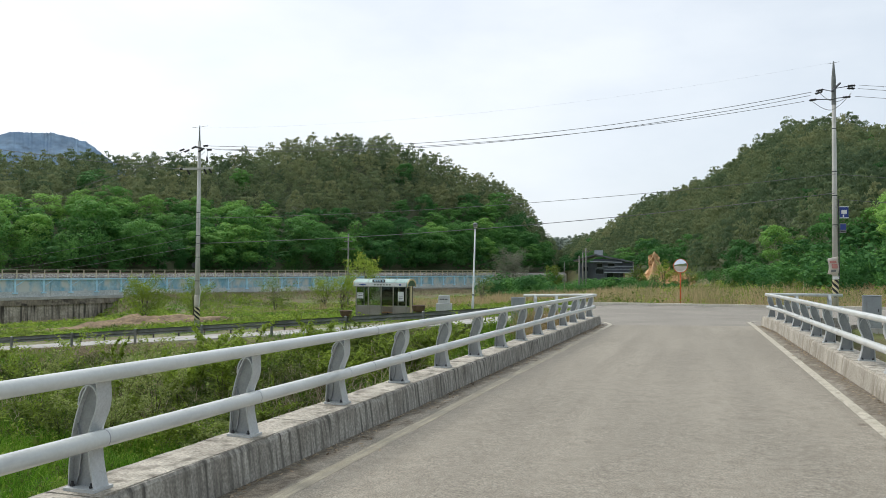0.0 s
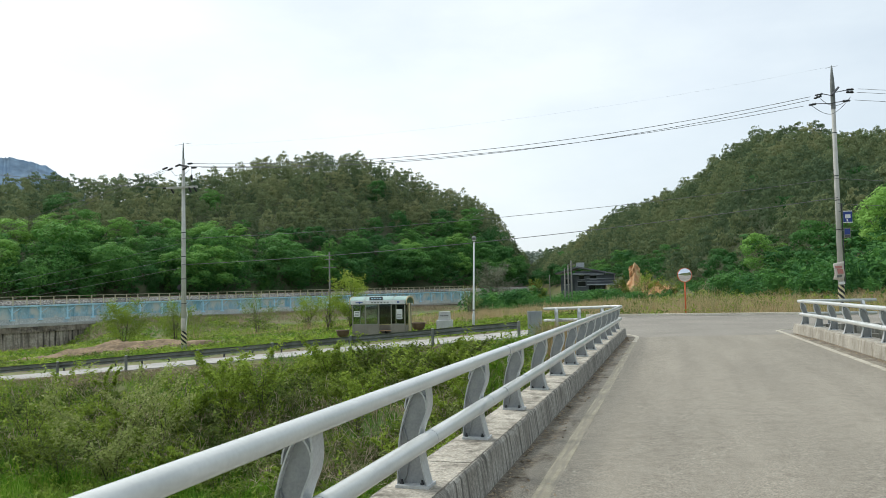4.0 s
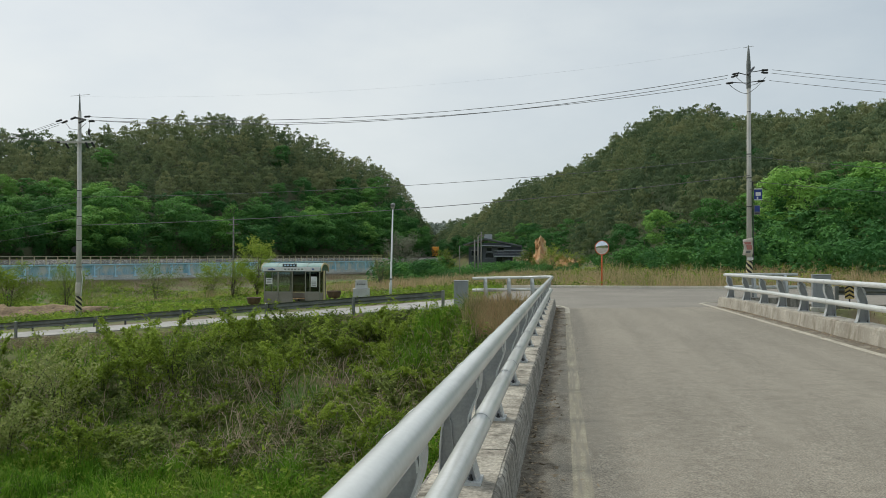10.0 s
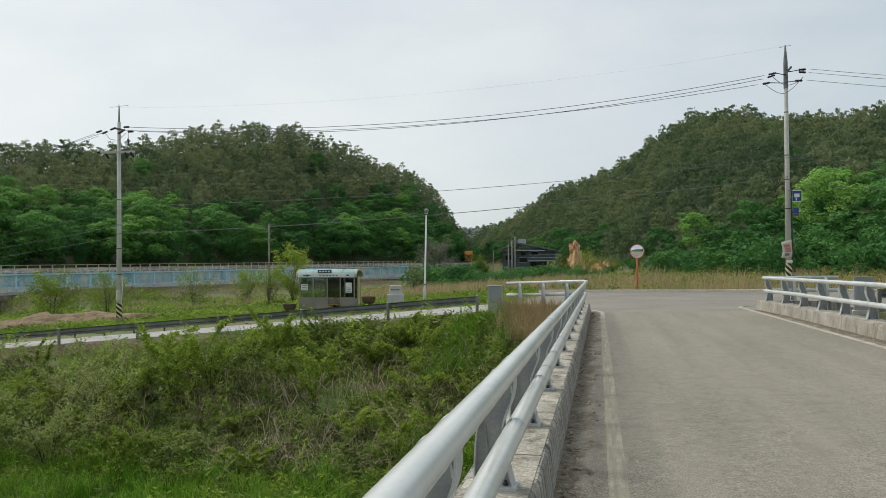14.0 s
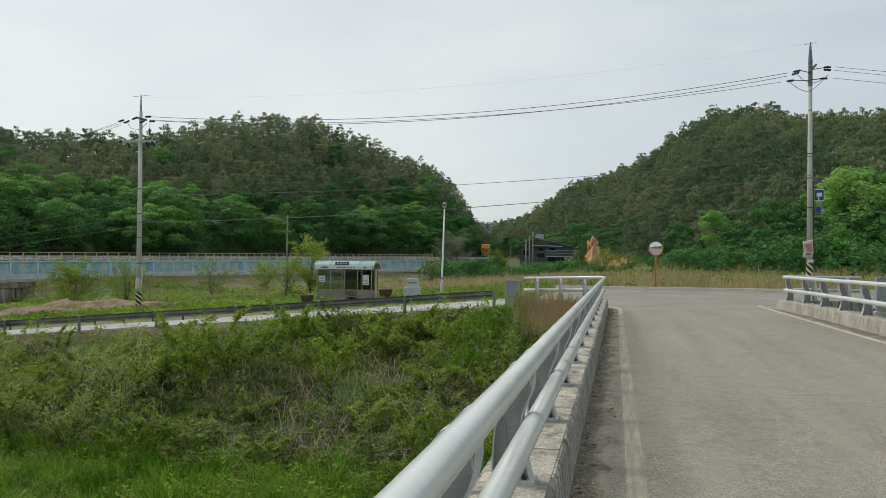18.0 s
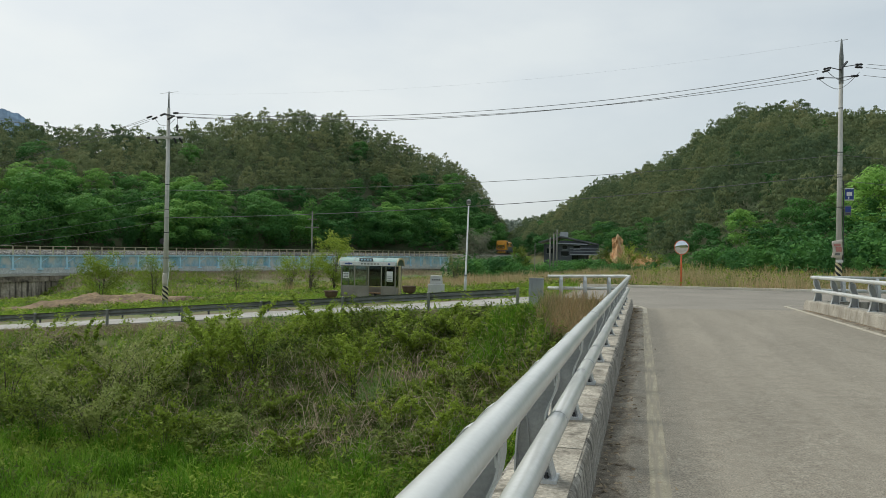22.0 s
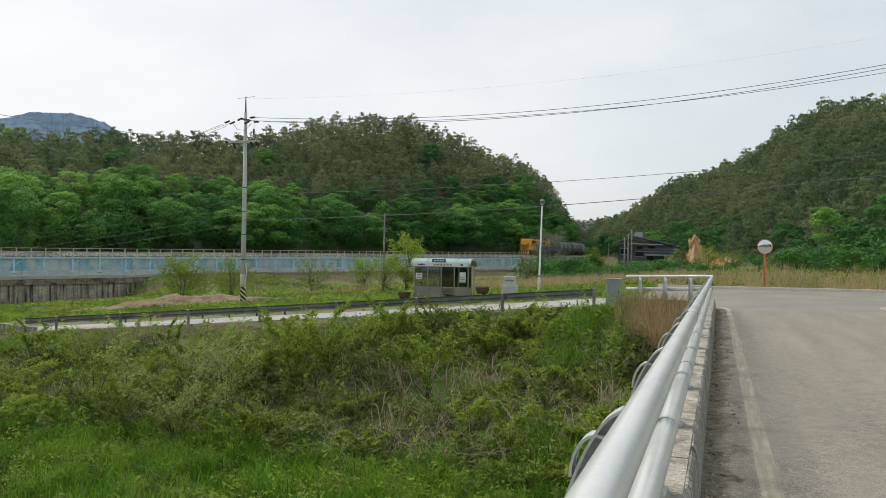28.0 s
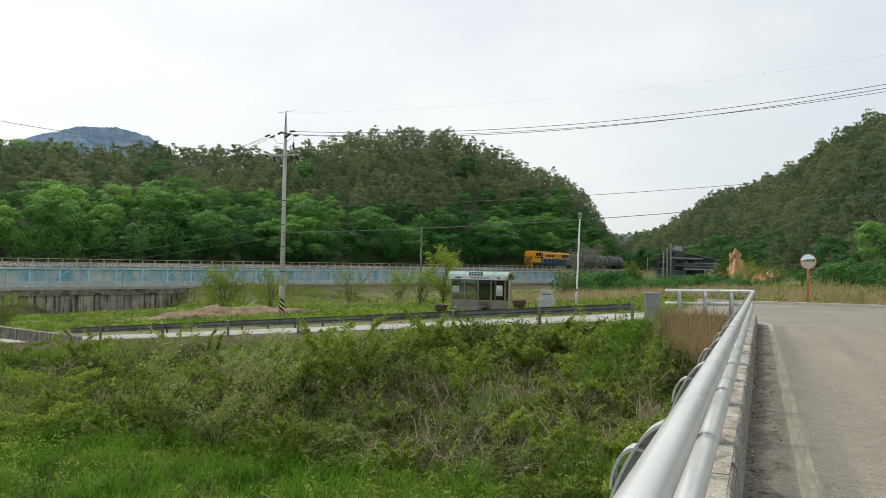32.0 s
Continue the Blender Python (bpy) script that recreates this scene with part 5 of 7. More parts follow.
# ---------- the dark house and the cut bank ----------
def house():
    x, y = -14.3, 116.3
    z = 0.65
    ob = thing("house", pose(x, y, z, 0, 0, 3), "dark two-storey house with low roofs and open lean-to", "house")
    part("wall", cuboid(2.6, 7.0, 0, 7, -2.2, 3.4), M_HOUSE, ob)
    part("wall", cuboid(0.4, 2.6, 1.0, 7, -2.2, 2.9), M_HOUSE, ob)
    part("roof", prism([(-0.3, 3.05), (3.0, 3.95), (8.4, 2.85), (8.4, 3.03), (3.0, 4.15), (-0.3, 3.22)], "y", -0.8, 7.6), M_HOUSEROOF, ob, "low dark pitched roof")
    part("canopy", prism([(2.3, 2.95), (6.8, 2.85), (6.8, 2.98), (2.3, 3.1)], "y", -1.4, 0), M_HOUSEPALE, ob)
    part("chimney_box", cuboid(2.7, 3.9, 1.0, 2.2, 3.8, 4.75), M_HOUSEPALE, ob, "pale box on the roof")
    for wx, wz, w, h in ((3.2, 2.2, 0.7, 0.55), (4.8, 2.2, 0.9, 0.55), (3.0, 1.2, 1.1, 0.7), (0.9, 1.5, 0.9, 0.8)):
        wn = part("window", cuboid(wx, wx + w, -0.03, 0.02, wz, wz + h), M_DARKGLASS, ob)
        for fz in (wz - 0.06, wz + h):
            part("frame", cuboid(wx - 0.06, wx + w + 0.06, -0.05, -0.031, fz, fz + 0.06), M_HOUSEPALE, wn)
    part("door", cuboid(4.6, 5.5, -0.04, 0.02, -0.75, 1.3), M_DARKGLASS, ob)
    part("terrace_slab", cuboid(4.4, 8.6, -2.6, 0, 1.35, 1.5), M_HOUSEPALE, ob)
    for px in (4.6, 6.5, 8.4):
        part("terrace_post", cuboid(px - 0.07, px + 0.07, -2.5, -2.36, -2.2, 1.35), M_HOUSE, ob)
        part("terrace_post", cuboid(px - 0.05, px + 0.05, -0.9, -0.8, 1.5, 3.0), M_HOUSE, ob)
    for rz in (1.85, 2.25):
        part("terrace_rail", cuboid(4.4, 8.6, -2.6, -2.55, rz, rz + 0.06), M_HOUSEPALE, ob)
    part("gable_board", cuboid(7.0, 8.3, 0.2, 6.8, 1.5, 2.9), M_HOUSE, ob)
    part("low_wall", cuboid(6.6, 7.4, -4.0, -3.0, -2.2, 0.5), M_HOUSEPALE, ob, "grey block by the house")


house()


def cut_bank():
    """A ragged scar of bare orange rock with pale dug earth lying on both sides of it."""
    vs, fs = [], []
    nu, nv = 84, 26
    for j in range(nv + 1):
        for i in range(nu + 1):
            v = j / nv
            x = -7.8 + 11.4 * i / nu
            top = np.interp(x, (-7.8, -6.6, -5.0, -4.4, -3.9, -3.5, -3.1, -2.6, -1.8, -0.6, 1.8, 3.6), (0.3, 1.3, 1.8, 2.4, 4.3, 5.6, 4.7, 3.4, 2.5, 2.1, 1.7, 0.4))
            top += 0.5 * noise.noise((x * 1.9, 0, 0.3)) + 0.32 * noise.noise((x * 4.7, 0, 0.9))
            nn = noise.noise((x * 0.9, v * 5, 2)) + 0.5 * noise.noise((x * 2.4, v * 12, 5)) + 0.35 * noise.noise((x * 5.5, v * 24, 8))
            vs.append((x + 0.18 * nn, 119.5 + 7.5 * v + 0.9 * nn, -1.2 + (top + 1.2) * v + 0.22 * nn))
    m = nu + 1
    for j in range(nv):
        for i in range(nu):
            fs.append((j * m + i, j * m + i + 1, (j + 1) * m + i + 1, (j + 1) * m + i))
    ob = new("cut_bank", mesh_of("cut_bank", vs, fs, M_CLIFF))
    md = ob.modifiers.new("thickness", "SOLIDIFY")
    md.thickness, md.offset = 1.2, -1
    return tagged(ob, "bare orange rock and pale dug earth cut into the hillside", "earth bank", kind="structure")


cut_bank()


# ---------- the dirt mound by the wall ----------
def mound():
    vs, fs = [], []
    n, m = 56, 30
    for j in range(m + 1):
        for i in range(n + 1):
            u, v = i / n * 2 - 1, j / m * 2 - 1
            x, y = -41.6 + 6.6 * u + 2 * v, 51.0 + 4.2 * v + 2.4 * u
            d = max(0.0, 1 - u * u) * max(0.0, 1 - v * v)
            vs.append((x, y, gz(x, y) - 0.05 + (0.72 + 0.3 * u) * d ** 0.6 * (1 + 0.5 * noise.noise((x * 0.5, y * 0.5, 1))) + 0.3 * noise.noise((x * 1.3, y * 1.3, 4)) * d + 0.12 * noise.noise((x * 3.1, y * 3.1, 7)) * d))
    for j in range(m):
        for i in range(n):
            a = j * (n + 1) + i
            fs.append((a, a + 1, a + n + 2, a + n + 1))
    ob = new("earth_mound", mesh_of("earth_mound", vs, fs, M_SOIL, True))
    tagged(ob, "low mound of bare brown earth in the field", "earth mound", kind="structure")


mound()

# mountain far behind the hill, its haze painted into a blue colour
def mountain():
    """A long wooded mountain with spurs, its crest roughened by treetops."""
    vs, fs = [], []
    n, m = 360, 12
    for i in range(n + 1):
        a = -66 + 36 * i / n
        el = 8.85 - (0.045 * (a + 44.4) ** 2 if a < -44.4 else 0.105 * (a + 44.4) ** 2) + 0.12 * noise.noise((a * 0.7, 0, 0)) + 0.09 * noise.noise((a * 2.5, 0, 5)) + 0.07 * noise.noise((a * 9.0, 0, 2)) + 0.05 * noise.noise((a * 22.0, 0, 8))
        el = max(el, 1.0)
        t = radians(a)
        for j in range(m + 1):
            v = j / m
            r = 1400 + 300 * v + 50 * (1 - v) * noise.noise((a * 0.5, v * 1.5, 3)) + 3 * noise.noise((a * 2.4, v * 6, 6)) * (1 if j < m else 0)
            h = math.tan(radians(el)) * 1700 * v ** 0.9 - 4 * (j == 0)
            vs.append((EYE[0] + r * math.sin(t), EYE[1] + r * math.cos(t), h))
        vs.append((EYE[0] + 1950 * math.sin(t), EYE[1] + 1950 * math.cos(t), -4))
        if i:
            w = m + 2
            k = w * i
            fs += [(k - w + j, k + j, k + j + 1, k - w + j + 1) for j in range(m + 1)]
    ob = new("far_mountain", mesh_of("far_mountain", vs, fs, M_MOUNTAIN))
    tagged(ob, "wooded mountain far behind the hill, coloured blue for haze", "mountain", kind="structure")


def back_ridge():
    """The wooded ridge behind the bridge, which the traffic mirror shows."""
    vs, fs = [], []
    for i in range(61):
        a = 100 + 150 * i / 60
        h = 14 + 42 * float(smooth01((215 - a) / 70)) + 9 * noise.noise((a * 0.05, 0, 1)) + 3 * noise.noise((a * 0.4, 0, 1))
        for r, z in ((120, -1), (165, h * 0.6), (210, h), (300, -1)):
            vs.append((r * math.sin(radians(a)), r * math.cos(radians(a)), z))
        if i:
            k = 4 * i
            fs += [(k - 4 + j, k + j, k + j + 1, k - 3 + j) for j in range(3)]
    ob = new("back_ridge", mesh_of("back_ridge", vs, fs, M_FLOOR))
    tagged(ob, "dark wooded ridge behind the bridge", "hill", kind="structure")


back_ridge()


mountain()

# ---------- the railway ----------
WALL_SIDE = 3.4


def along(s, side, z):
    x, y, h = track_at(s, side)
    return (x, y, z)


def profile_run(name, s0, s1, step, prof, material, label="", parent=None):
    """A body of constant cross-section (side, height above the rail's foot) along the railway."""
    ss = list(np.linspace(s0, s1, max(2, int(round((s1 - s0) / step)) + 1)))
    vs, fs = [], []
    n = len(prof)
    for s in ss:
        zz = rail_z(s)
        for side, z in prof:
            vs.append(along(s, side, zz + z))
    for k in range(len(ss) - 1):
        for i in range(n):
            fs.append((k * n + i, k * n + (i + 1) % n, (k + 1) * n + (i + 1) % n, (k + 1) * n + i))
    fs += [tuple(range(n - 1, -1, -1)), tuple(range((len(ss) - 1) * n, len(ss) * n))]
    return part(name, (vs, fs), material, parent, label)


wall = tagged(new("railway_wall"), "long painted concrete railway retaining wall with a blue band", "retaining wall", kind="structure")
S0, S1 = -175.0, 8.0
for k in range(int(S0), int(S1), 8):
    a, b = k + 0.02, min(k + 7.98, S1)
    profile_run("blue_panel", a, b, 2.66, [(WALL_SIDE - 0.5, -2.75), (WALL_SIDE + 0.06, -2.75), (WALL_SIDE, -1.1), (WALL_SIDE - 0.5, -1.1)], M_WALLBLUE, parent=wall)
    profile_run("grey_panel", a, b, 2.66, [(WALL_SIDE - 0.5, -3.55), (WALL_SIDE + 0.12, -3.55), (WALL_SIDE + 0.06, -2.752), (WALL_SIDE - 0.5, -2.752)], M_WALLGREY, parent=wall)
    profile_run("wall_band", a, b, 2.66, [(WALL_SIDE + 0.625, -4.75), (WALL_SIDE + 0.80, -4.75), (WALL_SIDE + 0.78, -3.95), (WALL_SIDE + 0.622, -3.95)], M_WALLBAND, parent=wall)
    profile_run("old_wall", a, b, 2.66, [(WALL_SIDE - 0.5, -10.5), (WALL_SIDE + 0.75, -10.5), (WALL_SIDE + 0.62, -3.95), (WALL_SIDE - 0.5, -3.95)], M_WALLOLD, parent=wall)
profile_run("ledge", S0, S1, 4, [(WALL_SIDE - 0.5, -3.94), (WALL_SIDE + 0.85, -3.94), (WALL_SIDE + 0.85, -3.57), (WALL_SIDE - 0.5, -3.57)], M_LEDGE, parent=wall)
profile_run("coping", S0, S1, 4, [(WALL_SIDE - 0.5, -1.09), (WALL_SIDE + 0.22, -1.09), (WALL_SIDE + 0.22, -0.88), (WALL_SIDE - 0.5, -0.88)], M_BRACKET, "pale blue coping", wall)
BR = join(cuboid(-0.12, 0.12, 0.0, 0.2, -1.75, 0), cuboid(-0.35, 0.35, 0.0, 0.3, -1.95, -1.75), tube([(0, 0.1, -0.9), (1.3, 0.1, -0.05)], 0.06, 6), tube([(0, 0.1, -0.9), (-0.5, 0.1, -0.05)], 0.04, 6))
brm = mesh_of("bracket", *BR, M_BRACKET)
for k in range(0, 45):
    s = -172 + 4.0 * k
    x, y, h = track_at(s, WALL_SIDE)
    part("bracket", brm, None, wall, at=Matrix.Translation((x, y, rail_z(s) - 1.1)) @ pose(0, 0, 0, 0, 0, -math.degrees(h) + 90) @ Matrix.Diagonal((1, -1, 1, 1)))

bed = tagged(new("railway_bed"), "railway track bed of grey ballast", "railway track", kind="structure")
profile_run("ballast", -200, 420, 4, [(-6.0, -2.6), (2.85, -2.6), (2.85, -0.72), (1.9, -0.2), (-1.9, -0.2), (-5.0, -1.0)], M_BALLAST, parent=bed)
for sd in (-0.75, 0.75):
    profile_run("steel_rail", -200, 420, 4, [(sd - 0.04, -0.2), (sd + 0.04, -0.2), (sd + 0.035, 0.0), (sd - 0.035, 0.0)], M_RUST, parent=bed)
# the pale viaduct edge past the wall
edge = tagged(new("track_edge"), "pale concrete edge of the railway past the wall", "retaining wall", kind="structure")
for k in range(10, 120, 8):
    profile_run("edge_slab", k, k + 7.9, 2.6, [(WALL_SIDE - 0.4, -3.4), (WALL_SIDE + 0.05, -3.4), (WALL_SIDE + 0.05, -0.75), (WALL_SIDE - 0.4, -0.75)], M_LEDGE, parent=edge)

fence = thing("track_fence", Matrix.Identity(4), "long low ochre railing along the top of the railway wall", "railing")
pm = mesh_of("post", *cuboid(-0.07, 0.07, -0.07, 0.07, -1.12, 0.42), M_RAILING)
for k in range(0, 96):
    s = -174 + 1.95 * k
    x, y, h = track_at(s, WALL_SIDE - 0.1)
    part("post", pm, None, fence, at=pose(x, y, rail_z(s), 0, 0, -math.degrees(h)))
for z in (0.38, -0.12):
    pts = [along(s, WALL_SIDE - 0.1, rail_z(s) + z) for s in np.arange(-175, 12, 6)]
    part("bar", tube(pts, 0.045, 6), M_RAILING, fence)


# ---------- the train ----------
def bogie(parent, x):
    b = part("bogie", box(x - 1.7, x + 1.7, -1.15, 1.15, 0.35, 0.85, 0.06), M_STEELDARK, parent)
    for dx in (-1.2, 0.0, 1.2):
        for sy in (-0.78, 0.78):
            part("wheel", tube([(x + dx, sy - 0.07, 0.5), (x + dx, sy + 0.07, 0.5)], 0.5, 18), M_RUST, b)


def locomotive():
    """Nose towards -x; rails at z 0."""
    ob = thing("locomotive", Matrix.Identity(4), "orange and blue diesel locomotive with black nose stripes", "locomotive")
    Lg = 17.8
    part("frame", box(0.3, Lg, -1.4, 1.4, 0.85, 1.3, 0.05), M_LOCOBLUE, ob, "dark blue underframe")
    for x in (3.6, 14.2):
        bogie(ob, x)
    part("fuel_tank", box(6.2, 11.4, -1.3, 1.3, 0.35, 0.95, 0.12), M_STEELDARK, ob)
    # cab with a sloped face
    cab = part("cab", prism([(0.55, 1.3), (4.4, 1.3), (4.4, 3.95), (4.0, 4.1), (1.5, 4.1), (1.0, 3.95), (0.75, 2.75)], "y", -1.5, 1.5), M_LOCO, ob, "orange cab")
    part("nose", box(0.2, 0.72, -1.25, 1.25, 1.2, 2.55, 0.12), M_LOCO, ob, "orange nose")
    for y0, y1 in ((-1.15, -0.45), (-0.35, 0.35), (0.45, 1.15)):
        part("windscreen", prism([(0.80, 2.95), (0.88, 2.95), (1.04, 3.7), (0.96, 3.7)], "y", y0, y1), M_DARKGLASS, cab)
    for sy in (-1.53, 1.5):
        part("side_window", cuboid(1.6, 2.5, sy, sy + 0.03, 2.85, 3.65), M_DARKGLASS, cab)
        part("side_window", cuboid(2.75, 3.5, sy, sy + 0.03, 2.85, 3.65), M_DARKGLASS, cab)
        part("door", cuboid(3.75, 4.3, sy, sy + 0.03, 1.5, 3.6), M_LOCOBLUE, cab)
    for sgn in (-1, 1):
        for i in range(3):
            z = 1.35 + i * 0.42
            part("nose_stripe", prism([(0.0, z), (sgn * 1.2, z + 0.55), (sgn * 1.2, z + 0.75), (0.0, z + 0.2)], "x", 0.165, 0.19), M_BLACK, ob)
        part("headlight", tube([(0.1, sgn * 0.75, 1.95), (0.25, sgn * 0.75, 1.95)], 0.13, 12), M_WHITE, ob)
        part("buffer", tube([(-0.35, sgn * 0.85, 1.05), (0.3, sgn * 0.85, 1.05)], 0.16, 12), M_STEELDARK, ob)
        part("stripe_side", cuboid(0.8, 4.4, sgn * 1.505 - 0.01, sgn * 1.505 + 0.01, 2.35, 2.6), M_BLACK, ob)
    part("plough", prism([(-0.15, 0.25), (0.35, 0.25), (0.35, 1.0), (0.05, 1.0)], "y", -1.3, 1.3), M_LOCO, ob, "orange snow plough")
    for i in range(4):
        part("plough_stripe", prism([(-1.1 + i * 0.6, 0.27), (-0.85 + i * 0.6, 0.27), (-0.6 + i * 0.6, 0.95), (-0.85 + i * 0.6, 0.95)], "x", -0.17, -0.10), M_BLACK, ob)
    # long hood
    part("hood", prism([(-1.15, 1.3), (1.15, 1.3), (1.15, 3.55), (0.9, 3.85), (-0.9, 3.85), (-1.15, 3.55)], "x", 4.5, 17.3), M_LOCO, ob, "orange engine hood")
    for sgn in (-1, 1):
        sk = part("hood_skirt", cuboid(4.5, 17.3, sgn * 1.17 - 0.02, sgn * 1.17 + 0.02, 1.3, 2.35), M_LOCOBLUE, ob, "dark blue lower band")
        for i in range(9):
            part("hood_door", cuboid(5.0 + i * 1.33, 6.1 + i * 1.33, sgn * 1.2 - 0.015, sgn * 1.2 + 0.015, 1.45, 2.25), M_LOCOBLUE, sk)
        for i in range(5):
            part("number_bar", cuboid(6.6 + i * 0.75, 7.1 + i * 0.75, sgn * 1.165 - 0.01, sgn * 1.165 + 0.01, 2.75, 3.3), M_BLACK, ob)
        part("grille", cuboid(13.5, 16.8, sgn * 1.165 - 0.01, sgn * 1.165 + 0.01, 2.55, 3.4), M_STEELDARK, ob)
        part("handrail", tube([(4.6, sgn * 1.42, 2.3), (17.6, sgn * 1.42, 2.3)], 0.03, 6), M_WHITE, ob)
        for i in range(8):
            part("stanchion", tube([(4.8 + i * 1.8, sgn * 1.42, 1.3), (4.8 + i * 1.8, sgn * 1.42, 2.3)], 0.025, 5), M_WHITE, ob)
    part("roof_fan", lathe([(0.75, 3.84), (0.75, 4.02), (0.6, 4.06)], 20), M_TANK, ob, at=pose(14.6, 0, 0))
    part("roof_box", box(5.5, 10.2, -0.75, 0.75, 3.8, 4.12, 0.05), M_TANK, ob, "grey roof box")
    part("exhaust", lathe([(0.25, 3.8), (0.25, 4.3), (0.2, 4.3)], 12), M_STEELDARK, ob, at=pose(11.4, 0, 0))
    part("horn", tube([(1.9, 0.3, 4.1), (1.9, 0.3, 4.25), (1.5, 0.3, 4.25)], 0.06, 8), M_STEELDARK, ob)
    return ob


def tank_wagon(pale):
    ob = thing("tank_wagon", Matrix.Identity(4), "dirty grey cement tank wagon with hatches and ladders", "tank wagon", "tank wagons of the train")
    part("frame", box(0.3, 13.2, -1.2, 1.2, 0.85, 1.1, 0.03), M_STEELDARK, ob)
    for x in (2.2, 11.3):
        bogie(ob, x)
    for i in range(3):
        x0 = 0.9 + i * 4.0
        part("tank_belly", tube([(x0, 0, 2.35), (x0 + 0.25, 0, 2.35), (x0 + 3.5, 0, 2.35), (x0 + 3.75, 0, 2.35)], [0.95, 1.3, 1.3, 0.95], 24), M_TANK, ob, smooth=True)
        part("hopper_cone", prism([(x0 + 0.5, 1.5), (x0 + 3.2, 1.5), (x0 + 2.2, 0.75), (x0 + 1.5, 0.75)], "y", -0.7, 0.7), M_TANK, ob)
        part("hatch", lathe([(0.3, 3.6), (0.3, 3.85), (0.2, 3.9)], 12), M_TANK, ob, at=pose(x0 + 1.85, 0, 0))
        for sgn in (-1, 1):
            part("ladder_rail", tube([(x0 + 1.6, sgn * 1.34, 1.1), (x0 + 1.6, sgn * 1.34, 2.6), (x0 + 1.6, sgn * 0.7, 3.65)], 0.03, 5), M_TANKLIGHT, ob)
            part("ladder_rail", tube([(x0 + 2.1, sgn * 1.34, 1.1), (x0 + 2.1, sgn * 1.34, 2.6), (x0 + 2.1, sgn * 0.7, 3.65)], 0.03, 5), M_TANKLIGHT, ob)
            part("pale_band", box(x0 + 2.45, x0 + 3.3, sgn * 1.29 - 0.03, sgn * 1.29 + 0.03, 2.0, 2.75), M_TANKLIGHT, ob)
    part("catwalk", box(0.8, 12.7, -0.4, 0.4, 3.62, 3.68), M_TANKLIGHT, ob)
    for sgn in (-1, 1):
        part("catwalk_rail", tube([(0.9, sgn * 0.5, 4.2), (12.6, sgn * 0.5, 4.2)], 0.025, 5), M_TANKLIGHT, ob)
    for x in (0.15, 13.2):
        part("coupler", box(x - 0.2, x + 0.2, -0.15, 0.15, 0.85, 1.1), M_STEELDARK, ob)
    return ob


LOCO = locomotive()
TANKS = [tank_wagon(False)]
for _ in range(5):
    TANKS.append(copy_thing(TANKS[0], Matrix.Identity(4)))

# ---------- woods ----------
RNG = np.random.default_rng(7)


def cards(points, normals, length, width, rng, droop=0.0, three=False):
    """Small diamond-shaped or three-cornered sprays at points, across the normals."""
    n = len(points)
    t = rng.normal(size=(n, 3))
    t -= (t * normals).sum(1, keepdims=True) * normals
    t /= np.linalg.norm(t, axis=1, keepdims=True) + 1e-9
    b = np.cross(normals, t)
    le = (length * rng.uniform(0.6, 1.3, n))[:, None]
    wi = (width * rng.uniform(0.6, 1.3, n))[:, None]
    down = np.zeros((n, 3))
    down[:, 2] = -droop * le[:, 0]
    if three:
        return np.stack([points - t * le * 0.62, points + t * le * 0.5 + b * wi * 0.62 + down, points + t * le * 0.5 - b * wi * 0.62 + down], 1)
    return np.stack([points - t * le * 0.5, points + b * wi * 0.5 + down * 0.3, points + t * le * 0.5 + down, points - b * wi * 0.5 + down * 0.3], 1)


def unit(v):
    return v / (np.linalg.norm(v, axis=-1, keepdims=True) + 1e-9)


def proto_broad(rng, n, card=0.03, lobes=(26, 36)):
    """A spreading round-headed tree of height 1: sprays on many leafy lobes set over an uneven dome, with shaded gaps between them."""
    k = int(rng.integers(*lobes))
    d0 = unit(rng.normal(size=(k, 3)) + np.array([0, 0, 0.35]))
    bulge = 0.80 + 0.28 * np.sin(3 * np.arctan2(d0[:, 1], d0[:, 0]) + rng.uniform(0, 6)) * rng.uniform(0.2, 1, k)
    c = d0 * np.array([0.36, 0.36, 0.34]) * bulge[:, None] * rng.uniform(0.75, 1.05, (k, 1))
    c[:, 2] += 0.56
    rad = rng.uniform(0.085, 0.15, k)
    which = rng.integers(0, k, n)
    d = unit(rng.normal(size=(n, 3)) + 0.5 * d0[which] + np.array([0, 0, 0.75]))
    p = c[which] + d * rad[which][:, None] * rng.uniform(0.72, 1.08, (n, 1)) * np.array([1, 1, 0.62])
    nn = unit(d + rng.normal(size=(n, 3)) * 0.32 + np.array([0, 0, 0.35]))
    q = cards(p, nn, card, card * 0.8, rng, 0.05, True)
    # sprays high in the tree and on each lobe are tinted as if lit
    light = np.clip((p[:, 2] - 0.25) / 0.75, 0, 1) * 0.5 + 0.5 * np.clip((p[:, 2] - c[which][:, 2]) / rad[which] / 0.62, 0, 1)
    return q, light


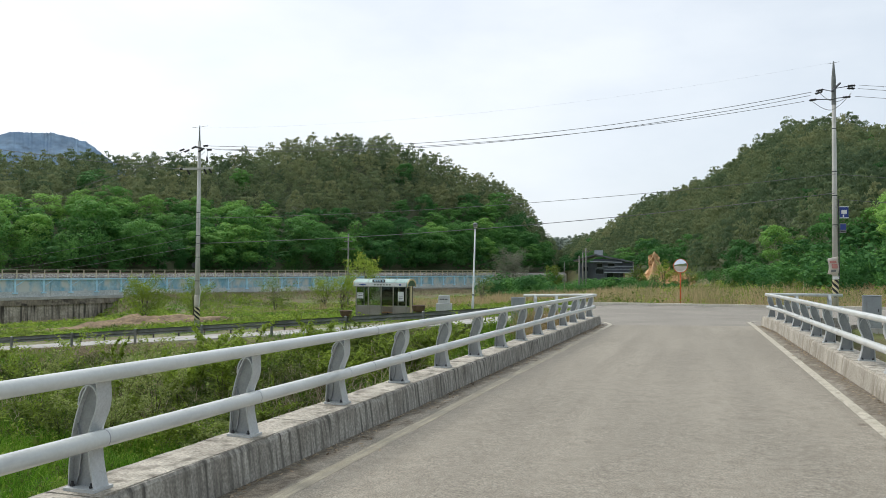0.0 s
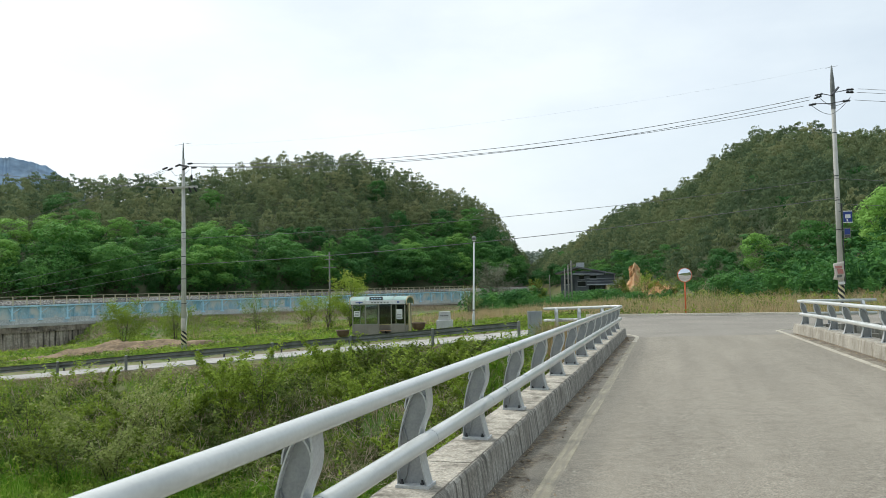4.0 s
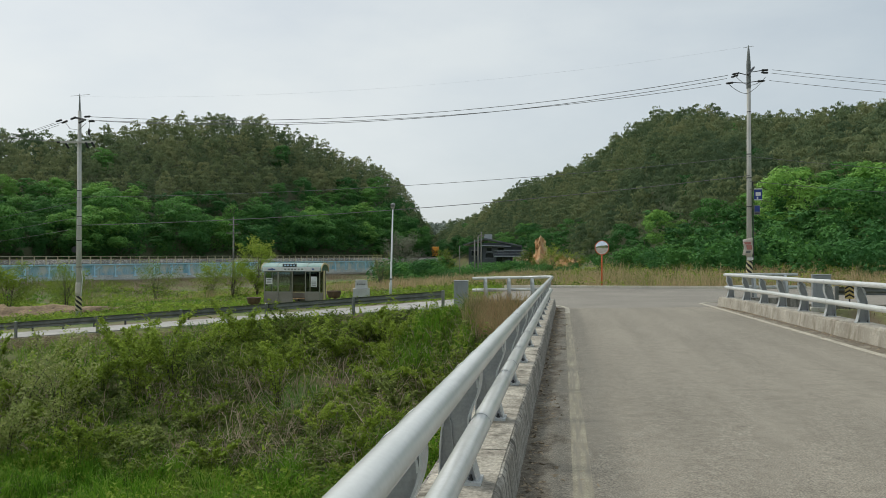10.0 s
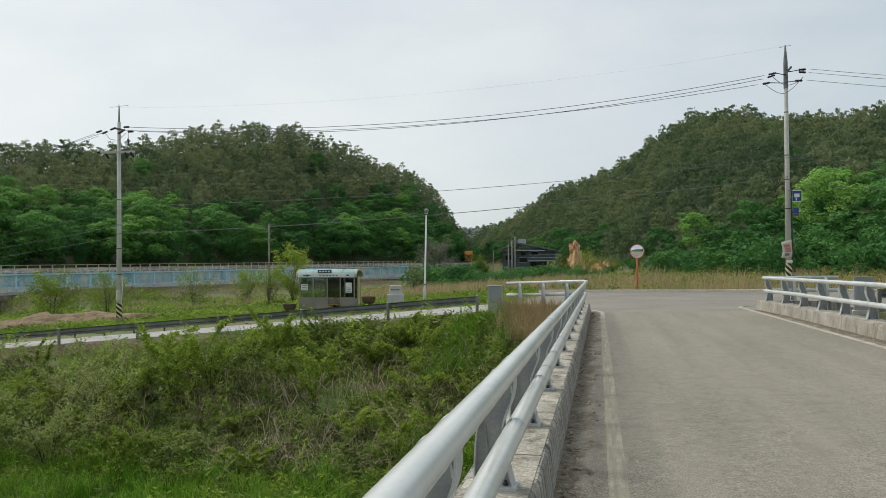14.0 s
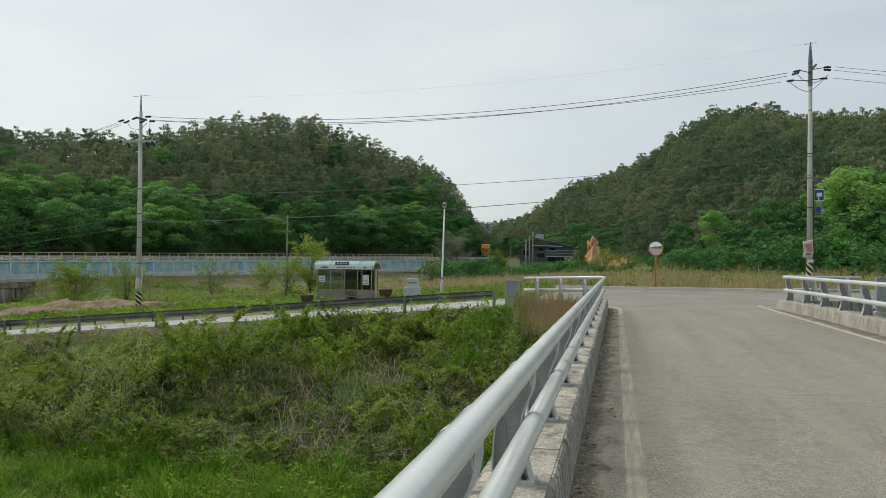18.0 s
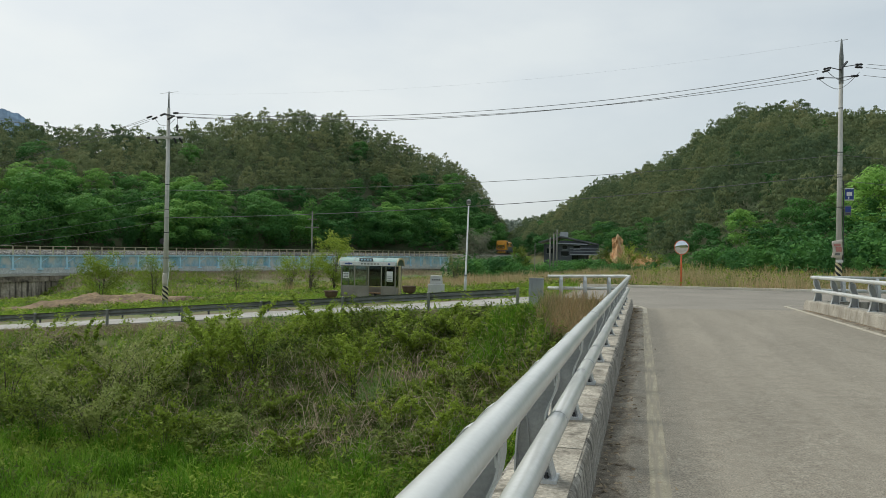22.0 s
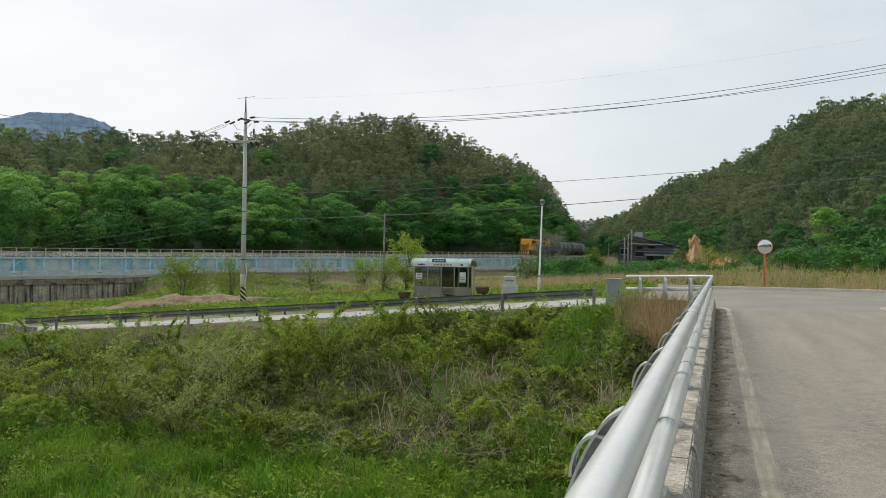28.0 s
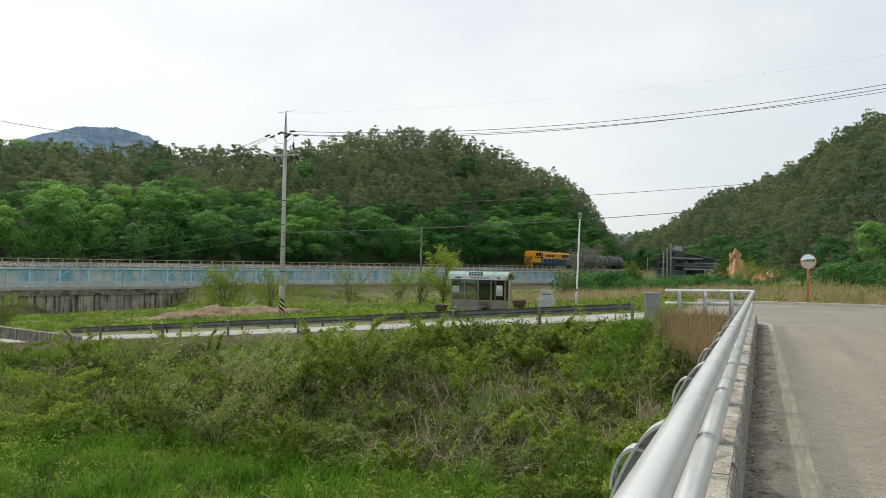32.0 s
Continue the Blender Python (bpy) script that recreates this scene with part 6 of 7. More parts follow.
def proto_pine(rng, n, card=0.085):
    """A red pine of height 1: brushy tufts of needles in uneven tiers over a blunt, irregular cone."""
    k = int(rng.integers(44, 56))
    hz = 0.46 + 0.52 * rng.uniform(0, 1, k) ** 0.85
    hz = np.round(hz * 13) / 13 + rng.normal(0, 0.014, k)
    reach = 0.27 * np.clip(1.03 - hz, 0.0, 1) ** 0.55 / 0.54 ** 0.55
    a = rng.uniform(0, 6.28, k)
    reach = reach * (1 + 0.22 * np.sin(2 * a + rng.uniform(0, 6)) + rng.normal(0, 0.12, k)) * np.sqrt(rng.uniform(0.35, 1, k))
    c = np.stack([np.cos(a) * reach, np.sin(a) * reach, hz], 1)
    rad = rng.uniform(0.05, 0.095, k) * (1.45 - 0.75 * hz)
    which = rng.integers(0, k, n)
    d = unit(rng.normal(size=(n, 3)) + np.stack([np.cos(a) * 0.5, np.sin(a) * 0.5, np.full(k, 0.6)], 1)[which])
    p = c[which] + d * rad[which][:, None] * rng.uniform(0.5, 1.1, (n, 1)) * np.array([1.25, 1.25, 0.5])
    nn = unit(d + rng.normal(size=(n, 3)) * 0.35 + np.array([0, 0, 0.25]))
    q = cards(p, nn, card, card * 0.45, rng, -0.12, True)
    # height up the cone, used to paint the top as if lit
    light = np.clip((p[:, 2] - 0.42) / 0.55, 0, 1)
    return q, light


def forest(name, protos, spots, heights, tints, widths, material, label, category="trees", crown=0.3):
    """Many trees as one mesh; spots (n, 3); crown: how strongly top light is painted into the tint."""
    qs, ts = [], []
    n = len(spots)
    pick = RNG.integers(0, len(protos), n)
    for i in range(n):
        q, light = protos[pick[i]]
        a = RNG.uniform(0, 6.28)
        ca, sa = math.cos(a), math.sin(a)
        h = heights[i]
        w = h * widths[i]
        x = (q[..., 0] * ca - q[..., 1] * sa) * w + spots[i][0]
        y = (q[..., 0] * sa + q[..., 1] * ca) * w + spots[i][1]
        z = q[..., 2] * h + spots[i][2]
        qs.append(np.stack([x, y, z], -1).reshape(-1, 3))
        # light on the tops and shade below are painted into the leaf tint
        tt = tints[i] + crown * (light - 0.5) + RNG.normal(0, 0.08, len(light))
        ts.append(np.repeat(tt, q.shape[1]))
    me = cloud_mesh(name, np.concatenate(qs), protos[0][0].shape[1], np.concatenate(ts), material)
    ob = new(name, me)
    return tagged(ob, label, category, kind="stuff")


def hill_spots(az0, az1, step, v0, v1):
    """Places for trees on the hills between two bearings, from the foot (v 0) to the crest (v 1)."""
    out = []
    n_try = 60000
    az = RNG.uniform(az0, az1, n_try)
    v = RNG.uniform(v0, v1, n_try)
    foot, crest = hill_edges(az)
    r = foot + (crest - foot) * v
    keep = RNG.uniform(0, 1, n_try) < r / 330
    az, v, r = az[keep], v[keep], r[keep]
    x, y = EYE[0] + r * np.sin(np.radians(az)), EYE[1] + r * np.cos(np.radians(az))
    cell = {}
    for i in range(len(x)):
        key = (int(x[i] // step), int(y[i] // step))
        ok = True
        for dx in (-1, 0, 1):
            for dy in (-1, 0, 1):
                for j in cell.get((key[0] + dx, key[1] + dy), ()):
                    if (x[j] - x[i]) ** 2 + (y[j] - y[i]) ** 2 < step * step:
                        ok = False
        if ok:
            cell.setdefault(key, []).append(i)
            out.append(i)
    o = np.array(out)
    return np.stack([x[o], y[o], ground_z(x[o], y[o])], 1), v[o], az[o]


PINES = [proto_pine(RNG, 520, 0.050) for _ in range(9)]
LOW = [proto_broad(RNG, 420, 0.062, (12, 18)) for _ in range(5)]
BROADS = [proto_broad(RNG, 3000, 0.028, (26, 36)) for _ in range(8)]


def thin(spots, chosen, gap):
    """Of the chosen spots, those at least gap apart."""
    keep = np.zeros(len(spots), bool)
    cell = {}
    for i in np.flatnonzero(chosen):
        x, y = spots[i][0], spots[i][1]
        k = (int(x // gap), int(y // gap))
        near = [j for dx in (-1, 0, 1) for dy in (-1, 0, 1) for j in cell.get((k[0] + dx, k[1] + dy), ())]
        if all((spots[j][0] - x) ** 2 + (spots[j][1] - y) ** 2 > gap * gap for j in near):
            cell.setdefault(k, []).append(i)
            keep[i] = True
    return keep


def build_woods():
    for name, a0, a1 in (("hill_wood", -53, -9.9), ("hill_wood", -9.9, 23)):
        spots, v, az = hill_spots(a0, a1, 3.2, -0.02, 1.1)
        patch = np.array([noise.noise((p[0] * 0.025, p[1] * 0.025, 3.0)) for p in spots])
        left = a0 < -30
        broad = (v < (0.30 + patch * 0.36 if left else 0.10 + patch * 0.22)) | (patch > (0.38 if left else 0.42)) | (RNG.uniform(0, 1, len(v)) < (0.03 if left else 0.04) * (v < 0.7))
        chosen = thin(spots, broad, 6.6)
        s = spots[~broad]
        t = (0.44 if left else 0.36) + 0.5 * patch[~broad] + RNG.normal(0, 0.24, len(s))
        hh = RNG.uniform(8.4, 13.6, len(s))
        sink = np.zeros_like(s)
        sink[:, 2] = (0.46 if left else 0.43) * hh
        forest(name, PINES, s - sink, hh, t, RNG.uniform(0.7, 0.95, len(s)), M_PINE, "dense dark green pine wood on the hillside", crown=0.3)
        rest = broad & ~chosen
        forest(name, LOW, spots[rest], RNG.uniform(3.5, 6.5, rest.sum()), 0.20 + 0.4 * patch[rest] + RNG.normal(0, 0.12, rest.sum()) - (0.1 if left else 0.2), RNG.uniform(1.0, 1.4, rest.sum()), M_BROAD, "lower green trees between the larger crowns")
        s, vv = spots[chosen], v[chosen]
        hh = np.where(vv < 0.14, RNG.uniform(9.5, 14, len(s)), RNG.uniform(7, 10.5, len(s))) if left else np.where(vv < 0.12, RNG.uniform(7, 10.5, len(s)), RNG.uniform(5.0, 8.0, len(s)))
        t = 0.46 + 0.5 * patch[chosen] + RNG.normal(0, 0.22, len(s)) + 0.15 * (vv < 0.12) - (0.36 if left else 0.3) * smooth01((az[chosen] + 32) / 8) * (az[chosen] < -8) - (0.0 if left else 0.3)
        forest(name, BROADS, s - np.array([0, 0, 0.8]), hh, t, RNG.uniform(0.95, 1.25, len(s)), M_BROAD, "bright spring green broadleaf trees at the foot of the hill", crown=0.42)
    # trees on the far ridge in the gap, with haze painted into their colour
    az = np.radians(RNG.uniform(-12.5, -3.5, 260))
    r = RNG.uniform(430, 530, 260)
    x, y = EYE[0] + r * np.sin(az), EYE[1] + r * np.cos(az)
    spots = np.stack([x, y, ground_z(x, y)], 1)
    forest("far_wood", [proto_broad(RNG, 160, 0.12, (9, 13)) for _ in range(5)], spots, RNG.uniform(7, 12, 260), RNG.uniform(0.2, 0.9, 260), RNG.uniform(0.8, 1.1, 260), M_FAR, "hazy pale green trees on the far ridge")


build_woods()

# ---------- grasses, weeds and shrubs ----------
G2 = np.random.default_rng(21)


def blades(p, height, width, lean, rng, bent=True):
    """Blades at the points p, in two pieces where bent: quads (2n, 4, 3) or (n, 4, 3)."""
    n = len(p)
    a = rng.uniform(0, 2 * np.pi, n)
    side = np.stack([np.cos(a), np.sin(a), np.zeros(n)], 1) * (width * rng.uniform(0.6, 1.3, n))[:, None] * 0.5
    b = rng.uniform(0, 2 * np.pi, n)
    h = height * rng.uniform(0.55, 1.25, n)
    out = np.stack([np.cos(b), np.sin(b), np.zeros(n)], 1) * (h * lean * rng.uniform(0.2, 1.4, n))[:, None]
    up = np.zeros((n, 3))
    up[:, 2] = h
    mid = p + up * 0.6 + out * 0.35
    tip = p + up * np.clip(1 - 0.25 * lean, 0.5, 1) + out
    q1 = np.stack([p - side, p + side, mid + side * 0.8, mid - side * 0.8], 1)
    q2 = np.stack([mid - side * 0.8, mid + side * 0.8, tip + side * 0.12, tip - side * 0.12], 1)
    if not bent:
        return np.stack([p - side, p + side, tip + side * 0.25, tip - side * 0.25], 1)
    return np.concatenate([q1, q2], 0)


def scatter(n, x0, x1, y0, y1, rng, keep=None):
    x, y = rng.uniform(x0, x1, n), rng.uniform(y0, y1, n)
    if keep is not None:
        k = keep(x, y)
        x, y = x[k], y[k]
    return np.stack([x, y, ground_z(x, y) - 0.02], 1)


def patchy(x, y, scale, seed):
    return np.sin(x * scale + seed) * np.sin(y * scale * 1.13 + seed * 1.7) + 0.6 * np.sin(x * scale * 2.3 + seed * 3) * np.sin(y * scale * 2.1 - seed) + 0.3 * np.sin(x * scale * 5.1 - seed) * np.sin(y * scale * 4.7 + seed)


def put_stuff(name, quads, tint, material, label, category):
    me = cloud_mesh(name, quads.reshape(-1, 3), quads.shape[1], tint, material)
    return tagged(new(name, me), label, category, kind="stuff")


def blade_stuff(name, p, h, w, lean, base_tint, material, label, category, spread=0.16):
    bent = not name.startswith(("field", "verge", "mound", "dead", "bank_debris"))
    q = blades(p, h, w, lean, G2, bent)
    t = base_tint + G2.normal(0, spread, len(p))
    put_stuff(name, q, np.repeat(np.concatenate([t, t + 0.08]) if bent else t, 4), material, label, category)


# lush grass on the stream's floor and the lower bank
p = scatter(80000, -34, -0.7, 3, 22.5, G2, lambda x, y: (y < 21 + 1.0 * patchy(x, y, 0.6, 2)) & (x > -6 - 1.55 * y) & (np.hypot(x, y + 2.6) > 9))
hh = 0.42 + 0.16 * patchy(p[:, 0], p[:, 1], 0.8, 1)
blade_stuff("stream_grass", p, np.clip(hh, 0.2, 1.0), 0.028, 0.5, 0.53 + 0.34 * patchy(p[:, 0], p[:, 1], 0.75, 5), M_GRASS, "lush bright green grass on the stream floor", "grass")
# tall tussocks
c = scatter(260, -32, -2, 8, 20.5, G2)
rep = np.repeat(c, 50, 0) + np.concatenate([G2.normal(0, 0.22, (len(c) * 50, 2)), np.zeros((len(c) * 50, 1))], 1)
blade_stuff("tussock_grass", rep, np.full(len(rep), 0.85), 0.022, 0.75, np.repeat(G2.uniform(0.1, 0.75, len(c)), 50), M_GRASS, "tall dark green tussocks in the stream grass", "grass")
# grass on the bank
p = scatter(46000, -46, -0.7, 19.5, 30.6, G2, lambda x, y: (y < bank_edge(x) - 1.4 * (x < -14)) & (patchy(x, y, 0.55, 7) > -0.75))
blade_stuff("bank_grass", p, np.full(len(p), 0.30), 0.022, 0.6, 0.26 + 0.18 * patchy(p[:, 0], p[:, 1], 0.45, 3), M_GRASS, "rough grass on the river bank", "grass")
# dry stems lying and standing on the bank
p = scatter(46000, -46, -0.7, 20, 30.7, G2, lambda x, y: (y < bank_edge(x) + 0.2) & ((patchy(x, y, 0.7, 4) > 0.15) | (y > bank_edge(x) - 1.3)))
blade_stuff("dead_stems", p, np.full(len(p), 0.42), 0.02, 1.9, 0.36 + 0.2 * patchy(p[:, 0], p[:, 1], 0.9, 1), M_STRAW, "dead brown stems and straw on the bank", "dead stems", 0.22)


def weeds(name, n, x0, x1, y0, y1, keep, per, radius, height, leaf, tint, material, label):
    """Low leafy clumps."""
    c = scatter(n, x0, x1, y0, y1, G2, keep)
    k = len(c)
    d = G2.normal(0, 1, (k, per, 3)) * np.array([radius * 0.5, radius * 0.5, 0])
    hgt = height * G2.uniform(0.4, 1.3, (k, 1))
    d[..., 2] = np.abs(G2.uniform(0.1, 1, (k, per))) * hgt * np.clip(1.2 - np.hypot(d[..., 0], d[..., 1]) / radius, 0.2, 1)
    pts = (c[:, None] + d).reshape(-1, 3)
    nn = unit(G2.normal(0, 0.45, (len(pts), 3)) + np.array([0, 0, 1.0]))
    q = cards(pts, nn, leaf, leaf * 0.6, G2, 0.3, True)
    tt = np.repeat(tint + 0.25 * patchy(c[:, 0], c[:, 1], 0.5, 9) + G2.normal(0, 0.2, k), per) + G2.normal(0, 0.06, k * per)
    put_stuff(name, q, np.repeat(tt, 3), material, label, "weeds")


on_bank = lambda x, y: (y < bank_edge(x) - 0.1 - 2.8 * smooth01((-x - 11) / 5) - 0.8 * patchy(x, y, 0.6, 1) * (x < -13)) & (patchy(x, y, 0.6, 7) > -0.5)
weeds("bank_weeds", 4200, -46, -0.8, 19, 30.6, on_bank, 34, 0.42, 0.5, 0.14, 0.22, M_SHRUB, "low leafy green weeds covering the river bank")
weeds("bank_weeds", 420, -30, -0.8, 26.5, 31, lambda x, y: (y < bank_edge(x) + 0.2) & (x > -15), 48, 0.5, 0.6, 0.13, 0.38, M_SHRUB, "fresh green weeds along the top of the bank")
weeds("stream_weeds", 2300, -30, -1, 8, 21, lambda x, y: (x > -6 - 1.5 * y) & (np.hypot(x, y + 2.6) > 9), 38, 0.45, 0.6, 0.115, 0.42, M_SHRUB, "leafy weeds among the stream grass")

weeds("bank_weeds", 520, -7, -0.6, 13, 26.8, lambda x, y: (y < 26.0 - 0.4 * x) & (patchy(x, y, 0.7, 2) > -0.3), 40, 0.45, 0.55, 0.14, 0.38, M_SHRUB, "green weeds beside the bridge")
weeds("verge_weeds", 500, -15, -3, 28.2, 31.9, lambda x, y: y < bank_edge(x) + 0.15, 36, 0.4, 0.4, 0.12, 0.5, M_SHRUB, "green weeds before the guardrail")
p = scatter(9000, -17, -3, 28.0, 32.0, G2, lambda x, y: (y < bank_edge(x) + 0.25) & (patchy(x, y, 0.6, 3) > -0.7))
blade_stuff("verge_grass", p, np.full(len(p), 0.28), 0.022, 0.7, np.full(len(p), 0.55), M_GRASS, "rough grass before the guardrail", "grass", 0.22)



def tall_weeds(n, x0, x1, y0, y1, keep, tint, label):
    """Upright stalks with leaves in tiers up the stem, tapering to the tip."""
    c = scatter(n, x0, x1, y0, y1, G2, keep)
    k, per = len(c), 22
    h = G2.uniform(0.7, 1.5, (k, 1))
    u = np.tile(np.linspace(0.12, 1.0, per), (k, 1))
    a = np.arange(per)[None] * 2.4 + G2.uniform(0, 6.28, (k, 1))
    reach = 0.32 * np.clip(1.15 - u, 0.15, 1) * h * G2.uniform(0.6, 1.2, (k, per))
    lean = G2.normal(0, 0.12, (k, 1, 2)) * (u * h)[..., None]
    pts = np.stack([c[:, :1] + lean[..., 0] + reach * np.cos(a), c[:, 1:2] + lean[..., 1] + reach * np.sin(a), c[:, 2:] + u * h + 0.05], -1).reshape(-1, 3)
    nn = unit(G2.normal(0, 0.35, (len(pts), 3)) + np.array([0, 0, 0.9]))
    q = cards(pts, nn, 0.2, 0.085, G2, 0.35, True)
    # leaves get paler up the stalk
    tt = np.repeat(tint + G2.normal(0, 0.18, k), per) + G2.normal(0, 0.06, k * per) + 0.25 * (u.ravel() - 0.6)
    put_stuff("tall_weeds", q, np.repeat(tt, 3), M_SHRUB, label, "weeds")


p = scatter(9000, -40, -12, 26.0, 30.6, G2, lambda x, y: (y < bank_edge(x) - 0.9) & (y > bank_edge(x) - 4.2) & (patchy(x, y, 0.5, 8) > -0.2))
blade_stuff("bank_grass", p, np.full(len(p), 0.55), 0.02, 0.8, np.full(len(p), 0.72), M_GRASS, "tall pale grass below the brown debris", "grass", 0.2)
tall_weeds(170, -30, -3, 24, 31, lambda x, y: (y < bank_edge(x) - 0.2) & (y > bank_edge(x) - 4.5), 0.5, "upright leafy green weeds along the upper bank")
tall_weeds(200, -30, -2, 17, 26, lambda x, y: patchy(x, y, 0.5, 6) > 0.0, 0.4, "upright leafy green weeds on the lower bank")

# brown debris along the top of the bank, and long bare canes on it
p = scatter(34000, -46, -11, 27.0, 31, G2, lambda x, y: (y < bank_edge(x) + 0.55) & (y > bank_edge(x) - 2.1 - 0.8 * patchy(x, y, 0.7, 2)))
blade_stuff("bank_debris", p, np.full(len(p), 0.2), 0.035, 2.2, np.full(len(p), 0.24), M_STRAW, "brown dry debris along the top of the bank", "dead stems", 0.25)
p = scatter(4200, -30, -1.5, 19.5, 29.5, G2, lambda x, y: patchy(x, y, 0.7, 4) > -0.1)
blade_stuff("bare_canes", p, np.full(len(p), 0.9), 0.022, 1.3, np.full(len(p), 0.62), M_STRAW, "pale bare canes leaning over the bank", "dead stems", 0.2)
p = scatter(1000, -11.5, -2.5, 19, 27.5, G2)
blade_stuff("bare_canes", p, np.full(len(p), 1.0), 0.028, 1.5, np.full(len(p), 0.55), M_STRAW, "tangle of pale bare canes on the bank by the bridge", "dead stems", 0.25)
p = scatter(7000, -53, -41, 45, 56, G2, lambda x, y: patchy(x, y, 0.8, 3) > -0.2)
blade_stuff("mound_straw", p, np.full(len(p), 0.32), 0.06, 1.6, np.full(len(p), 0.15), M_STRAW, "dry straw on the earth mound", "dead stems", 0.25)

# the dry reeds by the railing's end
p = scatter(9000, -3.4, -0.42, 23.8, 27.6, G2, lambda x, y: (y < 26.85 + 0.22 * (-x)) & (y > 24.7 + 0.9 * np.abs(x + 1.3)))
blade_stuff("bank_reeds", p, np.full(len(p), 0.88), 0.022, 0.34, 0.62 + 0.3 * (p[:, 0] < -2.6) * G2.uniform(0, 1.6, len(p)), M_REED, "tall dry russet reeds beside the bridge end", "reeds", 0.2)
p = scatter(2000, -5.8, -2.7, 25.0, 29.0, G2)
blade_stuff("bank_reeds", p, np.full(len(p), 0.8), 0.022, 0.6, np.full(len(p), 0.5), M_GRASS, "green reed blades beside the dry reeds", "reeds", 0.2)

p = scatter(420, -5.4, -3.6, 28.4, 29.75, G2)
blade_stuff("tall_grass", p, np.full(len(p), 0.32), 0.022, 0.5, np.full(len(p), 0.5), M_GRASS, "tall green grass round the cabinet", "grass", 0.2)
# reeds behind the road and the field
on_field = lambda x, y: (y > 38.6 + 0.0467 * (x + 33))
p = scatter(70000, -60, -3.0, 38, 76, G2, lambda x, y: on_field(x, y) & (patchy(x, y, 0.3, 2) > -0.6) & (np.hypot(x + 41, (y - 51.5) * 1.5) > 4))
blade_stuff("field_grass", p, np.full(len(p), 0.30), 0.045, 0.6, 0.66 + 0.28 * patchy(p[:, 0], p[:, 1], 0.25, 8), M_GRASS, "short yellow-green grass in the field", "grass", 0.14)
weeds("field_weeds", 5200, -62, -4, 38, 74, lambda x, y: on_field(x, y) & (patchy(x, y, 0.5, 5) > -0.2), 26, 0.6, 0.5, 0.2, 0.5, M_SHRUB, "rough yellow-green weeds in the field")
p = scatter(50000, -68, -4, 38, 70, G2, lambda x, y: on_field(x, y) & (patchy(x, y, 0.4, 12) + 0.09 * (y - 65) > 0.1))
blade_stuff("field_straw", p, np.full(len(p), 0.4), 0.04, 1.1, np.full(len(p), 0.4), M_STRAW, "dry brown straw in the field", "dead stems", 0.25)
p = scatter(42000, -70, -3.0, 56, 96, G2, lambda x, y: (y > 58 + 3 * patchy(x, y, 0.15, 3) + 11 * smooth01((-x - 19) / 8)) & (y < 96 + 0.6 * (x + 3)))
blade_stuff("field_reeds", p, 0.75 + 0.3 * patchy(p[:, 0], p[:, 1], 0.4, 6), 0.05, 0.35, 0.66 + 0.2 * patchy(p[:, 0], p[:, 1], 0.5, 6), M_REED, "pale dry grass standing behind the field", "reeds", 0.2)
weeds("verge_weeds", 420, -3, 40, 46, 58, lambda x, y: patchy(x, y, 0.45, 4) > 0.1, 34, 0.6, 0.9, 0.16, 0.42, M_SHRUB, "green weeds among the dry reeds")
p = scatter(21000, -3.5, 46, 45.5, 58, G2, lambda x, y: patchy(x, y, 0.5, 11) > -0.1)
blade_stuff("verge_reeds", p, 0.7 + 0.65 * np.clip(patchy(p[:, 0], p[:, 1], 0.7, 2), -0.8, 1.2) + 0.25 * (np.abs(p[:, 0] - 5) < 5), 0.032, 0.4, 0.68 + 0.2 * patchy(p[:, 0], p[:, 1], 0.6, 2), M_REED, "pale dry reeds behind the kerb of the road", "reeds", 0.2)
p = []
for k in range(15000):
    s0, sd = G2.uniform(-118, -8), 4.3 + 7.5 * G2.uniform(0, 1) ** 1.5
    px, py, _h3 = track_at(s0, sd)
    p.append((px, py, 0.0))
p = np.array(p)
p[:, 2] = ground_z(p[:, 0], p[:, 1]) - 0.05
blade_stuff("field_reeds", p, 0.5 + 0.2 * np.clip(patchy(p[:, 0], p[:, 1], 0.3, 4), -1, 1), 0.06, 0.4, np.full(len(p), 0.35), M_STRAW, "tall brown dead weeds along the foot of the railway wall", "dead stems", 0.25)
p = []
for k in range(9000):
    px, py, _h3 = track_at(G2.uniform(-125, -4), 4.3 + 10 * G2.uniform(0, 1) ** 1.5)
    p.append((px, py, 0.0))
p = np.array(p)
p[:, 2] = ground_z(p[:, 0], p[:, 1]) - 0.04
blade_stuff("field_straw", p, np.full(len(p), 0.38), 0.07, 1.0, 0.3 + 0.2 * patchy(p[:, 0], p[:, 1], 0.12, 5), M_STRAW, "brown dry straw on the rise before the railway wall", "dead stems", 0.22)


def before_wall(x, y):
    """True on the rise, clear of the railway wall."""
    az = np.degrees(np.arctan2(x - EYE[0], y - EYE[1]))
    gap = np.interp(az, TRACK_AZ[:_k0 + 150], TRACK_R[:_k0 + 150]) - np.hypot(x - EYE[0], y - EYE[1])
    return (gap > 4.5) & (az < -13)


p = scatter(52000, -92, -22, 62, 122, G2, lambda x, y: before_wall(x, y) & (patchy(x, y, 0.3, 9) > -0.6))
blade_stuff("field_grass", p, np.full(len(p), 0.42), 0.11, 0.8, 0.62 + 0.3 * patchy(p[:, 0], p[:, 1], 0.2, 2), M_GRASS, "rough yellow-green grass on the rise before the railway wall", "grass", 0.2)
p = scatter(30000, -92, -22, 62, 122, G2, lambda x, y: before_wall(x, y) & (patchy(x, y, 0.22, 4) + 0.03 * (y - 96) > 0.0))
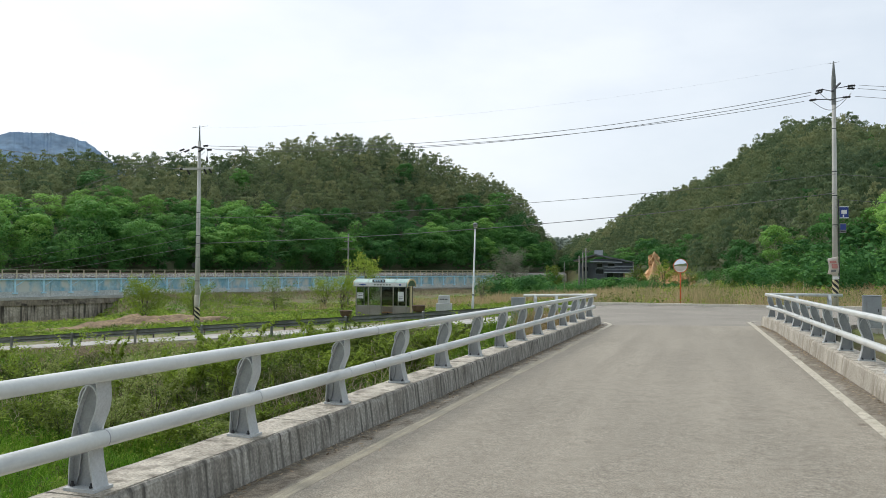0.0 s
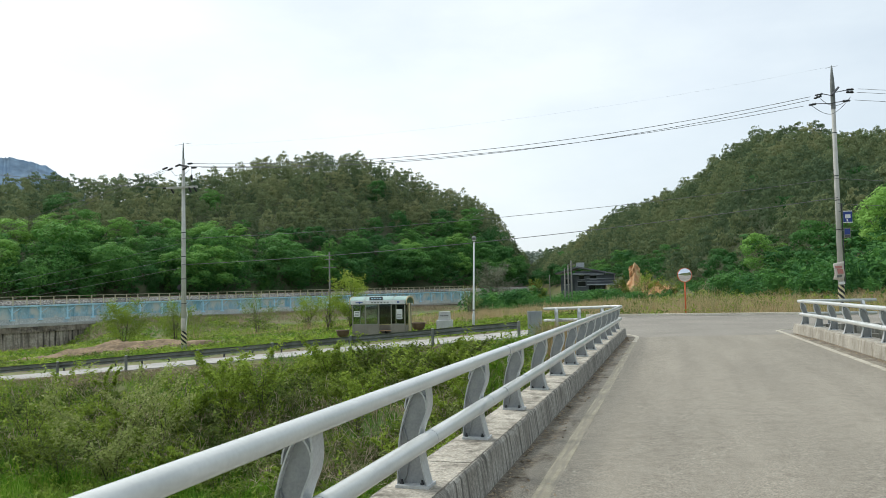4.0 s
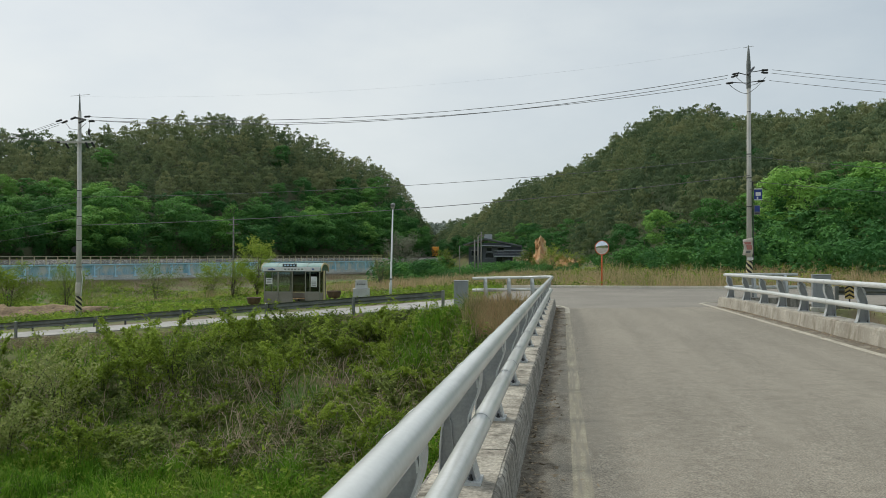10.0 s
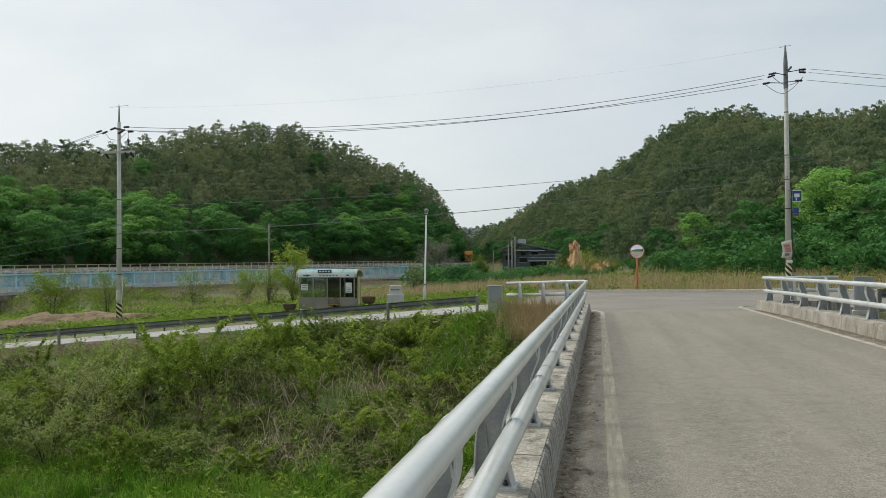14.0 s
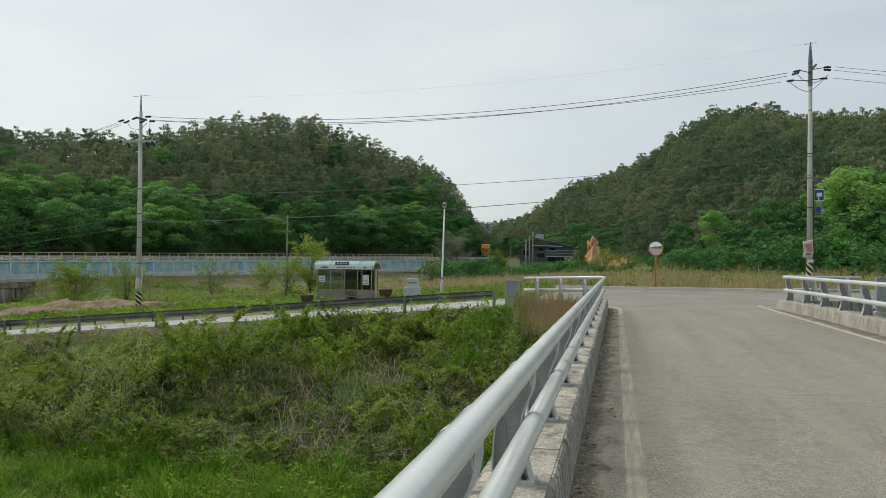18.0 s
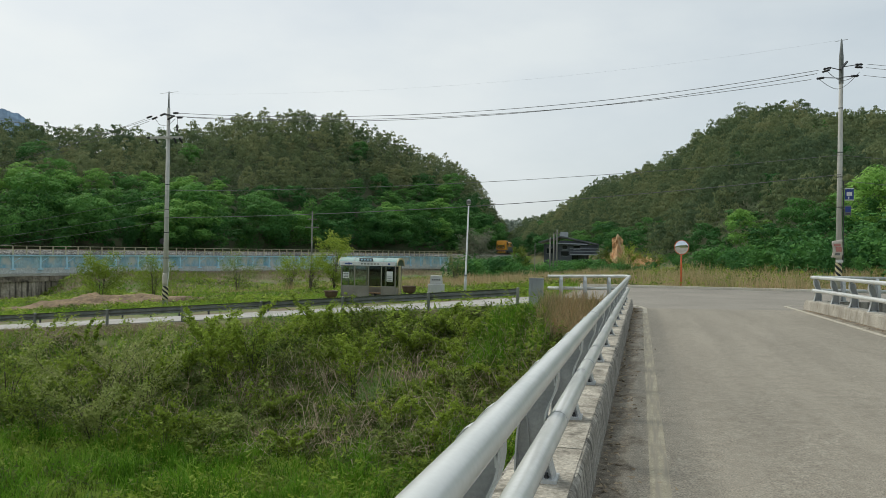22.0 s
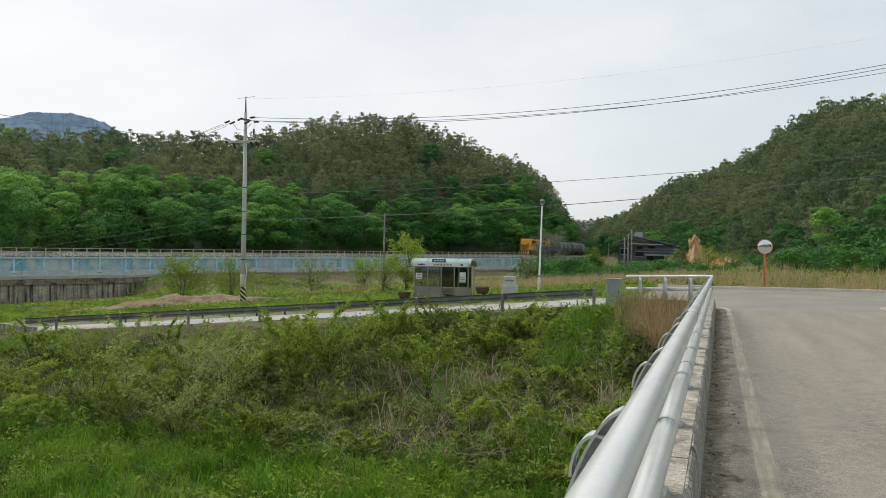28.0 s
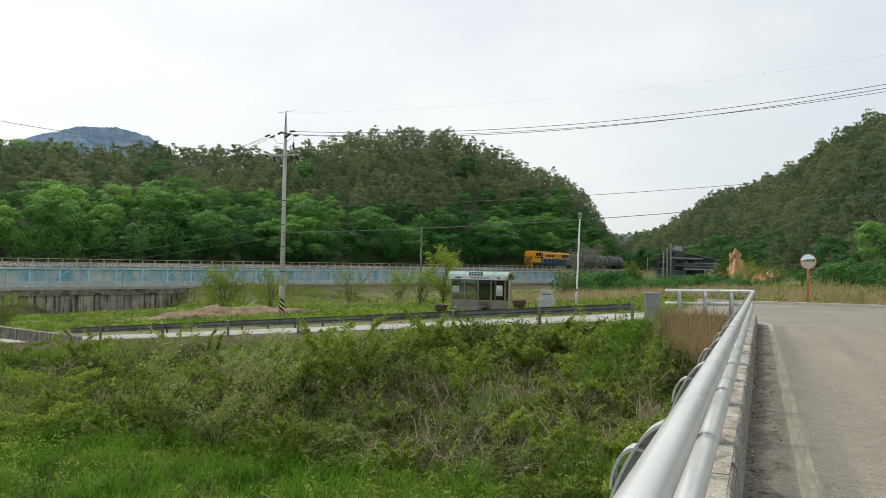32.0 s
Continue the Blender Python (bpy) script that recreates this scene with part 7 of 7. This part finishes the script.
blade_stuff("field_straw", p, np.full(len(p), 0.5), 0.11, 1.0, np.full(len(p), 0.45), M_STRAW, "dry stalks among the grass on the rise", "dead stems", 0.25)
weeds("field_weeds", 4200, -90, -22, 66, 120, lambda x, y: before_wall(x, y) & (patchy(x, y, 0.25, 1) > -0.3), 22, 0.9, 0.6, 0.32, 0.55, M_SHRUB, "low yellow-green weeds on the rise")
weeds("slope_weeds", 2000, -8, 36, 56, 116, lambda x, y: np.hypot(x, y) < 114, 26, 0.8, 0.8, 0.24, 0.35, M_SHRUB, "rough green weeds between the reeds and the hill")
p = scatter(16000, -8, 36, 57, 88, G2, lambda x, y: patchy(x, y, 0.3, 7) > -0.6)
blade_stuff("field_reeds", p, np.full(len(p), 0.7), 0.05, 0.5, np.full(len(p), 0.62), M_REED, "pale dry grass before the hill", "reeds", 0.25)
p = scatter(3000, -3.5, 46, 45.3, 46.6, G2)
blade_stuff("verge_grass", p, np.full(len(p), 0.25), 0.03, 0.6, np.full(len(p), 0.5), M_GRASS, "green tufts along the kerb", "grass", 0.2)
# dead leaves and grit in the gutters of the bridge
n = 2600
yy = 27.0 - 27.0 * G2.uniform(0, 1, n) ** 1.7
side = G2.uniform(0, 1, n) < 0.62
clump = np.sin(yy * 2.1) + np.sin(yy * 5.3 + 1.0)
off = np.abs(G2.normal(0, 0.10, n)) * np.clip(1 + 0.6 * clump, 0.2, 2.2)
xx = np.where(side, 0.175 + off, np.array([right_x(v) for v in yy]) - 0.18 - off)
p = np.stack([xx, yy, np.array([deck_z(a, b) for a, b in zip(xx, yy)]) + 0.006], 1)
q = cards(p, unit(G2.normal(0, 0.25, (n, 3)) + np.array([0, 0, 1.0])), 0.05, 0.03, G2, 0.1, True)
put_stuff("leaf_litter", q, np.repeat(G2.uniform(0, 0.5, n), 3), M_STRAW, "dead leaves and grit lying in the gutters of the bridge", "leaf litter")
# brown leaf litter and weeds right of the bridge
p = scatter(5000, 6.9, 24, 19, 29, G2)
blade_stuff("dead_stems", p, np.full(len(p), 0.3), 0.03, 1.5, np.full(len(p), 0.35), M_STRAW, "dead brown litter on the bank right by the bridge", "dead stems", 0.25)


def shrub(name, x, y, h, w, n, leaf, tint, material, label, category="shrub", stems=7, bare=0.12, group="shrubs on the bank"):
    """A bush of splayed stems with leaves along the shoots."""
    rng = np.random.default_rng(int(abs(x * 131 + y * 17)) + 1)
    n = int(n * 2.0)
    z = gz(x, y) - 0.03
    ob = thing(name, pose(x, y, z), label, category, group)
    tips = []
    for i in range(stems):
        a = 2 * math.pi * (i + rng.uniform(-0.3, 0.3)) / stems
        reach = w * 0.5 * rng.uniform(0.35, 0.95)
        top = h * rng.uniform(0.65, 1.0)
        pts = [(0.04 * math.cos(a), 0.04 * math.sin(a), -0.05), (reach * 0.35 * math.cos(a), reach * 0.35 * math.sin(a), top * 0.45), (reach * math.cos(a), reach * math.sin(a), top)]
        part("stem", tube(pts, [0.007 + 0.004 * h, 0.005 + 0.0025 * h, 0.003], 5), M_BARK, ob)
        tips.append(np.array(pts))
        for s in range(3):
            b = a + rng.uniform(-1.3, 1.3)
            f = rng.uniform(0.3, 0.95)
            st = tips[-1][1] * (1 - f) + tips[-1][2] * f if f > 0.5 else tips[-1][1]
            e = st + np.array([math.cos(b) * w * rng.uniform(0.14, 0.32), math.sin(b) * w * rng.uniform(0.14, 0.32), h * rng.uniform(0.08, 0.26)])
            part("twig", tube([tuple(st), tuple(e)], [0.006 + 0.002 * h, 0.003], 4), M_BARK, ob)
            tips.append(np.array([st, (st + e) / 2, e]))
    k = rng.integers(0, len(tips), n)
    T = np.array(tips)[k]
    u = rng.uniform(bare, 1.05, n)[:, None]
    pts = np.where(u < 0.5, T[:, 0] + (T[:, 1] - T[:, 0]) * u * 2, T[:, 1] + (T[:, 2] - T[:, 1]) * (u - 0.5) * 2)
    pts = pts + rng.normal(0, 0.06, (n, 3)) * np.array([w * 0.75, w * 0.75, h * 0.4])
    pts[:, 2] = np.maximum(pts[:, 2], 0.08)
    nn = unit(rng.normal(0, 0.5, (n, 3)) + np.array([0, 0, 0.8]))
    q = cards(pts, nn, leaf, leaf * 0.6, rng, 0.35, True)
    # leaves get paler with height on the bush
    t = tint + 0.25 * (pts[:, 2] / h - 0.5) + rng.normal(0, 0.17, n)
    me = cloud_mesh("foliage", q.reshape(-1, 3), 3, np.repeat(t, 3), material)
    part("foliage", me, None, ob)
    return ob


BANK_SHRUBS = (
    ("sapling", -21.74, 21.6, 2.7, 1.9, 900, 0.09, 0.45, M_SHRUB, "slender pale green sapling on the lower bank"),
    ("shrub", -15.93, 18.9, 2.8, 2.9, 1400, 0.10, 0.46, M_PALE, "broad pale flowering shrub at the foot of the bank"),
    ("shrub", -15.9, 21.4, 2.5, 1.8, 900, 0.09, 0.5, M_PALE, "pale shrub with whitish blossom on the bank"),
    ("shrub", -18.4, 19.4, 1.8, 2.0, 1100, 0.10, 0.25, M_SHRUB, "dense dark green shrub at the foot of the bank"),
    ("shrub", -25.3, 20.8, 1.5, 3.2, 1300, 0.10, 0.45, M_SHRUB, "low spreading green shrub on the lower bank"),
    ("shrub", -23.2, 18.2, 1.0, 2.2, 800, 0.10, 0.6, M_SHRUB, "low yellow-green shrub in the stream grass"),
    ("shrub", -16.7, 23.9, 2.1, 1.6, 1000, 0.11, 0.55, M_SHRUB, "bright green shrub on the middle of the bank"),
    ("shrub", -15.0, 24.5, 2.3, 1.6, 1100, 0.11, 0.5, M_SHRUB, "bright green shrub on the middle of the bank"),
    ("shrub", -14.05, 25.4, 2.4, 1.8, 1200, 0.11, 0.55, M_SHRUB, "tall green shrub near the bank top"),
    ("shrub", -12.97, 29.4, 1.5, 1.5, 900, 0.10, 0.5, M_SHRUB, "leafy green shrub before the guardrail"),
    ("shrub", -11.4, 30.1, 1.2, 0.9, 500, 0.08, 0.2, M_SHRUB, "dark green shrub against the guardrail"),
    ("shrub", -9.5, 24.3, 1.9, 1.1, 700, 0.11, 0.6, M_SHRUB, "slim bright green shrub on the bank"),
    ("shrub", -7.54, 29.4, 1.4, 1.3, 900, 0.10, 0.45, M_SHRUB, "round green shrub near the bank top"),
    ("shrub", -12.7, 25.5, 1.0, 0.9, 300, 0.07, 0.1, M_PALE, "thin dry shrub with brown stems"),
    ("shrub", -7.4, 22.5, 0.9, 1.1, 500, 0.10, 0.75, M_SHRUB, "small yellow-green shrub on the lower bank"),
    ("shrub", -8.4, 28.1, 0.9, 1.4, 600, 0.10, 0.4, M_SHRUB, "low green shrub near the bank top"),
    ("shrub", -13.8, 21.1, 0.9, 2.2, 900, 0.09, 0.3, M_SHRUB, "low dull green shrub at the foot of the bank"),
    ("shrub", -11.8, 22.7, 0.8, 1.4, 500, 0.10, 0.3, M_SHRUB, "low dark green shrub on the bank"),
    ("shrub", -33.5, 26.0, 1.2, 2.5, 900, 0.11, 0.35, M_SHRUB, "green shrub below the concrete barrier"),
    ("shrub", -28.9, 25.8, 1.3, 1.5, 700, 0.11, 0.4, M_SHRUB, "green shrub on the upper bank"),
    ("shrub", -6.0, 26.2, 0.8, 0.9, 400, 0.10, 0.6, M_SHRUB, "small green shrub beside the reeds"),
    ("shrub", -6.1, 25.1, 0.6, 1.2, 400, 0.09, 0.5, M_SHRUB, "low green shrub beside the reeds"),
    ("shrub", -19.2, 24.5, 1.3, 1.6, 600, 0.10, 0.55, M_PALE, "pale dry-leaved shrub on the bank"),
    ("shrub", -22.5, 24.6, 1.2, 1.8, 700, 0.11, 0.5, M_SHRUB, "green shrub on the upper bank"),
    ("shrub", -27.0, 22.5, 1.2, 2.2, 800, 0.10, 0.5, M_SHRUB, "spreading green shrub on the bank"),
    ("shrub", -10.2, 27.6, 0.9, 1.2, 500, 0.10, 0.35, M_SHRUB, "low green shrub on the bank"),
    ("shrub", -16.9, 27.4, 1.3, 1.3, 700, 0.11, 0.6, M_SHRUB, "bright green shrub by the bank top"),
    ("shrub", -18.3, 29.0, 1.0, 1.2, 500, 0.10, 0.55, M_SHRUB, "bright green shrub below the guardrail"),
    ("shrub", -3.6, 20.6, 1.0, 1.5, 600, 0.10, 0.45, M_SHRUB, "green shrub below the railing"),
    ("shrub", -4.6, 18.2, 0.8, 1.6, 600, 0.10, 0.35, M_SHRUB, "low green shrub below the railing"),
)
for row in BANK_SHRUBS:
    shrub(*row)

SMALL = random.Random(9)
for k in range(34):
    sx = SMALL.uniform(-31, -2.5)
    sy = SMALL.uniform(18.5, bank_edge(sx) - 3.0)
    kind = SMALL.choice(((M_SHRUB, 0.6, "small bright green bush on the river bank"), (M_SHRUB, 0.3, "small dark green bush on the river bank"), (M_SHRUB, 0.45, "small leafy green bush on the river bank"), (M_PALE, 0.25, "small dull olive bush on the river bank")))
    shrub("shrub", sx, float(sy), SMALL.uniform(0.6, 1.4), SMALL.uniform(0.7, 1.5), 420, 0.10, kind[1], kind[0], kind[2], stems=5)

FIELD_TREES = (
    ("young_tree", -27.3, 66.9, 5.9, 4.3, 2000, 0.2, 0.72, M_SHRUB, "bright yellow-green young tree behind the shelter"),
    ("young_tree", -30.8, 69.5, 3.9, 2.6, 420, 0.22, 0.65, M_SHRUB, "yellow-green young tree in the dry grass"),
    ("young_tree", -35.2, 74.5, 4.7, 4.0, 850, 0.22, 0.65, M_SHRUB, "yellow-green young tree in the dry grass"),
    ("young_tree", -44.8, 57.0, 4.8, 4.9, 1500, 0.22, 0.5, M_SHRUB, "green young tree before the railway wall"),
    ("young_tree", -44.2, 63.8, 4.9, 4.0, 900, 0.20, 0.55, M_SHRUB, "thin green young tree before the railway wall"),
    ("young_tree", -42.4, 76.5, 4.9, 5.2, 760, 0.19, 0.42, M_SHRUB, "sparse young tree with bare twigs in the field"),
    ("young_tree", -17.7, 75.2, 3.7, 3.0, 420, 0.13, 0.5, M_PALE, "sparse pale young tree behind the street lamp"),
    ("young_tree", -21.4, 104.0, 7.2, 5.6, 1500, 0.24, 0.8, M_GREYTREE, "grey-leaved tree before the railway"),
    ("young_tree", -15.9, 106.5, 4.0, 3.6, 1300, 0.24, 0.35, M_SHRUB, "dark green tree beside the dark house"),
    ("young_tree", -5.0, 112.5, 3.5, 2.8, 900, 0.22, 0.15, M_SHRUB, "dark green young tree before the bare earth"),
    ("young_tree", -1.3, 112.0, 4.1, 3.4, 700, 0.2, 0.7, M_SHRUB, "yellow-green young tree before the bare earth"),
    ("young_tree", 1.9, 113.0, 3.4, 3.6, 600, 0.18, 0.45, M_SHRUB, "dull green bush before the bare earth"),
    ("young_tree", -3.3, 111.0, 2.3, 2.8, 700, 0.2, 0.2, M_SHRUB, "low dark green bush before the bare earth"),
    ("young_tree", -2.0, 101.0, 2.6, 2.6, 260, 0.15, 0.5, M_PALE, "sparse pale shrub before the bare earth"),
    ("young_tree", -58.0, 45.6, 3.2, 4.2, 1000, 0.16, 0.4, M_SHRUB, "low green tree at the foot of the railway wall"),
    ("young_tree", 22.5, 52.5, 3.4, 2.4, 160, 0.1, 0.6, M_PALE, "nearly bare pale shrub in the verge reeds"),
)


def young_tree(name, x, y, h, w, n, leaf, tint, material, label):
    """A young tree of several stems: forking limbs spread into a rounded, open crown with leaves in loose sprays."""
    rng = np.random.default_rng(int(abs(x * 131 + y * 17)) + 1)
    ob = thing(name, pose(x, y, gz(x, y) - 0.03), label, "tree", "young trees in the field")
    stems = []
    for i in range(5):
        a = 2 * math.pi * (i + rng.uniform(-0.3, 0.3)) / 5
        lean = w * rng.uniform(0.05, 0.16)
        top = h * rng.uniform(0.55, 0.8)
        pts = np.array([(0.03 * math.cos(a), 0.03 * math.sin(a), -0.06), (lean * math.cos(a) * 0.6, lean * math.sin(a) * 0.6, top * 0.45), (lean * math.cos(a) * 1.3, lean * math.sin(a) * 1.3, top)])
        part("stem", tube([tuple(q) for q in pts], [0.012 + 0.006 * h, 0.008 + 0.003 * h, 0.006], 6), M_BARK, ob)
        stems.append(pts)
    k = 30
    d = unit(rng.normal(size=(k, 3)) + np.array([0, 0, 0.25]))
    tips = d * np.array([0.5 * w, 0.5 * w, 0.40 * h]) * rng.uniform(0.55, 1.15, (k, 1)) + np.array([0, 0, 0.58 * h])
    roots = np.empty((k, 3))
    for i in range(k):
        st = stems[rng.integers(0, 5)]
        u = np.clip((tips[i, 2] / h - 0.15) * 0.9, 0.15, 0.9)
        roots[i] = st[0] + (st[1] - st[0]) * u * 2 if u < 0.5 else st[1] + (st[2] - st[1]) * (u - 0.5) * 2
        mid = (roots[i] * 0.5 + tips[i] * 0.5) + np.array([0, 0, -0.03 * h])
        part("limb", tube([tuple(roots[i]), tuple(mid), tuple(tips[i])], [0.008 + 0.002 * h, 0.007, 0.004], 4), M_BARK, ob)
    n = int(n * 3.0)
    which = rng.integers(0, k, n)
    u = rng.uniform(0.35, 1.1, (n, 1)) ** 0.7
    pts = roots[which] + (tips[which] - roots[which]) * u + rng.normal(0, 1, (n, 3)) * np.array([0.055 * w, 0.055 * w, 0.022 * h])
    nn = unit(rng.normal(0, 0.5, (n, 3)) + np.array([0, 0, 0.8]))
    q = cards(pts, nn, leaf * 0.62, leaf * 0.4, rng, 0.3, True)
    # upper leaves are paler, and each limb differs a little
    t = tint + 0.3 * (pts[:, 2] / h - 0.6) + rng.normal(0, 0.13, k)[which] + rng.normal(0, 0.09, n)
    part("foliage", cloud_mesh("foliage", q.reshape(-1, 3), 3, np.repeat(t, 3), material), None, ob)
    return ob


for row in FIELD_TREES:
    young_tree(*row)


def proto_bush(rng, n, card=0.12):
    k = rng.integers(8, 13)
    c = rng.normal(size=(k, 3)) * np.array([0.2, 0.2, 0.0])
    c[:, 2] = rng.uniform(0.12, 0.75, k)
    rad = rng.uniform(0.16, 0.27, k)
    which = rng.integers(0, k, n)
    d = unit(rng.normal(size=(n, 3)) + np.array([0, 0, 0.35]))
    p = c[which] + d * rad[which][:, None] * rng.uniform(0.8, 1.1, (n, 1))
    p[:, 2] = np.maximum(p[:, 2], 0.0)
    nn = unit(d + rng.normal(size=(n, 3)) * 0.35 + np.array([0, 0, 0.3]))
    # the second value is height, tinted on later as light from above
    return cards(p, nn, card, card * 0.75, rng, 0.2, True), np.clip(p[:, 2], 0, 1)


BUSHES = [proto_bush(G2, 420, 0.076) for _ in range(6)]
TALL_BUSH = [proto_bush(G2, 1600, 0.041) for _ in range(6)]


def bush_rows():
    # thicket between the dry grass and the railway
    x = G2.uniform(-22.5, -4, 110)
    y = 88 + G2.uniform(0, 24, 110)
    k = (y < 112) & (x > -0.235 * y)
    x, y = x[k], y[k]
    s = np.stack([x, y, ground_z(x, y)], 1)
    h = np.where(x > -15.5, G2.uniform(1.2, 2.2, len(x)), G2.uniform(1.5, 3.6, len(x)))
    x2, y2 = G2.uniform(-17, 2, 70), G2.uniform(84, 104, 70)
    s = np.concatenate([s, np.stack([x2, y2, ground_z(x2, y2)], 1)])
    x, h = np.concatenate([x, x2]), np.concatenate([h, G2.uniform(0.9, 1.5, 70)])
    forest("thicket", BUSHES, s, h, G2.uniform(-0.15, 0.42, len(x)), G2.uniform(1.0, 1.6, len(x)), M_BROAD, "green thicket between the dry grass and the railway", "bushes")
    # bushes along the foot of the right-hand hill
    az = G2.uniform(-4, 27, 210)
    f, _c = hill_edges(az)
    r = f + G2.uniform(-22, 8, 210)
    r = np.maximum(r, 58)
    x, y = EYE[0] + r * np.sin(np.radians(az)), EYE[1] + r * np.cos(np.radians(az))
    k = ~((x < 3.4) & (x > -8.0) & (y > 90))
    x, y, r, az = x[k], y[k], r[k], az[k]
    s = np.stack([x, y, ground_z(x, y) - 0.2], 1)
    h = np.where(az > 10, G2.uniform(1.8, 4.6, len(x)), np.where(az < 4, G2.uniform(1.0, 2.2, len(x)), G2.uniform(1.2, 3.6, len(x))))
    forest("thicket", BUSHES, s, h, G2.uniform(-0.15, 0.4, len(x)), G2.uniform(0.9, 1.4, len(x)), M_BROAD, "bright green bushes along the foot of the hill", "bushes")
    # trees right behind the railway, leafy to the ground
    ss = np.arange(-170, 70, 4.6)
    pts = []
    for s0 in ss:
        for sd in (-8.0, -12.5):
            px, py, _h2 = track_at(s0 + G2.uniform(-1.5, 1.5), sd + G2.uniform(-1.2, 1.2))
            pts.append((px, py, gz(px, py) - 0.4))
    pts = np.array(pts)
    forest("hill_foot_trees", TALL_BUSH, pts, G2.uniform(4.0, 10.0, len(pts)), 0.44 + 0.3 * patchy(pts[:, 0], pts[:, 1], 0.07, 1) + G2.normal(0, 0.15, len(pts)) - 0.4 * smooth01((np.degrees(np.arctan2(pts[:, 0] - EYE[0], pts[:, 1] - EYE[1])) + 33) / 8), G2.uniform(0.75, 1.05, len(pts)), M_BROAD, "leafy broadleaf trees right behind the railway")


bush_rows()


# ---------- what moves ----------
TRAIN_S = ((0, 206), (4, 178), (8, 151), (12, 123.5), (16, 96), (19, 75), (20, 68), (21, 60.5), (22, 53.5), (23, 47.0), (25, 34.5), (27, 21.5), (28, 15.0), (29, 10.4), (30, 6.9), (31, 3.5), (32, 0))


def train_rows(offset, length):
    rows = []
    for t, s in TRAIN_S:
        s += offset
        a, b = track_at(s), track_at(s + length)
        turn = math.degrees(math.atan2(b[1] - a[1], b[0] - a[0]))
        rows.append((t, pose(a[0], a[1], rail_z(s), 0, 0, turn)))
    return rows


def motions():
    walk(LOCO, train_rows(0, 17.5))
    for k, w in enumerate(TANKS):
        walk(w, train_rows(18.3 + 13.9 * k, 13.4))


motions()
